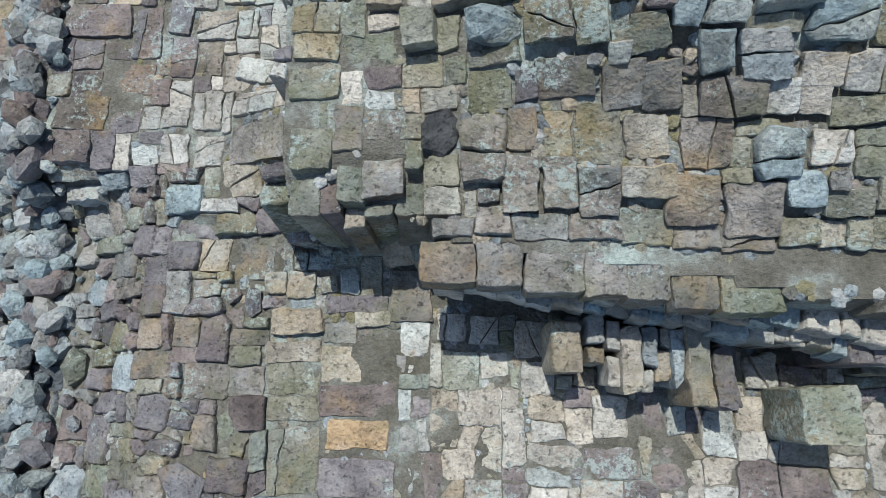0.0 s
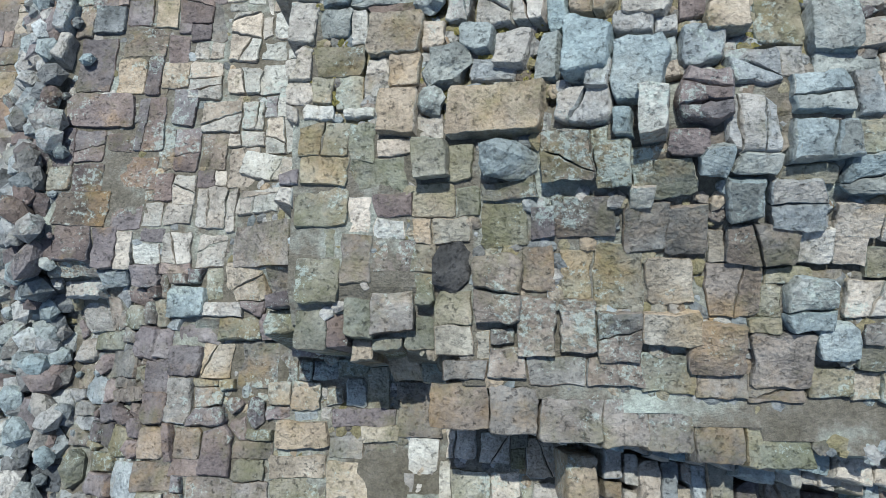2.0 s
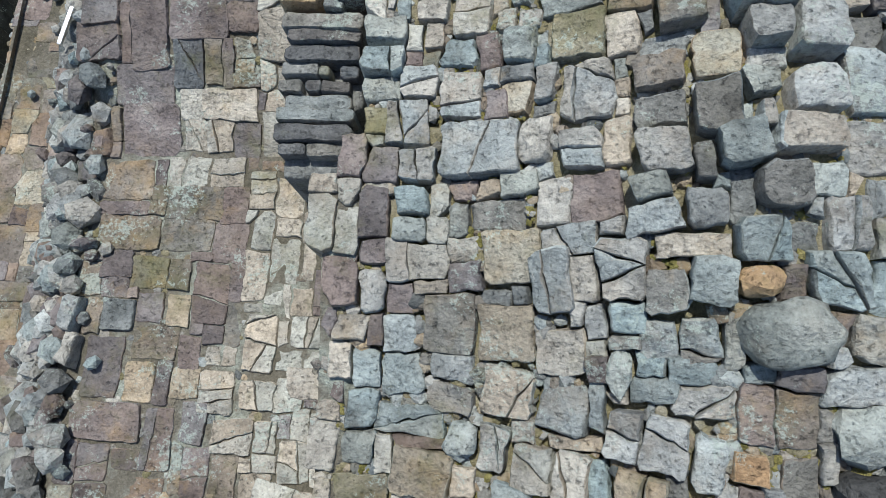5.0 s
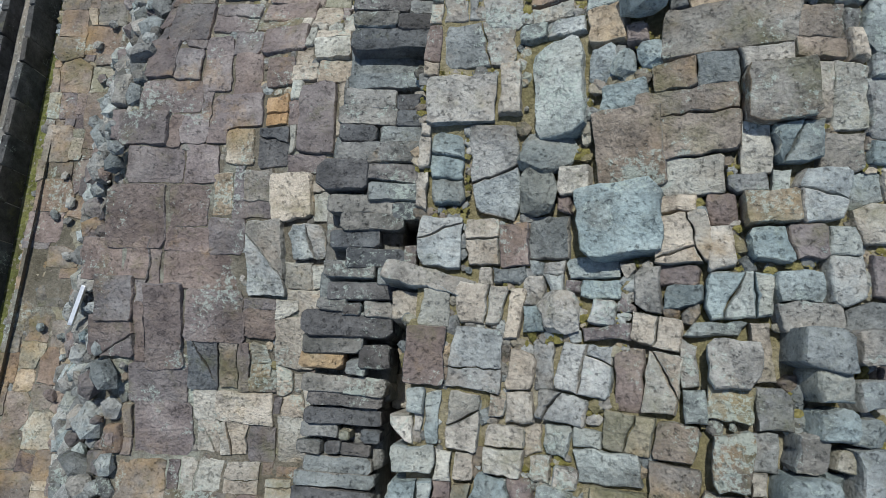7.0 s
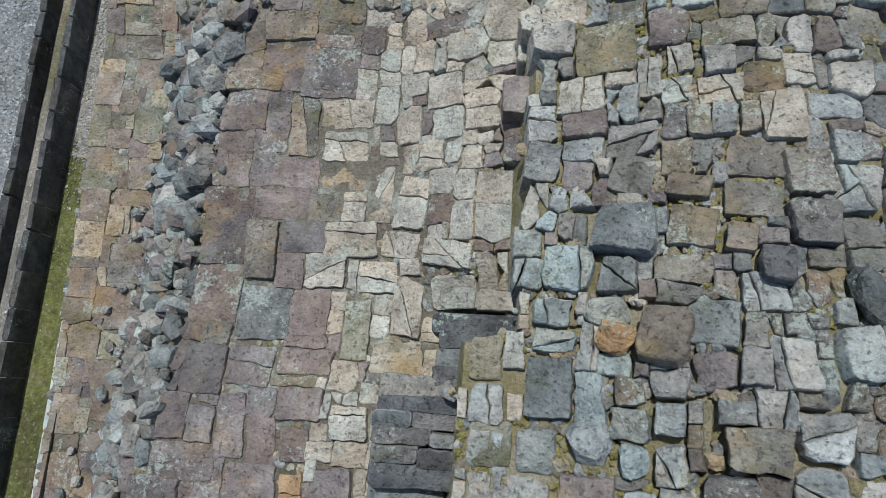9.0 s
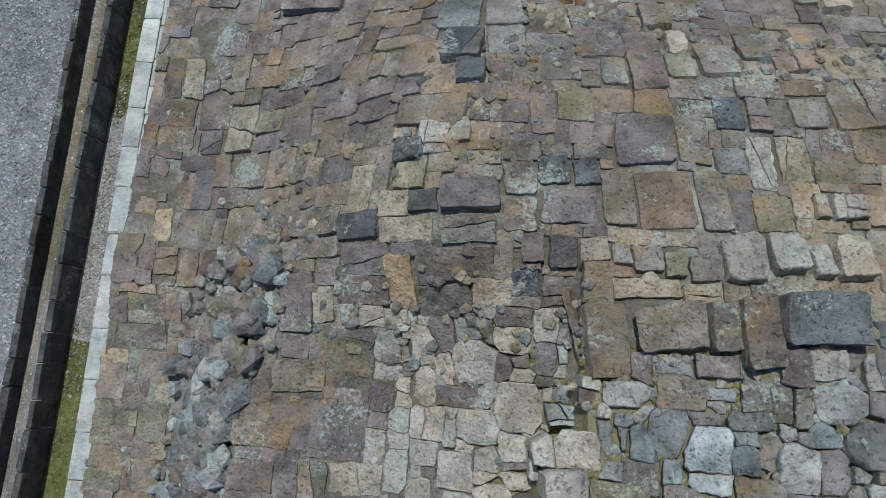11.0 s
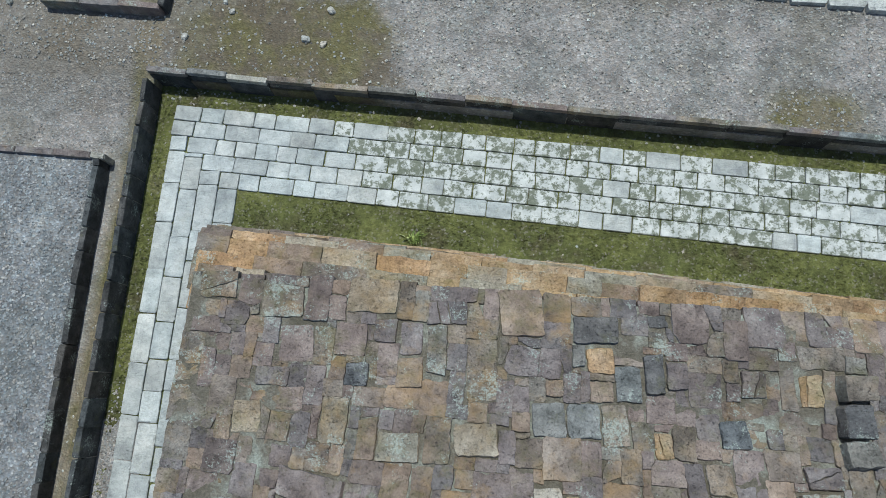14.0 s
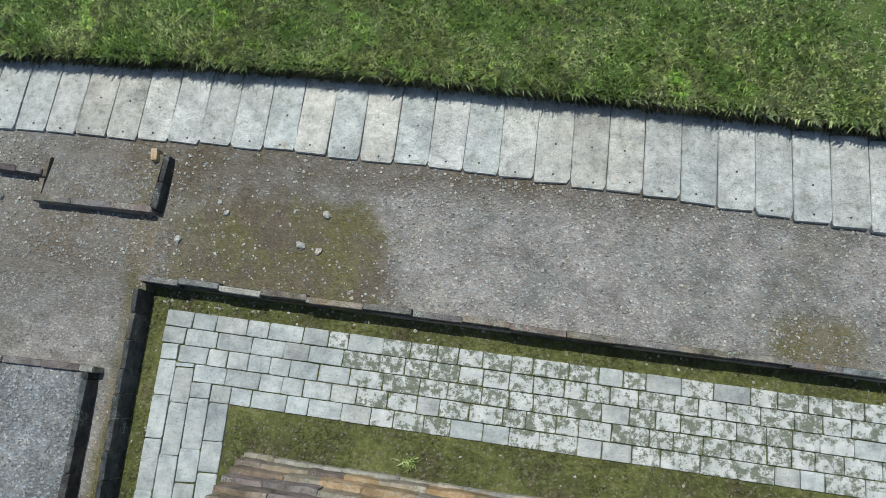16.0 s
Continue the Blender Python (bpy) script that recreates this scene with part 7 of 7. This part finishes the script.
scatter("gravel", PALE_PEBBLE, medium, (0.01, 0.032), "larger pale stones scattered over gravel and moss", "gravel", 5)
for x, y, q in ((-5.36, 18.58, 0.1), (-4.12, 18.16, 0.13), (-3.84, 18.08, 0.11), (-3.78, 18.67, 0.12), (-6.05, 18.1, 0.11), (-9.1, 18.6, 0.12), (-5.5, 18.75, 0.08)):
    me = boulder_mesh(q, q * 0.75, q * 0.55, random.Random(int(q * 1000) + int(x * 10)))
    me.materials.append(PALE_PEBBLE)
    ob = new("cobble", me)
    ob.matrix_basis = pose(x, y, ground_z(x, y) + q * 0.2, 0, 0, 300 * q * y)
    tagged(ob, "loose grey cobble lying on the mossy gravel", "cobble", "cobbles on the gravel")

# yellow-green moss and dry grass in the gaps of the mound
YELLOW_MOSS = earth("dry_yellow_moss", ((0.16, 0.16, 0.04), (0.32, 0.29, 0.1), (0.46, 0.42, 0.2)), 6.0, 70)
spots = []
for i, j in free[np.random.permutation(len(free))[:20000]]:
    x, y = X0 + (i + r.rand()) * CELL, Y0 + (j + r.rand()) * CELL
    if -0.75 < x < 2.2 and 1.8 < y < 9.3 and noise.noise((x * 1.4, y * 1.4, 3)) > -0.1:
        spots.append((x, y, height(x, y) - 0.02))
scatter("moss", YELLOW_MOSS, spots, (0.008, 0.028), "dry yellow-green moss between the mound stones", "moss", 12)
# small cushions of moss in the gutter and along the wall's foot
n_moss = 5200
spots = []
while len(spots) < n_moss:
    x, y = r.uniform(-6.4, 5.5), r.uniform(7, 17.3)
    if (west_kerb(y) + 0.03 < x < -6.06 or north(x, 17.02) < y < north(x, 17.3) or (x > -4.75 and north(x, 15.0) < y < north(x, 15.7))) and noise.noise((x * 1.3, y * 1.3, 5)) > -0.15:
        spots.append((x, y, -0.032))
scatter("moss", MOSS, spots, (0.012, 0.045), "low cushions of olive moss on the court floor", "moss", 9)


# grass blades on the lawn and along its edge
def blades(name, material, gx, gy, z0, tall, lean, wide, label, toward=None):
    n = len(gx)
    way = r.uniform(0, 2 * np.pi, n) if toward is None else toward + r.uniform(-1.0, 1.0, n)
    base = np.stack([gx, gy, z0], -1)
    side = np.stack([-np.sin(way), np.cos(way), np.zeros(n)], -1) * wide[:, None]
    bend = np.stack([np.cos(way), np.sin(way), np.zeros(n)], -1) * (tall * lean)[:, None]
    up = np.stack([np.zeros(n), np.zeros(n), tall], -1)
    v = np.stack([base - side, base + side, base + bend * 0.35 + up * 0.7 + side * 0.7, base + bend + up * (1 - 0.5 * lean)[:, None]], 1).reshape(-1, 3)
    k = np.arange(n)[:, None] * 4
    f = np.concatenate([k + [0, 1, 2], k + [0, 2, 3]], 0)
    me = bpy.data.meshes.new(name)
    me.from_pydata(v.tolist(), [], f.tolist())
    me.materials.append(material)
    me.update()
    return tagged(new(name, me), label, "grass" if "grass" in name else "weed", kind="stuff" if "grass" in name else "")


tufts = 13000
cx, cy = r.uniform(-11.5, 6.0, tufts), r.uniform(0, 1, tufts) ** 1.25 * 4.0
lush = np.array([noise.noise((a * 0.8, b * 0.8, 2)) + 0.6 * noise.noise((a * 3, b * 3, 7)) for a, b in zip(cx, cy)])
per = 9
own = np.repeat(np.arange(tufts), per)
spread = np.repeat(r.uniform(0.015, 0.05, tufts), per)
gx = cx[own] + r.normal(0, 1, len(own)) * spread
gy = np.maximum(cy[own] + r.normal(0, 1, len(own)) * spread, 0.0)
edge = np.array([turf_edge(a) for a in cx])[own]
tall = (0.04 + 0.07 * r.rand(len(own))) * (1 + 0.8 * np.clip(lush[own], -0.5, 1)) + 0.06 * np.exp(-gy * 7) * r.rand(len(own))
blades("grass", BLADE, gx, edge + gy, np.where(gy < 0.08, 0.6, 0.66), tall, r.uniform(0.3, 1.5, len(own)), r.uniform(0.004, 0.011, len(own)), "green tufted grass blades on the lawn")
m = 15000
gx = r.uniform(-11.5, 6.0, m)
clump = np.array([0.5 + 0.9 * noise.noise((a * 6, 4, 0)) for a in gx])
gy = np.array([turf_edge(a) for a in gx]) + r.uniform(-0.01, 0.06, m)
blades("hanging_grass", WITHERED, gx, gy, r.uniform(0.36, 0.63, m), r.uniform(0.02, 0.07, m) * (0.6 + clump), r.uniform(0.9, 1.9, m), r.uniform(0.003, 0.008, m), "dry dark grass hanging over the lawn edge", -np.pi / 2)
# a small weed in the moss at the wall's foot
m = 90
blades("weed", BLADE, -2.16 + r.normal(0, 0.05, m), 15.16 + r.normal(0, 0.04, m), np.full(m, -0.03), r.uniform(0.04, 0.12, m), r.uniform(0.6, 1.6, m), r.uniform(0.006, 0.014, m), "small bright green weed growing in the moss")
